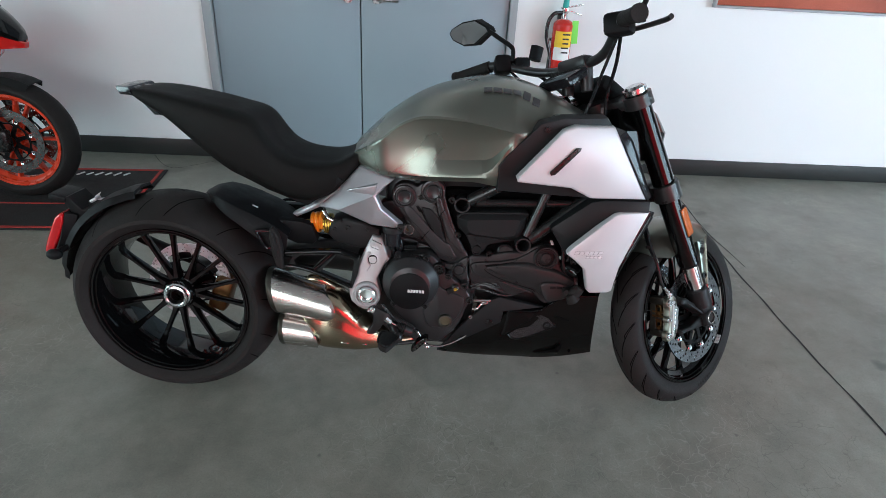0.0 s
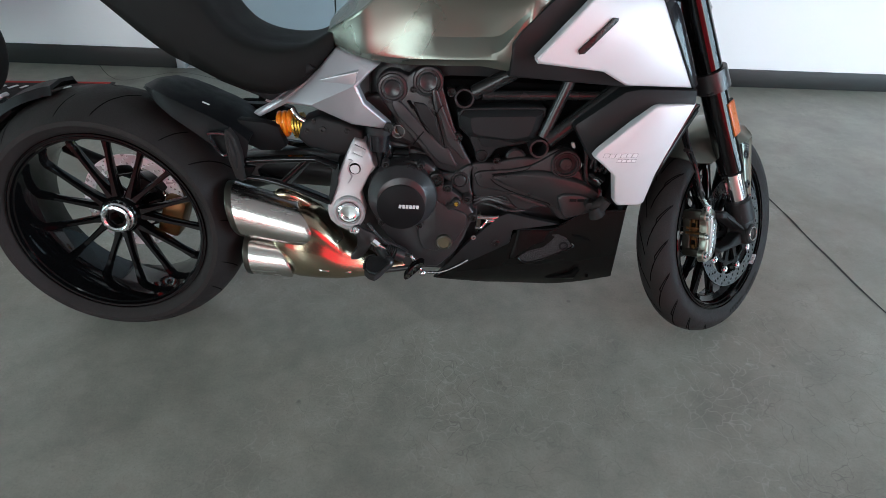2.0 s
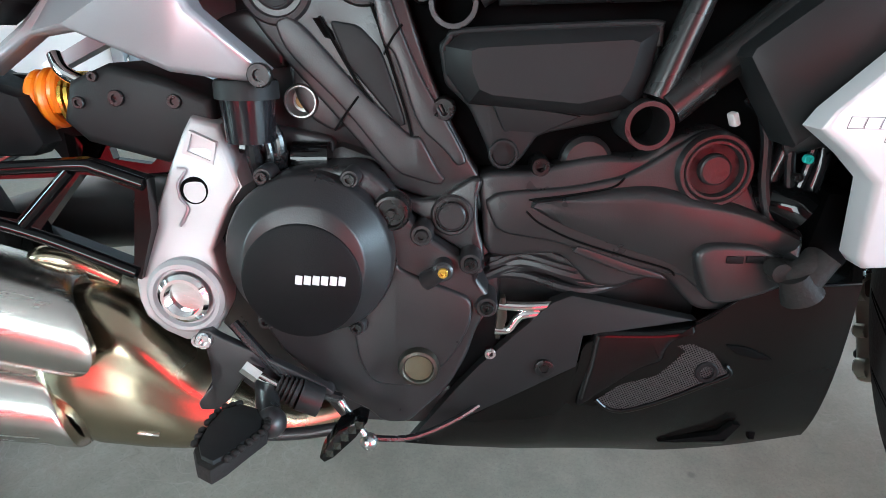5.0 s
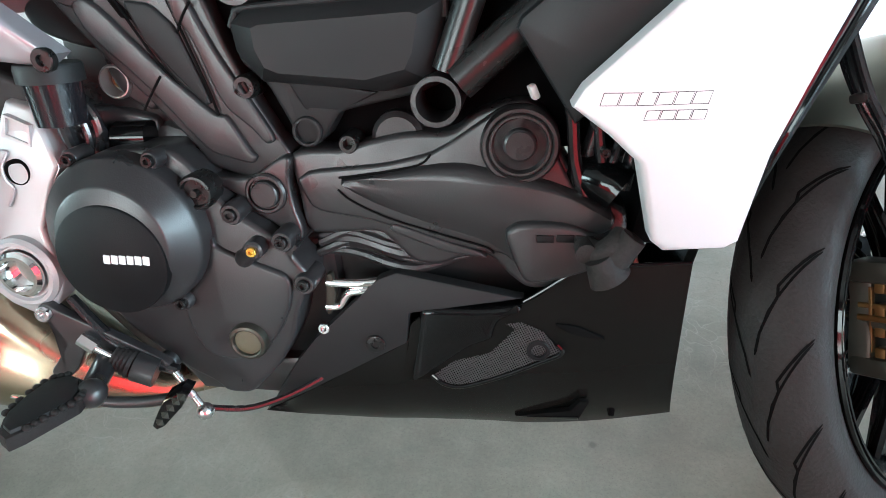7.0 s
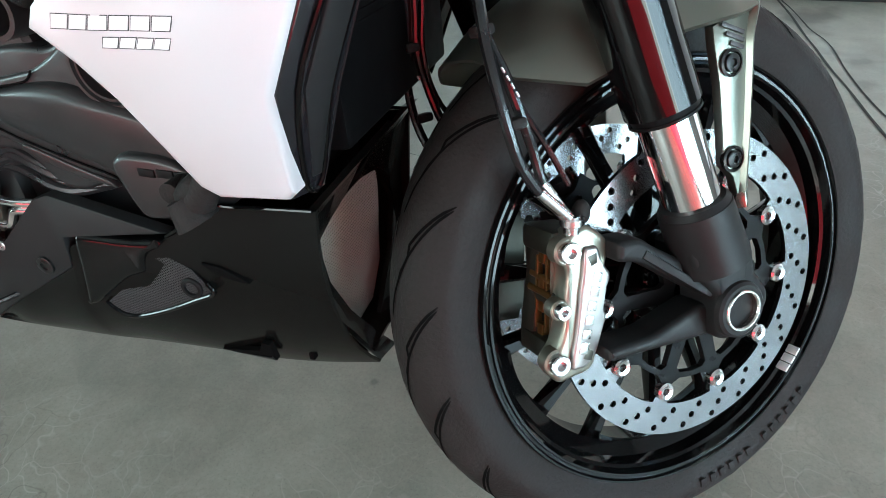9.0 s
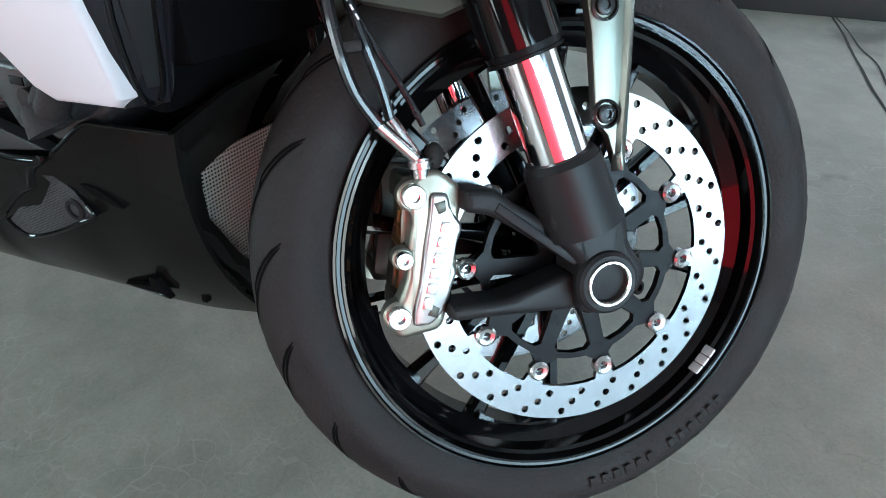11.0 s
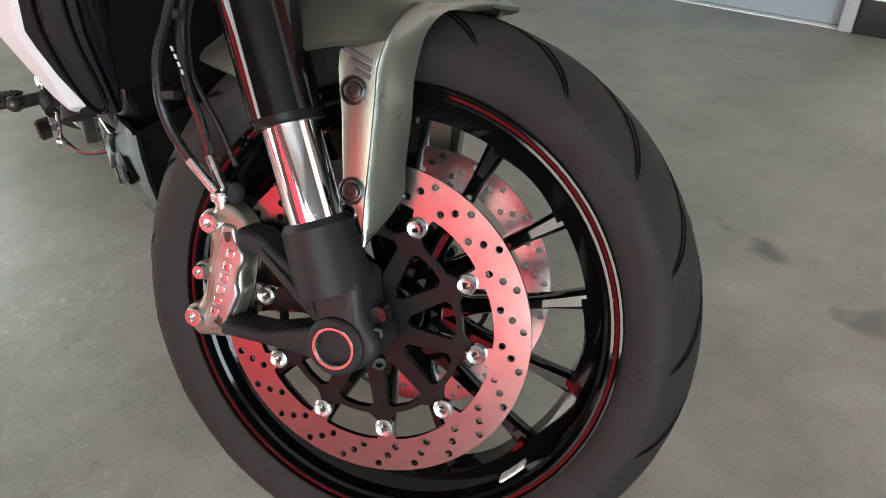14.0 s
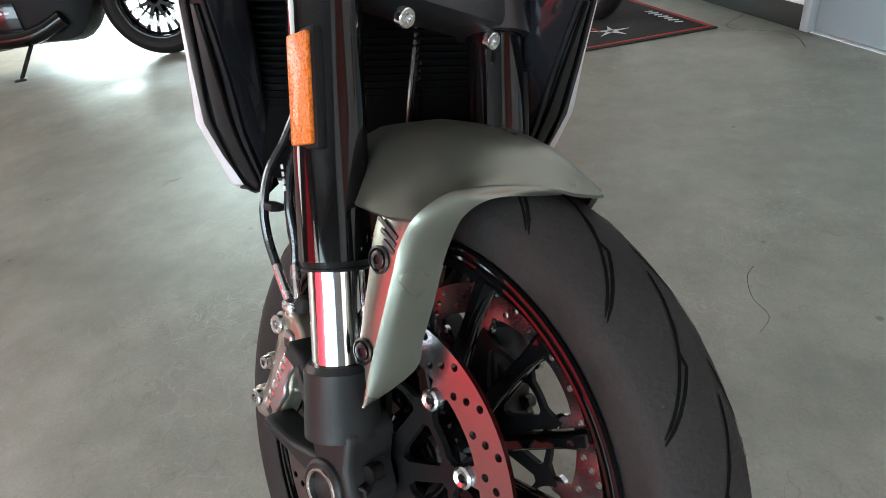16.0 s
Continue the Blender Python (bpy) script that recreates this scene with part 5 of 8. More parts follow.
lathe(b, [(0.026, -0.07), (0.026, -0.108), (0.021, -0.113), (0, -0.113)], ([(0.201, 0.535)][0][0], 0, [(0.201, 0.535)][0][1]), 24)
part("water_pump", b, ENGINE, bike, "rounded black housing")
# cables in the gaps
rnd = random.Random(4)
for k in range(9):
    x0 = 0.09 + 0.02 * rnd.random()
    b = bmesh.new()
    z0 = 0.40 + 0.03 * rnd.random()
    tube(b, [(x0, -0.085 - 0.02 * rnd.random(), z0), (x0 + 0.05, -0.10, z0 + 0.02 * rnd.random()), (x0 + 0.12, -0.11, z0 + 0.02 * (rnd.random() - 0.5)), (x0 + 0.20, -0.08, z0 + 0.01)], 0.004 + 0.003 * rnd.random(), 8, 5)
    part("cable", b, ENGINE, bike)
for pts in ([(0.119, 0.381), (0.127, 0.380), (0.157, 0.380), (0.188, 0.383), (0.211, 0.386)], [(0.116, 0.351), (0.131, 0.352), (0.139, 0.364), (0.146, 0.370), (0.168, 0.372), (0.203, 0.375)]):
    b = bmesh.new()
    tube(b, [(x, -0.125 + 0.10 * max(0, x - 0.15), z) for x, z in pts], 0.0052, 12, 5)
    part("steel_pipe", b, CHROME, bike, "bright steel coolant pipe")
b = bmesh.new()
prism(b, soft([(0.119, 0.391), (0.126, 0.392), (0.127, 0.378), (0.129, 0.367), (0.122, 0.343), (0.116, 0.342)], 0.15), -0.129, -0.12, 0.001)
part("pipe_flange", b, CALDARK, bike, "grey pipe flange")
bolt("flange_screw", ([(0.112, 0.326)][0][0], -0.128, [(0.112, 0.326)][0][1]), (0, -1, 0), 0.0065, 0.006, bike, BOLT)

# -- trellis frame --
def strut(p0, p1, r, name="frame_tube", label=""):
    for s in (-1, 1):
        b = bmesh.new()
        cyl(b, (p0[0], s * p0[1], p0[2]), (p1[0], s * p1[1], p1[2]), r, segs=18)
        part(name, b, FRAME, bike, label)


strut((0.084, 0.122, 0.692), (0.205, 0.13, 0.765), 0.017, label="satin black frame tube")
strut((0.105, 0.128, 0.690), (0.42, 0.120, 0.703), 0.011)
strut((0.254, 0.138, 0.602), (0.312, 0.130, 0.770), 0.0135)
strut((0.264, 0.140, 0.593), (0.430, 0.120, 0.733), 0.018)
strut((0.20, 0.13, 0.762), (0.45, 0.10, 0.80), 0.016)
for x, y, z in ((0.064, 0.134, 0.681), (0.246, 0.156, 0.578)):
    for s in (-1, 1):
        b = bmesh.new()
        pipe(b, (x, s * y, z), (x, s * (y - 0.07), z), 0.0225, 0.0045)
        lug = part("frame_lug", b, ENGINE, bike, "open round frame end")
        # a near-black disc: the shade inside the open end, as colour
        b = bmesh.new()
        lathe(b, [(0, 0.0), (0.0182, 0.0)], (x, s * (y - 0.055), z), 20)
        part("lug_shade", b, DEEPSHADE, lug)

# -- silver subframe panels --
def subframe(b, s):
    slab(b, [(-0.430, s * 0.098, 0.612), (-0.356, s * 0.112, 0.658), (-0.270, s * 0.132, 0.727), (-0.228, s * 0.122, 0.777), (-0.200, s * 0.140, 0.772), (-0.126, s * 0.178, 0.757), (-0.150, s * 0.182, 0.735), (-0.174, s * 0.183, 0.707), (-0.158, s * 0.182, 0.672), (-0.102, s * 0.168, 0.621), (-0.120, s * 0.166, 0.610), (-0.190, s * 0.170, 0.618), (-0.280, s * 0.160, 0.652), (-0.345, s * 0.118, 0.645), (-0.415, s * 0.10, 0.604)], (0, -s * 0.03, 0), 0.007, 3)


for o, s in zip(both("subframe_panel", subframe, SUBFRAME, "silver-white subframe side panel"), (-1, 1)):
    b = bmesh.new()
    slab(b, [(-0.262, s * 0.150, 0.712), (-0.172, s * 0.188, 0.742), (-0.178, s * 0.184, 0.716), (-0.200, s * 0.174, 0.688), (-0.228, s * 0.160, 0.690)], (0, -s * 0.02, 0), 0.003)
    centre(b, 2.0 if s > 0 else 0.0)
    part("panel_crease", b, SUBFRAME, o)
    bolt("panel_bolt", (-0.105, s * 0.170, 0.617), (0, s, 0), 0.011, 0.006, o, DARKBOLT)
both("seat_rail", lambda b, s: slab(b, [(-0.50, s * 0.125, 0.694), (-0.375, s * 0.140, 0.655), (-0.355, s * 0.140, 0.668), (-0.27, s * 0.150, 0.735), (-0.285, s * 0.145, 0.745), (-0.37, s * 0.138, 0.690)], (0, -s * 0.05, 0), 0.004), PLASTIC)

# -- shock --
b = bmesh.new()
pts = [(-0.378 + 0.0052 * t, -0.070 + 0.025 * math.cos(t * 2.6), 0.579 + 0.026 * math.sin(t * 2.6) + 0.001 * t) for t in [0.25 * k for k in range(26)]]
tube(b, pts, 0.0068, 10, 2)
part("spring", b, ORANGE, bike, "orange shock spring")
b = bmesh.new()
cyl(b, (-0.40, -0.07, 0.574), (-0.27, -0.07, 0.587), 0.014)
shock = part("shock_absorber", b, GOLD, bike, "gold shock absorber")
for k in range(4):
    b = bmesh.new()
    cyl(b, (-0.340 + 0.007 * k, -0.07, 0.580), (-0.336 + 0.007 * k, -0.07, 0.5805), 0.031)
    part("preload_ring", b, GOLD, shock)
b = bmesh.new()
tube(b, [(-0.335, -0.10, 0.628), (-0.322, -0.11, 0.612), (-0.295, -0.115, 0.600)], 0.007, 12)
part("adjuster", b, CHROME, bike)
b = bmesh.new()
prism(b, [(-0.310, 0.605), (-0.270, 0.622), (-0.22, 0.612), (-0.168, 0.592), (-0.165, 0.545), (-0.222, 0.526), (-0.300, 0.545), (-0.322, 0.566)], -0.128, -0.05, 0.010, 3)
cov = part("shock_cover", b, MATTE, bike, "charcoal plastic shock cover")
for x, z, r in ((-0.262, 0.590, 0.008), (-0.300, 0.585, 0.006), (-0.205, 0.588, 0.007), (-0.282, 0.61, 0.005)):
    bolt("cover_bolt", (x, -0.128, z), (0, -1, 0), r, 0.004, cov, DARKBOLT)

# -- silver pivot plate --
b = bmesh.new()
slab(b, [(-0.188, -0.140, 0.574), (-0.174, -0.138, 0.571), (-0.161, -0.136, 0.567), (-0.148, -0.146, 0.533), (-0.140, -0.150, 0.511), (-0.152, -0.153, 0.490)] + [(-0.172, -0.158, 0.445), (-0.164, -0.164, 0.418), (-0.159, -0.165, 0.400), (-0.163, -0.165, 0.379), (-0.174, -0.165, 0.359), (-0.190, -0.165, 0.348), (-0.208, -0.165, 0.347), (-0.229, -0.165, 0.357), (-0.246, -0.165, 0.373), (-0.251, -0.165, 0.390), (-0.253, -0.162, 0.410), (-0.246, -0.157, 0.440)] + [(-0.232, -0.153, 0.471), (-0.212, -0.147, 0.523), (-0.196, -0.142, 0.560)], (0, 0.03, 0.004), 0.005, 3)
plate_ = part("pivot_plate", b, SILVER, bike, "silver cast alloy pivot plate")
b = bmesh.new()
slab(b, [(-0.163, -0.134, 0.568), (-0.160, -0.124, 0.544), (-0.148, -0.122, 0.534), (-0.135, -0.122, 0.522), (-0.130, -0.122, 0.511), (-0.137, -0.126, 0.501), (-0.152, -0.140, 0.487), (-0.159, -0.148, 0.479), (-0.153, -0.152, 0.489), (-0.142, -0.149, 0.510), (-0.150, -0.145, 0.532)], (0, 0.02, 0.002), 0.003, 2)
part("plate_flank", b, SILVER, plate_, "bevelled flank of the plate")
b = bmesh.new()
rings = [[(-0.186, -0.139, 0.563), (-0.161, -0.139, 0.552), (-0.166, -0.139, 0.530), (-0.195, -0.139, 0.541)], [(-0.186, -0.1475, 0.563), (-0.161, -0.1475, 0.552), (-0.166, -0.1475, 0.530), (-0.195, -0.1475, 0.541)], [(-0.184, -0.1475, 0.560), (-0.164, -0.1475, 0.551), (-0.168, -0.1475, 0.534), (-0.190, -0.1475, 0.543)], [(-0.184, -0.1440, 0.560), (-0.164, -0.1440, 0.551), (-0.168, -0.1440, 0.534), (-0.190, -0.1440, 0.543)]]
loft(b, rings)
part("plate_recess", b, SILVER, plate_, "sunk square panel with a raised rim", None, 20)
b = bmesh.new()
tube(b, [(-0.201, -0.1495, 0.527), (-0.193, -0.1485, 0.525), (-0.201, -0.1505, 0.512), (-0.200, -0.1525, 0.498), (-0.193, -0.1535, 0.487), (-0.202, -0.1565, 0.470)], 0.0016, 6, 4)
part("plate_groove", b, SUBFRAME, plate_, "shallow step round the hole")
# a near-black disc on the plate for the shade inside a hole
b = bmesh.new()
kx, kz = -0.186, 0.505
lathe(b, [(0.0135, -0.130), (0.0135, -0.1520), (0.0125, -0.1524), (0.011, -0.1490), (0, -0.1480)], (kx, 0, kz), 28)
part("hole_shade", b, DEEPSHADE, plate_, "near-black disc drawn as a shaded hole")
b = bmesh.new()
lathe(b, [(0.040, -0.150), (0.040, -0.168), (0.036, -0.172), (0.032, -0.172), (0.030, -0.168), (0.028, -0.168)], (-0.200, 0, 0.399), 40)
part("pivot_boss", b, SILVER, plate_)
b = bmesh.new()
lathe(b, [(0.026, -0.155), (0.026, -0.174), (0.022, -0.177), (0.0185, -0.177), (0.0175, -0.166), (0, -0.164)], (-0.200, 0, 0.399), 36)
part("pivot_nut", b, CHROME, plate_, "polished pivot nut")
bolt("plate_bolt", (-0.193, -0.163, 0.349), (0, -1, 0), 0.007, 0.008, plate_, BOLT)

# -- brake reservoir --
b = bmesh.new()
lathe(b, [(0, 0.016), (0.0285, 0.016), (0.030, 0.013), (0.030, -0.001), (0, -0.001)], (0, 0, 0), 32)
bmesh.ops.transform(b, matrix=pose(-0.1290, -0.140, 0.5950, 90), verts=b.verts)
res = part("fluid_reservoir", b, MATTE, bike, "brake fluid reservoir with a ribbed cap")
b = bmesh.new()
cyl(b, (-0.1290, -0.140, 0.5950), (-0.1285, -0.140, 0.5530), 0.0260, 0.0230, 28)
part("reservoir_cup", b, SMOKE, res, "dark translucent cup")
b = bmesh.new()
tube(b, [(-0.1285, -0.140, 0.5540), (-0.1290, -0.136, 0.5340), (-0.126, -0.125, 0.50), (-0.13, -0.12, 0.45)], 0.007, 10)
tube(b, [(-0.128, -0.126, 0.555), (-0.118, -0.12, 0.54), (-0.10, -0.12, 0.535)], 0.006, 10)
part("reservoir_hose", b, HOSE, res)

# the frame joint, hoses and the starter's cables behind the reservoir
b = bmesh.new()
lathe(b, [(0.0175, -0.075), (0.0175, -0.106), (0.0160, -0.109), (0.0145, -0.109), (0.0135, -0.103), (0.0115, -0.094), (0, -0.094)], (-0.087, 0, 0.588), 28)
joint = part("frame_joint", b, CALFACE, bike, "grey frame joint with a sunk bolt")
bolt("joint_bolt", (-0.087, -0.094, 0.588), (0, -1, 0), 0.0075, 0.006, joint, BRASS)
for pts, r in (([(-0.147, -0.118, 0.544), (-0.134, -0.118, 0.541), (-0.127, -0.118, 0.529), (-0.128, -0.118, 0.509)], 0.0075), ([(-0.116, -0.120, 0.568), (-0.108, -0.120, 0.553), (-0.108, -0.120, 0.532), (-0.118, -0.120, 0.510)], 0.0060), ([(-0.111, -0.116, 0.548), (-0.105, -0.116, 0.536), (-0.107, -0.116, 0.514)], 0.0050), ([(-0.119, -0.124, 0.550), (-0.117, -0.124, 0.535), (-0.120, -0.124, 0.511)], 0.0050)):
    b = bmesh.new()
    tube(b, pts, r, 10, 5)
    part("brake_hose", b, HOSE, bike, "black hose by the reservoir")
b = bmesh.new()
cyl(b, (-0.097, -0.105, 0.531), (-0.060, -0.105, 0.532), 0.017, 0.017, 24)
part("starter_motor", b, GLOSS, bike, "gloss black round housing")
b = bmesh.new()
plate(b, soft([(-0.135, 0.561), (-0.116, 0.562), (-0.080, 0.556), (-0.056, 0.550), (-0.060, 0.524), (-0.101, 0.514), (-0.135, 0.508)]), -0.095, -0.05, 0.006)
part("head_base", b, ENGINE, bike, "black casting behind the reservoir")
# the air box that fills the frame under the tank
b = bmesh.new()
prism(b, [(-0.03, 0.735), (0.06, 0.690), (0.20, 0.672), (0.40, 0.690), (0.45, 0.735), (0.40, 0.785), (0.05, 0.800)], -0.075, 0.075, 0.012)
part("air_box", centre(b), MATTE, bike, "charcoal air box inside the frame")

# -- rear foot rest brackets --
def peg_bracket(b, s):
    y = s * 0.152
    outer = [(-0.464, 0.506), (-0.453, 0.520), (-0.370, 0.530), (-0.287, 0.537), (-0.269, 0.533), (-0.223, 0.519), (-0.225, 0.470), (-0.243, 0.416), (-0.338, 0.453), (-0.401, 0.471), (-0.459, 0.474)]
    holes = [[(-0.412, 0.498), (-0.392, 0.514), (-0.312, 0.519), (-0.358, 0.476), (-0.408, 0.483)], [(-0.286, 0.523), (-0.264, 0.520), (-0.236, 0.508), (-0.248, 0.432), (-0.336, 0.466)]]
    holed(b, outer, holes, min(y, y + s * 0.016), max(y, y + s * 0.016))
    for pts, r in (([(-0.455, 0.516), (-0.372, 0.525), (-0.287, 0.531), (-0.268, 0.528), (-0.226, 0.514)], 0.0065), ([(-0.455, 0.478), (-0.400, 0.475), (-0.336, 0.458), (-0.246, 0.423)], 0.0065), ([(-0.296, 0.526), (-0.352, 0.471)], 0.006)):
        tube(b, [(x, s * 0.168, z) for x, z in pts], r, 12, 5)
    slab(b, [(-0.464, s * 0.184, 0.504), (-0.452, s * 0.184, 0.512), (-0.414, s * 0.176, 0.508), (-0.428, s * 0.176, 0.484), (-0.459, s * 0.184, 0.478)], (0, -s * 0.03, 0), 0.005)


both("peg_bracket", peg_bracket, GLOSS, "gloss black passenger peg bracket")
both("passenger_peg", lambda b, s: slab(b, [(-0.471, s * 0.192, 0.598), (-0.464, s * 0.192, 0.599), (-0.449, s * 0.192, 0.578), (-0.441, s * 0.192, 0.544), (-0.437, s * 0.190, 0.482), (-0.443, s * 0.190, 0.474), (-0.458, s * 0.190, 0.482), (-0.469, s * 0.192, 0.524), (-0.474, s * 0.192, 0.578)], (0, -s * 0.022, 0), 0.005, 3), RUBBER, "folded passenger peg")
both("peg_pad", lambda b, s: slab(b, [(-0.466, s * 0.196, 0.588), (-0.460, s * 0.196, 0.582), (-0.450, s * 0.196, 0.546), (-0.449, s * 0.194, 0.508), (-0.456, s * 0.194, 0.508), (-0.463, s * 0.196, 0.540)], (0, -s * 0.010, 0), 0.003, 2), MATTE)
both("peg_loop", lambda b, s: tube(b, [(-0.474, s * 0.176, 0.584), (-0.492, s * 0.176, 0.585), (-0.512, s * 0.176, 0.583), (-0.511, s * 0.176, 0.576), (-0.496, s * 0.176, 0.546), (-0.484, s * 0.176, 0.533), (-0.474, s * 0.176, 0.536)], 0.0048, 10), SMOKE)

# -- exhaust --
def can(b, path, ry, rz, n=28):
    """An oval can along a path of centres, with a slanted rear end."""
    rings = []
    for p, k in path:
        rings.append([(p[0] + (0.10 * math.sin(a) * rz if k == 0 else -0.35 * math.sin(a) * rz * 0), p[1] + k_ * ry * math.cos(a), p[2] + k_ * rz * math.sin(a)) for a in (2 * math.pi * i / n for i in range(n)) for k_ in (k,)])
    return loft(b, rings)


def muffler(c0, c1, r0, r1, ry, rear, tip, lean, name, label):
    """A sleeve from its slanted rear mouth c0 to a rounded front lip at c1, over the collector."""
    c0, c1 = Vector(c0), Vector(c1)
    d = (c1 - c0).normalized()
    up = (Vector((0, 0, 1)) - d * d.z).normalized()
    side = d.cross(up)
    n, L = 48, (c1 - c0).length

    def ring(t, k=1.0, back=0.0):
        rz = (r0 + (r1 - r0) * t) * k
        out = []
        for i in range(n):
            a = 2 * math.pi * i / n
            x0 = rear * math.sin(a) + back
            x1 = L + tip * math.cos(a) ** 2 + lean * math.sin(a)
            out.append(c0 + d * (x0 + (x1 - x0) * t) + side * (k * ry * math.cos(a)) + up * (rz * math.sin(a)))
        return out

    b = bmesh.new()
    loft(b, [ring(t) for t in (0, 0.2, 0.4, 0.6, 0.8, 0.93)] + [ring(0.985, 0.995), ring(1.0, 0.98), ring(0.99, 0.955), ring(0.985, 0.78)], False)
    o = part(name, b, STEEL, bike, label)
    b = bmesh.new()
    loft(b, [ring(0, 0.93, -0.012), ring(0, 0.975, -0.013), ring(0, 1.0, -0.010), ring(0, 1.012, -0.001), ring(0.02, 1.0)], False)
    part("end_ring", b, CALDARK, o, "dark end ring")
    b = bmesh.new()
    loft(b, [ring(0, 0.93, -0.012), ring(0, 0.82, 0.02), ring(0, 0.78, 0.035)])
    part("mouth", b, DARKBOLT, o)
    return o


muffler((-0.474, -0.132, 0.378), (-0.340, -0.135, 0.350), 0.066, 0.056, 0.062, -0.026, 0.052, 0.0, "upper_muffler", "brushed steel upper muffler")
muffler((-0.455, -0.114, 0.246), (-0.372, -0.116, 0.240), 0.056, 0.052, 0.060, -0.008, 0.022, -0.020, "lower_muffler", "brushed steel lower muffler")
b = bmesh.new()
n = 40
rings = []
for x, y, ry, z0, z1 in ((-0.420, -0.090, 0.030, 0.225, 0.380), (-0.39, -0.096, 0.056, 0.200, 0.392), (-0.365, -0.097, 0.067, 0.190, 0.396), (-0.335, -0.097, 0.073, 0.183, 0.394), (-0.310, -0.095, 0.073, 0.180, 0.388), (-0.285, -0.094, 0.073, 0.178, 0.376), (-0.262, -0.093, 0.070, 0.177, 0.355), (-0.240, -0.092, 0.067, 0.177, 0.326), (-0.218, -0.090, 0.063, 0.178, 0.302), (-0.188, -0.086, 0.055, 0.180, 0.276), (-0.150, -0.080, 0.046, 0.182, 0.246), (-0.116, -0.072, 0.038, 0.184, 0.224), (-0.08, -0.06, 0.032, 0.188, 0.220), (-0.03, -0.045, 0.027, 0.192, 0.232), (0.05, -0.02, 0.025, 0.22, 0.26)):
    zc, rz = (z0 + z1) / 2, (z1 - z0) / 2
    ring = []
    for i in range(n):
        a = 2 * math.pi * i / n
        ca, sa = math.cos(a), math.sin(a)
        waist = 1 - 0.16 * max(0.0, sa) - 0.10 * math.exp(-((sa - 0.18) / 0.22) ** 2) * min(1.0, rz / 0.08)
        ring.append(Vector((x, y + ry * waist * math.copysign(abs(ca) ** 0.75, ca), zc + rz * math.copysign(abs(sa) ** 0.85, sa))))
    rings.append(ring)
loft(b, rings)
col = part("exhaust_collector", b, HEAT, bike, "heat-tinted steel exhaust collector", None, 60)
b = bmesh.new()
tube(b, [(-0.39, -0.115, 0.405), (-0.375, -0.118, 0.417), (-0.345, -0.115, 0.412), (-0.31, -0.10, 0.385)], 0.014, 14)
part("collector_neck", b, HEAT, col)
for x, z in ((-0.268, 0.224), (-0.212, 0.216)):
    b = bmesh.new()
    box(b, pose(x, -0.158 if x < -0.24 else -0.146, z, 0, 8, 6), (0.024, 0.006, 0.0035), 0.001)
    part("weld_mark", b, CHROME, col)

# -- foot controls --
b = bmesh.new()
slab(b, [(-0.205, -0.163, 0.358), (-0.190, -0.165, 0.362), (-0.115, -0.165, 0.305), (-0.105, -0.163, 0.280), (-0.13, -0.163, 0.278), (-0.175, -0.163, 0.318)], (0, 0.012, 0), 0.003)
part("heel_plate", b, ENGINE, bike)
for s in (-1, 1):
    b = bmesh.new()
    slab(b, [(-0.140, s * 0.309, 0.310), (-0.151, s * 0.290, 0.310), (-0.153, s * 0.259, 0.310), (-0.149, s * 0.230, 0.310), (-0.131, s * 0.219, 0.310), (-0.113, s * 0.225, 0.310), (-0.099, s * 0.243, 0.310), (-0.096, s * 0.261, 0.310), (-0.107, s * 0.284, 0.310), (-0.117, s * 0.306, 0.310), (-0.125, s * 0.317, 0.310)], (0, 0, -0.014), 0.004)
    peg = part("rider_peg", centre(b, 2.0 if s > 0 else 0.0), RUBBER, bike, "black rider peg with a toothed edge")
    b = bmesh.new()
    cyl(b, (-0.135, s * 0.14, 0.300), (-0.099, s * 0.243, 0.302), 0.012)
    ball(b, (-0.099, s * 0.237, 0.302), 0.015)
    part("peg_joint", centre(b, 2.0 if s > 0 else 0.0), ENGINE, peg)
    b = bmesh.new()
    slab(b, [(-0.138, s * 0.303, 0.314), (-0.147, s * 0.287, 0.314), (-0.149, s * 0.261, 0.314), (-0.145, s * 0.235, 0.314), (-0.130, s * 0.226, 0.314), (-0.115, s * 0.231, 0.314), (-0.103, s * 0.247, 0.314), (-0.100, s * 0.262, 0.314), (-0.109, s * 0.282, 0.314), (-0.118, s * 0.301, 0.314), (-0.125, s * 0.310, 0.314)], (0, 0, -0.006), 0.002)
    part("peg_pad", centre(b, 2.0 if s > 0 else 0.0), MATTE, peg, "flat dark rubber pad")
    rim = [Vector(p) for p in [(-0.151, s * 0.290, 0.311), (-0.153, s * 0.259, 0.311), (-0.149, s * 0.230, 0.311), (-0.131, s * 0.219, 0.311), (-0.099, s * 0.243, 0.311), (-0.096, s * 0.261, 0.311), (-0.107, s * 0.284, 0.311), (-0.117, s * 0.306, 0.311)]]
    for p0, p1 in list(zip(rim[:4], rim[1:4])) + list(zip(rim[4:], rim[5:])):
        for f in (0.2, 0.5, 0.8):
            b = bmesh.new()
            ball(b, p0.lerp(p1, f), 0.0042, (1, 1, 0.8), 8, 6)
            part("peg_tooth", centre(b, 2.0 if s > 0 else 0.0), RUBBER, peg)
b = bmesh.new()
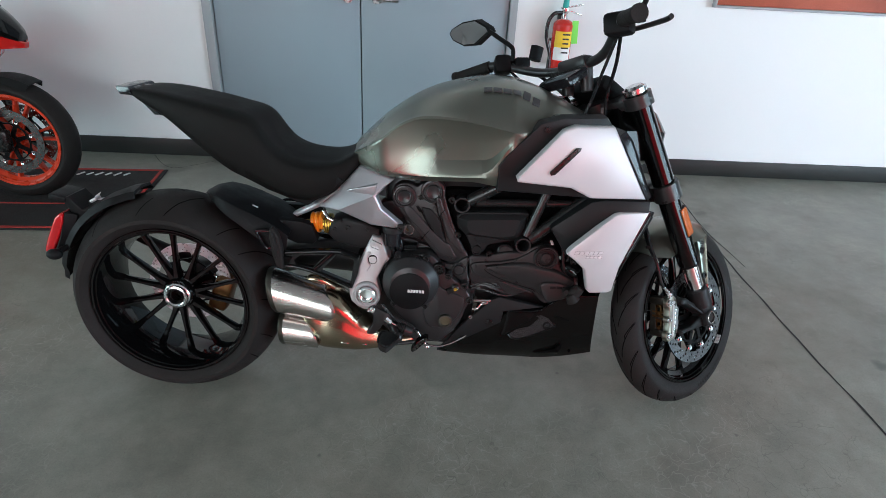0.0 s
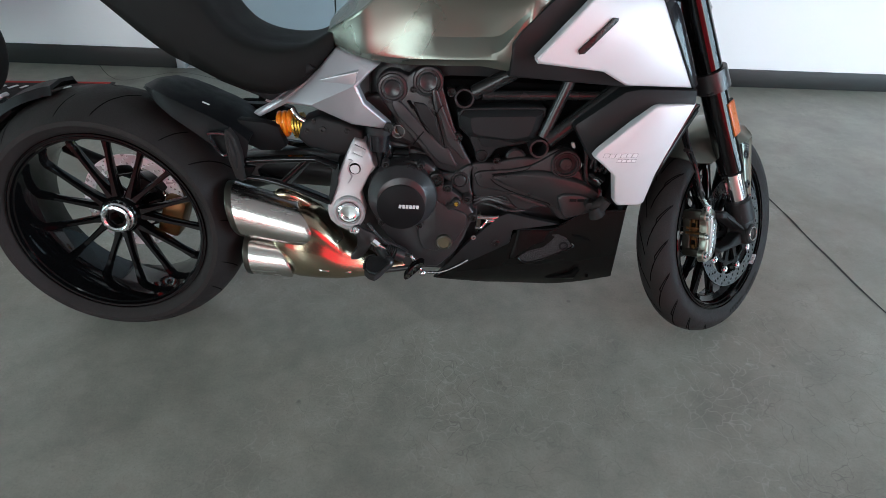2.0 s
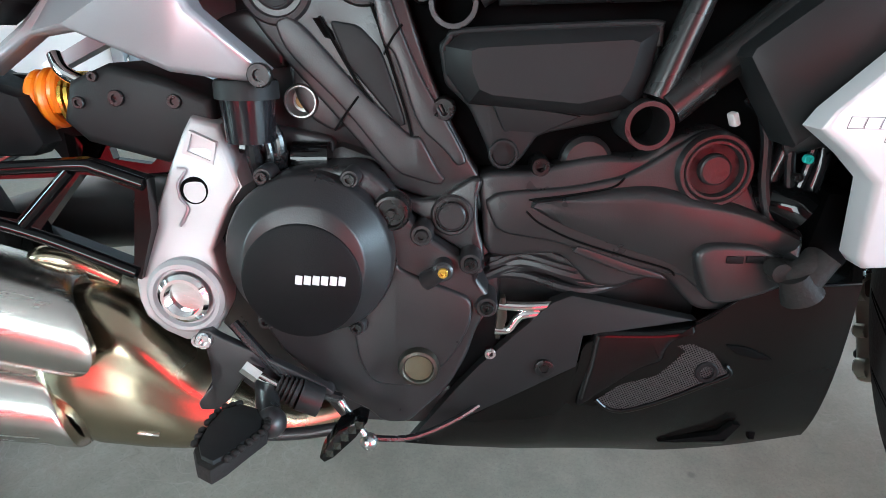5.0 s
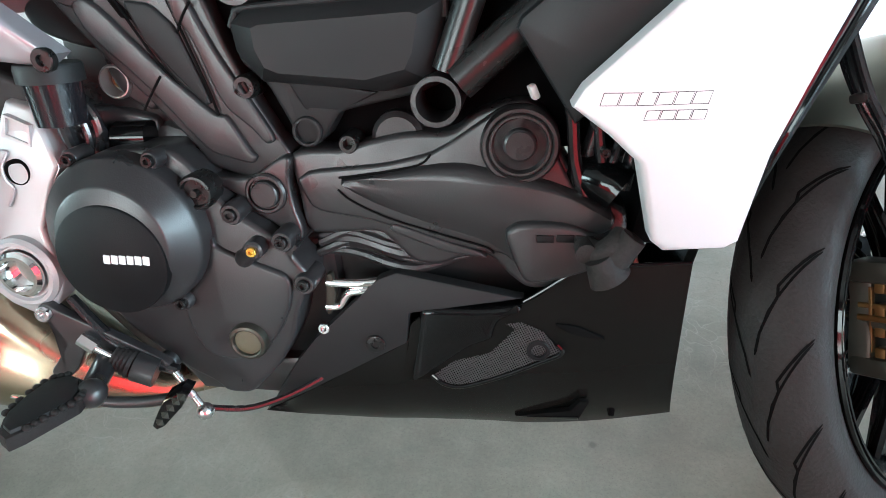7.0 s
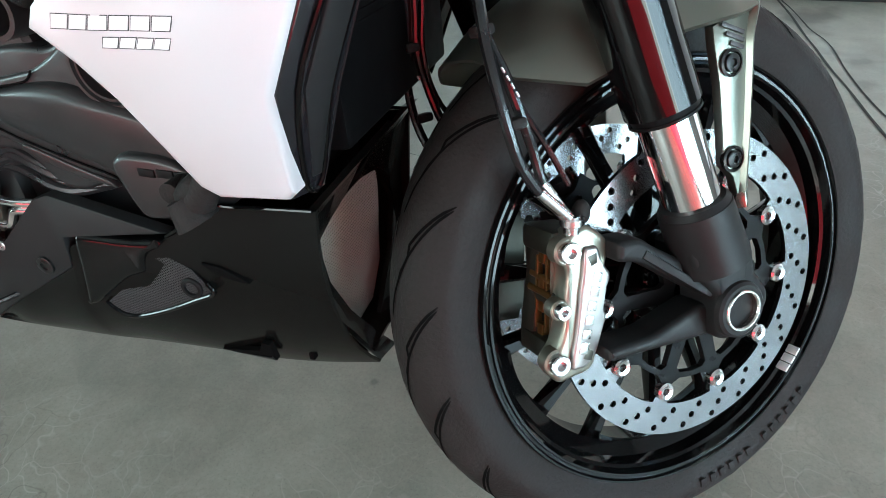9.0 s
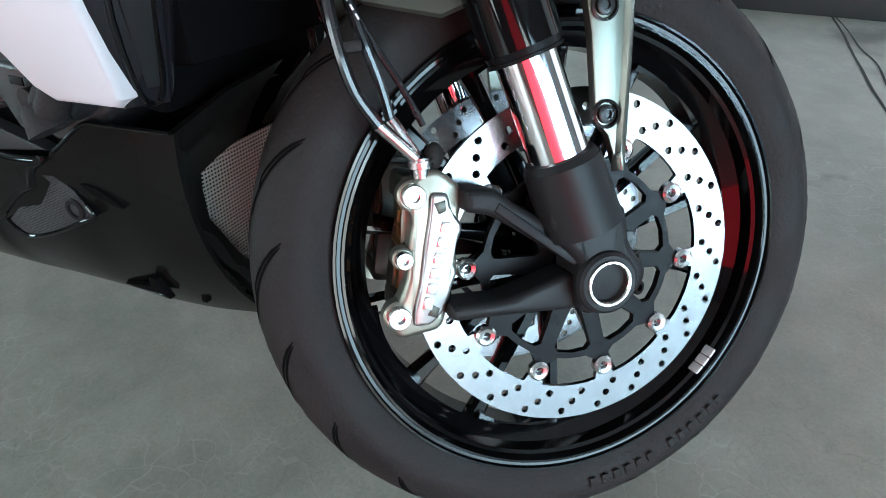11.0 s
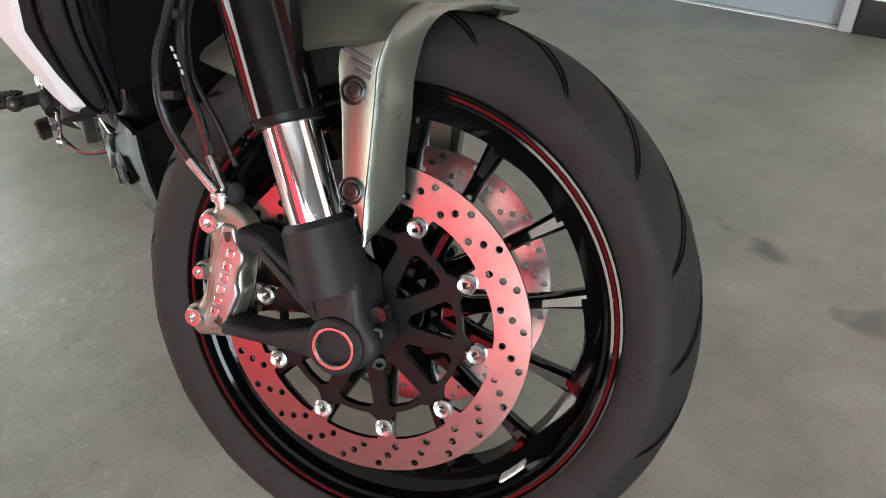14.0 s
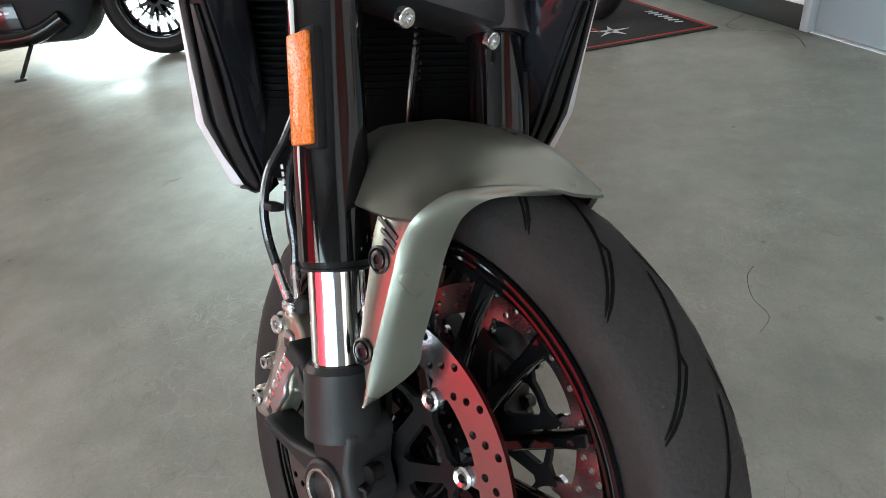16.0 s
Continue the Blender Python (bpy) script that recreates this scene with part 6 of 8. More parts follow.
plate(b, soft([(-0.194, 0.355), (-0.188, 0.364), (-0.177, 0.366), (-0.168, 0.359), (-0.118, 0.335), (-0.064, 0.307), (-0.051, 0.297), (-0.058, 0.289), (-0.091, 0.297), (-0.127, 0.309), (-0.143, 0.316), (-0.161, 0.287), (-0.177, 0.271), (-0.196, 0.270), (-0.198, 0.279), (-0.181, 0.299), (-0.167, 0.319), (-0.180, 0.342)], 0.15), -0.176, -0.166, 0.002)
brk = part("brake_bracket", b, ENGINE, bike, "black cast brake bracket")
(px, pz), = [(-0.182, 0.355)]
bolt("bracket_bolt", (px, -0.176, pz), (0, -1, 0), 0.0085, 0.006, brk, BOLT, "bright bolt head")
b = bmesh.new()
tube(b, [(x, -0.190, z) for x, z in [(-0.148, 0.256), (-0.116, 0.253), (-0.073, 0.258), (-0.034, 0.268)]], 0.0065, 12)
lev = part("brake_pedal", b, ENGINE, bike, "black rear brake pedal")
b = bmesh.new()
pad = [(-0.061, 0.244), (-0.056, 0.254), (-0.041, 0.278), (-0.020, 0.291), (-0.011, 0.288), (-0.022, 0.271), (-0.046, 0.245), (-0.056, 0.239)]
slab(b, [(x, -0.215, z) for x, z in pad], (0, 0.02, 0.004), 0.003)
part("pedal_pad", b, GLOSS, lev, "serrated black pedal pad")
for x, z in [(-0.050, 0.251), (-0.042, 0.261), (-0.034, 0.271), (-0.026, 0.280), (-0.019, 0.286)]:
    b = bmesh.new()
    cyl(b, (x, -0.2145, z), (x, -0.2185, z), 0.0062, 0.0015, 4)
    part("pad_tooth", b, CALDARK, lev)
(ax, az), (bx_, bz_), (cx_, cz_), (dx_, dz_) = [(-0.141, 0.332), (-0.126, 0.320), (-0.108, 0.309), (-0.065, 0.289)]
b = bmesh.new()
cyl(b, (ax, -0.184, az), (bx_, -0.184, bz_), 0.0085, 0.0085, 6)
cyl(b, (bx_, -0.184, bz_), (cx_, -0.184, cz_), 0.0045)
part("push_rod", b, CHROME, lev, "bright clevis and push rod")
b = bmesh.new()
cyl(b, ((cx_ + dx_) / 2, -0.183, (cz_ + dz_) / 2), (dx_, -0.180, dz_), 0.0165)
mc = part("master_cylinder", b, ENGINE, bike, "black master cylinder with a ribbed boot")
for k in range(5):
    t0, t1 = k / 5, (k + 0.9) / 5
    b = bmesh.new()
    cyl(b, (cx_ + (dx_ - cx_) * t0 * 0.5, -0.183, cz_ + (dz_ - cz_) * t0 * 0.5), (cx_ + (dx_ - cx_) * t1 * 0.5, -0.183, cz_ + (dz_ - cz_) * t1 * 0.5), 0.0125 + 0.001 * k, 0.0105 + 0.001 * k)
    part("boot_fold", b, RUBBER, mc)
b = bmesh.new()
cyl(b, (-0.045, -0.178, 0.290), (-0.018, -0.185, 0.252), 0.004)
ball(b, (-0.014, -0.186, 0.246), 0.0095)
part("ball_joint", b, BOLT, bike, "bright ball joint")
b = bmesh.new()
tube(b, [(-0.155, -0.166, 0.37), (-0.115, -0.172, 0.325), (-0.075, -0.172, 0.298), (-0.045, -0.172, 0.288)], 0.006, 10)
tube(b, [(-0.012, -0.18, 0.246), (0.03, -0.165, 0.238), (0.08, -0.14, 0.248), (0.13, -0.11, 0.27)], 0.0035, 8)
part("brake_line", b, HOSE, bike)
b = bmesh.new()
tube(b, [(-0.09, 0.17, 0.27), (-0.10, 0.23, 0.16), (-0.12, 0.285, 0.045)], 0.012, 12)
box(b, pose(-0.125, 0.285, 0.048, 7, 0, 0), (0.07, 0.04, 0.010), 0.003)
part("side_stand", b, ENGINE, bike, "black side stand")

# -- belly pan --
def wires(b, poly, y, step, r, turns=(radians(28), radians(118))):
    """A woven wire field inside a polygon in x, z: wires both ways, cut at its outline."""
    for turn in turns:
        c, q = math.cos(turn), math.sin(turn)
        flat_pts = [(x * c + z * q, -x * q + z * c) for x, z in poly]
        v = min(p[1] for p in flat_pts) + step / 2
        while v < max(p[1] for p in flat_pts):
            cuts = sorted(u0 + (v - v0) / (v1 - v0) * (u1 - u0) for (u0, v0), (u1, v1) in zip(flat_pts, flat_pts[1:] + flat_pts[:1]) if (v0 - v) * (v1 - v) < 0)
            for u0, u1 in zip(cuts[::2], cuts[1::2]):
                cyl(b, (u0 * c - v * q, y, u0 * q + v * c), (u1 * c - v * q, y, u1 * q + v * c), r, segs=4)
            v += step


def belly_shell(b, s):
    """One curved side of the pan, from its upper edge round to the keel."""
    T = smooth_path([(0.018, 0.108, 0.188), (0.084, 0.127, 0.236), (0.150, 0.132, 0.280), (0.204, 0.136, 0.316), (0.222, 0.136, 0.348), (0.328, 0.131, 0.367), (0.382, 0.128, 0.407), (0.443, 0.128, 0.413), (0.492, 0.126, 0.418)], 5)
    B = smooth_path([(0.016, 0.106, 0.186), (0.060, 0.098, 0.178), (0.110, 0.085, 0.168), (0.160, 0.073, 0.159), (0.205, 0.064, 0.155), (0.290, 0.050, 0.147), (0.350, 0.047, 0.146), (0.430, 0.050, 0.159), (0.514, 0.056, 0.183)], 5)
    rings = []
    for p, q in zip(T, B):
        m = Vector(((p.x + q.x) / 2 - (0.008 if p.x > 0.4 else 0), 0.90 * p.y, q.z + 0.45 * (p.z - q.z)))
        c = 2 * m - (p + q) / 2
        out = [p * (1 - t) ** 2 + c * 2 * t * (1 - t) + q * t * t for t in (k / 9 for k in range(10))]
        ring = out + [v - Vector((0, 0.005, 0)) for v in out[::-1]]
        rings.append([(v.x, s * v.y, v.z) for v in ring])
    loft(b, rings)


for o, s in zip(both("belly_pan", belly_shell, PAN, "gloss black belly pan"), (-1, 1)):
    k = 2.0 if s > 0 else 0.0
    b = bmesh.new()
    SC = [(0.232, 0.272), (0.268, 0.303), (0.300, 0.322), (0.303, 0.342), (0.328, 0.346), (0.351, 0.336), (0.372, 0.310), (0.349, 0.298), (0.288, 0.268), (0.260, 0.258)]
    plate(b, soft(SC, 0.12), s * 0.1315, s * 0.120, 0.001)
    scoop = part("scoop", centre(b, k), BLACKCORE, o, "recessed side scoop with a rim")
    b = bmesh.new()
    wires(b, SC, s * 0.1325, 0.0026, 0.0006)
    tagged(part("scoop_mesh", centre(b, k), DARKMESH, scoop, "black wire mesh"), "", "", "", "stuff")
    b = bmesh.new()
    tube(b, [(x, s * 0.1335, z) for x, z in [(0.231, 0.274), (0.244, 0.263), (0.262, 0.260), (0.288, 0.268), (0.319, 0.282), (0.349, 0.298), (0.372, 0.311), (0.366, 0.322)]], 0.0026, 10, 5)
    part("scoop_rim", centre(b, k), GLOSS, scoop, "gloss black rim")
    (bx, bz), = [(0.347, 0.313)]
    b = bmesh.new()
    lathe(b, [(0.0125, s * -0.008), (0.0125, s * 0.001), (0.0112, s * 0.002), (0.0078, s * 0.002), (0.0072, s * -0.004), (0, s * -0.004)], (bx, s * 0.1335, bz), 22)
    part("scoop_bolt", centre(b, k), PLASTIC, scoop, "sunk bolt in a round boss")
    b = bmesh.new()     # the hood above the scoop, drawn out to a nose
    plate(b, soft([(0.221, 0.357), (0.227, 0.360), (0.287, 0.361), (0.331, 0.368), (0.317, 0.355), (0.305, 0.348), (0.300, 0.338), (0.298, 0.325), (0.273, 0.314), (0.237, 0.284), (0.221, 0.270), (0.208, 0.266), (0.216, 0.316)], 0.16), s * 0.1385, s * 0.118, 0.007, 4)
    part("scoop_hood", centre(b, k), GLOSS, o, "gloss black hood with a pointed nose")
    # a flush near-black plate, coloured as the shade in the slot
    b = bmesh.new()
    plate(b, soft([(0.361, 0.346), (0.386, 0.344), (0.418, 0.329), (0.398, 0.330), (0.377, 0.335)], 0.15), s * 0.1325, s * 0.120, 0.001)
    part("slot", centre(b, k), DEEPSHADE, o, "near-black plate drawn as the slot's shade")
    b = bmesh.new()
    tube(b, [(x, s * (0.1290 - 0.02 * max(0, x - 0.43)), z) for x, z in [(0.329, 0.369), (0.345, 0.380), (0.385, 0.409), (0.414, 0.413), (0.448, 0.416), (0.490, 0.419)]], 0.0020, 8, 5)
    part("pan_lip", centre(b, k), GLOSS, o, "rounded upper lip")
    # a near-black plate, coloured as the shade in the lower vent
    b = bmesh.new()
    slab(b, [(0.325, s * 0.0860, 0.186), (0.400, s * 0.0905, 0.189), (0.408, s * 0.1105, 0.231), (0.398, s * 0.1110, 0.232), (0.388, s * 0.103, 0.212)], (0, -s * 0.008, 0), 0.001)
    vent = part("drain_vent", centre(b, k), DEEPSHADE, o, "near-black plate drawn as the lower vent's shade")
    b = bmesh.new()
    slab(b, [(0.338, s * 0.0880, 0.187), (0.400, s * 0.0920, 0.190), (0.399, s * 0.0990, 0.200)], (0, -s * 0.004, 0.002), 0.001)
    part("vent_blade", centre(b, k), GLOSS, vent, "glossy blade in the vent")
both("pan_side", lambda b, s: slab(b, [(0.020, s * 0.110, 0.190), (0.074, s * 0.132, 0.278), (0.100, s * 0.136, 0.312), (0.176, s * 0.130, 0.388), (0.196, s * 0.128, 0.396), (0.330, s * 0.130, 0.372), (0.210, s * 0.138, 0.353), (0.206, s * 0.138, 0.316), (0.084, s * 0.128, 0.236)], (0, -s * 0.015, 0), 0.003), MATTE, "matt charcoal belly pan side")
for s in (-1, 1):
    bolt("pan_bolt", (0.171, s * 0.1365 + (0.01 if s > 0 else 0), 0.313), (0, s, 0), 0.0105, 0.003, bike, DARKBOLT)
b = bmesh.new()
slab(b, [(0.05, -0.085, 0.196), (0.15, -0.070, 0.170), (0.318, -0.040, 0.150), (0.505, -0.055, 0.188), (0.505, 0.055, 0.188), (0.318, 0.040, 0.150), (0.15, 0.070, 0.170), (0.05, 0.085, 0.196)], (0, 0, 0.008), 0.003)
part("pan_floor", centre(b), PAN, bike)
def pan_front(b, s):
    rim = [(0.528, 0.010, 0.462), (0.516, 0.080, 0.447), (0.492, 0.126, 0.418), (0.482, 0.123, 0.345), (0.485, 0.113, 0.295), (0.502, 0.083, 0.235), (0.514, 0.054, 0.185), (0.518, 0.010, 0.175)]
    inner = [(0.468, 0.008, 0.374), (0.468, 0.050, 0.366), (0.468, 0.079, 0.357), (0.470, 0.082, 0.340), (0.480, 0.090, 0.315), (0.486, 0.061, 0.259), (0.487, 0.025, 0.213), (0.488, 0.008, 0.193)]
    rings = [[(p[0], s * p[1], p[2]), ((p[0] + q[0]) / 2 - 0.008, s * (p[1] + q[1]) / 2, (p[2] + q[2]) / 2), (q[0], s * q[1], q[2]), (q[0] - 0.006, s * q[1], q[2]), (p[0] - 0.008, s * (p[1] - 0.004), p[2])] for p, q in zip(rim, inner)]
    loft(b, rings)


both("pan_front", pan_front, PAN, "dark belly pan front")
b = bmesh.new()
box(b, pose(0.440, 0, 0.30), (0.008, 0.17, 0.22), 0.002)
part("intake_back", centre(b), BLACKCORE, bike)
b = bmesh.new()
field = [(-0.087, 0.330), (-0.083, 0.356), (-0.050, 0.369), (0.050, 0.369), (0.083, 0.356), (0.087, 0.330), (0.080, 0.230), (0.040, 0.175), (-0.040, 0.175), (-0.080, 0.230)]
wires(b, field, 0.0, 0.0042, 0.00095, (0.0,))
wires(b, field, 0.0, 0.0046, 0.0007, (radians(90),))
bmesh.ops.transform(b, matrix=Matrix(((0, 1, 0, 0.464), (1, 0, 0, 0), (0, 0, 1, 0), (0, 0, 0, 1))), verts=b.verts)
tagged(part("front_mesh", centre(b), WIREMESH, bike, "pale wire mesh over the intake"), "", "", "", "stuff")

# ---- steered front end ----
fw = cast_wheel(bike, "front_wheel", FC, 0.2970, 0.0515, 0.0555, 0.2285, 0.046, FR, 7, 0.05, "black front tyre with angular grooves", radians(5.6), None, 38, 0.016, 0.0, 1.0, 0.237, True, True)
for s in (-1, 1):
    brake_disc(bike, "front_brake_disc", (0.8141, s * 0.0545, 0.3097), 0.156, s, FR if s < 0 else FRL, 10, "drilled floating front brake disc", radians(74.3))
b = bmesh.new()
for k in range(3):
    a = radians(-37.6 + 3.2 * k)
    r = 0.1955
    box(b, Matrix.Translation((FC[0] + r * math.cos(a), -0.036, FC[2] + r * math.sin(a))) @ Matrix.Rotation(-a + radians(90), 4, "Y"), (0.010, 0.014, 0.003), 0.001)
part("balance_weight", b, GREYMARK, bike, "small silver balance weights", FR)
# raised writing on the tyre wall, as bars
for k in range(13):
    if k == 6:
        continue
    a = radians(-78 + 3.2 * k)
    b = bmesh.new()
    box(b, Matrix.Translation((FC[0] + 0.252 * math.cos(a), FC[1] - 0.0530, FC[2] + 0.252 * math.sin(a))) @ Matrix.Rotation(-a, 4, "Y"), (0.011, 0.0012, 0.0075), 0.0004)
    part("tyre_bar", b, RUBBER, fw, "", FR)

FT, FB = Vector((0.474, 0, 0.998)), Vector((0.766, 0, 0.405))
FD = (FT - FB).normalized()
YL = 0.093


def at_fork(z, s):
    t = (z - FB.z) / FD.z
    p = FB + FD * t
    return Vector((p.x, s * YL, z))


for s in (-1, 1):
    FM = FR if s < 0 else FRL
    b = bmesh.new()
    cyl(b, at_fork(0.395, s), at_fork(0.515, s), 0.0245, segs=36)
    leg = part("fork_stanchion", b, CHROME, bike, "chromed fork stanchion", FM)
    b = bmesh.new()
    cyl(b, at_fork(0.4815, s), at_fork(0.4835, s), 0.0300, segs=36)
    cyl(b, at_fork(0.4835, s), at_fork(0.489, s), 0.0285, 0.0300, segs=36)
    part("dust_seal", b, CARRIER, leg, "", FM)
    b = bmesh.new()
    cyl(b, at_fork(0.489, s), at_fork(0.985, s), 0.0315, segs=36)
    tub = part("fork_tube", b, GLOSS, bike, "gloss black fork tube", FM)
    b = bmesh.new()
    cyl(b, at_fork(0.985, s), at_fork(0.997, s), 0.0325, segs=32)
    cyl(b, at_fork(0.997, s), at_fork(1.003, s), 0.028, 0.022, segs=24)
    part("fork_cap", b, BOLT, tub, "silver fork cap", FM)
    # bottom casting with axle clamp and caliper arms
    b = bmesh.new()
    cyl(b, at_fork(0.352, s), at_fork(0.404, s), 0.034, 0.032, segs=32)
    cyl(b, at_fork(0.403, s), at_fork(0.409, s), 0.032, 0.028, segs=32)
    outer, inner = s * 0.113, s * 0.064
    plate(b, soft([(0.750, 0.376), (0.755, 0.354), (0.770, 0.337), (0.786, 0.322), (0.788, 0.300), (0.790, 0.283), (0.800, 0.2785), (0.8145, 0.2815), (0.8345, 0.2905), (0.8475, 0.308), (0.8465, 0.322), (0.836, 0.332), (0.828, 0.342), (0.824, 0.358), (0.818, 0.376)]), outer, inner, 0.008)
    plate(b, soft([(0.688, 0.3795), (0.712, 0.3800), (0.7274, 0.3705), (0.7535, 0.3580), (0.778, 0.352), (0.795, 0.318), (0.785, 0.320), (0.763, 0.332), (0.7417, 0.3435), (0.7106, 0.3590), (0.689, 0.3610)], 0.15), s * 0.096, inner, 0.006)
    plate(b, soft([(0.684, 0.2845), (0.7305, 0.2890), (0.7531, 0.2990), (0.7863, 0.313), (0.805, 0.302), (0.800, 0.280), (0.7624, 0.2773), (0.7219, 0.2745), (0.684, 0.2705)], 0.15), s * 0.097, inner, 0.006)
    slab(b, [(0.716, s * 0.0975, 0.370), (0.790, s * 0.1065, 0.325), (0.782, s * 0.1065, 0.321), (0.712, s * 0.0975, 0.363)], (0, -s * 0.01, 0), 0.002)
    foot = part("fork_foot", b, MATTE, bike, "dark cast fork foot", FM)
    b = bmesh.new()
    lathe(b, [(0.0163, s * -0.040), (0.0163, s * 0.0), (0.0172, s * 0.0012), (0.0190, s * 0.0012), (0.0198, s * 0.0), (0.0198, s * -0.006)], (0.8095, s * 0.1185, 0.3087), 40)
    ring = part("axle_ring", b, STEEL, foot, "silver hollow axle end", FM)
    b = bmesh.new()
    lathe(b, [(0.0, 0.0), (0.0163, 0.0)], (0.8095, s * 0.0790, 0.3087), 32)
    part("axle_bore", b, DARKBOLT, ring, "dark bottom of the hollow axle", FM)
    b = bmesh.new()
    lathe(b, [(0.0200, s * 0.0006), (0.0235, s * 0.0006), (0.0262, -s * 0.0015), (0.0275, -s * 0.006)], (0.8095, s * 0.1175, 0.3087), 40)
    part("axle_boss", b, MATTE, foot, "", FM)
    for x, z in ((0.838, 0.3265), (0.846, 0.300)):
        bolt("pinch_bolt", (x, s * 0.098, z), (0.4, s * 0.9, 0), 0.0065, 0.006, foot, DARKBOLT, "", FM)
    b = bmesh.new()
    lathe(b, [(0, -0.004), (0.008, -0.004), (0.008, 0.01)], (0.836, s * 0.092, 0.340), 14)
    part("sensor", b, DARKBOLT, foot, "", FM)
    # caliper: an outer half with a milled face, an inner half behind the disc, bridges and pads between
    CM = FM @ Matrix.Translation((0.688, -s * 0.017, 0)) @ Matrix.Diagonal((0.70, 0.86, 1, 1)) @ Matrix.Translation((-0.692, 0, 0))
    b = bmesh.new()
    plate(b, soft([(0.6489, 0.3818), (0.6543, 0.3880), (0.6680, 0.3935), (0.6800, 0.3869), (0.6910, 0.3782), (0.6926, 0.3665), (0.6900, 0.3543), (0.6937, 0.3426), (0.6890, 0.3285), (0.6930, 0.3111), (0.6890, 0.2966), (0.6870, 0.2800), (0.6820, 0.2580), (0.6615, 0.2535), (0.6480, 0.2500), (0.6400, 0.2560), (0.6385, 0.2750), (0.6460, 0.2850), (0.6505, 0.3050), (0.6500, 0.3300), (0.6520, 0.3500), (0.6455, 0.3640)], 0.2), s * 0.0770, s * 0.056, 0.005)
    calp = part("brake_caliper", b, CALIPER, bike, "grey radial brake caliper with a milled face", FM)
    b = bmesh.new()
    plate(b, soft([(0.6640, 0.3740), (0.6780, 0.3745), (0.6827, 0.3592), (0.6917, 0.3499), (0.6920, 0.3431), (0.6865, 0.3289), (0.6865, 0.3185), (0.6905, 0.3090), (0.6872, 0.2974), (0.6815, 0.2757), (0.6714, 0.2640), (0.6565, 0.2627), (0.6560, 0.2770), (0.6597, 0.2950), (0.6618, 0.3332), (0.6640, 0.3539)], 0.15), s * 0.0815, s * 0.070, 0.003)
    face = part("caliper_face", b, CALFACE, calp, "pale milled caliper face", FM)
    for z, tip in ((0.3660, 1), (0.2730, -1)):      # milled facets at the face's ends
        b = bmesh.new()
        slab(b, [(0.6670, s * 0.0818, z), (0.6760, s * 0.0818, z + 0.003 * tip), (0.6775, s * 0.0818, z - 0.006 * tip), (0.6715, s * 0.0818, z - 0.009 * tip)], (0, -s * 0.004, 0), 0.0005)
        part("facet", b, CALDARK, face, "", FM)
    for k in range(6):
        b = bmesh.new()
        box(b, Matrix.Translation((0.6675 + 0.0021 * k, s * 0.0818, 0.283 + 0.0128 * k)) @ Matrix.Rotation(radians(9), 4, "Y"), (0.0085, 0.0014, 0.0088 if k else 0.0105), 0.0005)
        part("name_bar", b, BOLT, calp, "", FM)
    b = bmesh.new()
    prism(b, [(0.630, 0.272), (0.632, 0.300), (0.638, 0.340), (0.634, 0.372), (0.646, 0.384), (0.682, 0.374), (0.684, 0.280), (0.668, 0.264)], s * 0.056, s * 0.030, 0.006)
    part("caliper_inner", b, CALDARK, calp, "dark alloy inner half", CM)
    b = bmesh.new()
    for k in range(4):
        box(b, pose(0.646, s * 0.064, 0.288 + 0.023 * k, 0, 8 * (k % 2), 0), (0.022, 0.012, 0.013), 0.002)
    cyl(b, (0.636, s * 0.085, 0.325), (0.636, s * 0.040, 0.325), 0.0035)
    part("brake_pad", b, BRASS, calp, "brass-coloured pads and pins", CM)
    for z0, z1 in ((0.262, 0.284), (0.362, 0.386)):
        b = bmesh.new()
        box(b, pose(0.654, s * 0.0615, (z0 + z1) / 2), (0.052, 0.062, z1 - z0), 0.006)
        part("caliper_bridge", b, CALDARK, calp, "dark alloy bridge", CM)
    b = bmesh.new()
    box(b, pose(0.645, s * 0.066, 0.3215), (0.020, 0.050, 0.016), 0.004)
    part("centre_bridge", b, CALDARK, calp, "", CM)
    b = bmesh.new()
    cyl(b, (0.638, s * 0.084, 0.338), (0.638, s * 0.040, 0.338), 0.0030)
    part("pad_pin", b, BRASS, calp, "bronze pad pin", CM)
    for y in (0.054, 0.074):
        b = bmesh.new()
        box(b, pose(0.640, s * y, 0.323), (0.010, 0.004, 0.070), 0.001)
        part("pad_plate", b, BRASS, calp, "", CM)
    for x, z, r in ((0.651, 0.3705, 0.0098), (0.6445, 0.2705, 0.0098), (0.6460, 0.3190, 0.0072)):
        b = bmesh.new()
        lathe(b, [(r * 1.3, s * -0.012), (r * 1.3, s * 0.0), (r * 1.1, s * 0.0015), (r, s * 0.0015)], (x, s * 0.0745, z), 20)
        part("bolt_seat", b, CALIPER, calp, "", FM)
        bolt("caliper_bolt", (x, s * 0.0755, z), (0, s, 0), r, 0.0075 if s < 0 else 0.002, calp, BOLT if s < 0 else DARKBOLT, "", FM)
    b = bmesh.new()
    cyl(b, (0.658, s * 0.070, 0.386), (0.6555, s * 0.0735, 0.402), 0.0075)
    cyl(b, (0.657, s * 0.0715, 0.394), (0.656, s * 0.0725, 0.3995), 0.0105)
    cyl(b, (0.652, s * 0.074, 0.400), (0.622, s * 0.076, 0.4235), 0.0052)
    cyl(b, (0.654, s * 0.066, 0.401), (0.633, s * 0.062, 0.428), 0.0052)
    part("hose_union", b, BOLT, calp, "silver hose union", FM)
    b = bmesh.new()
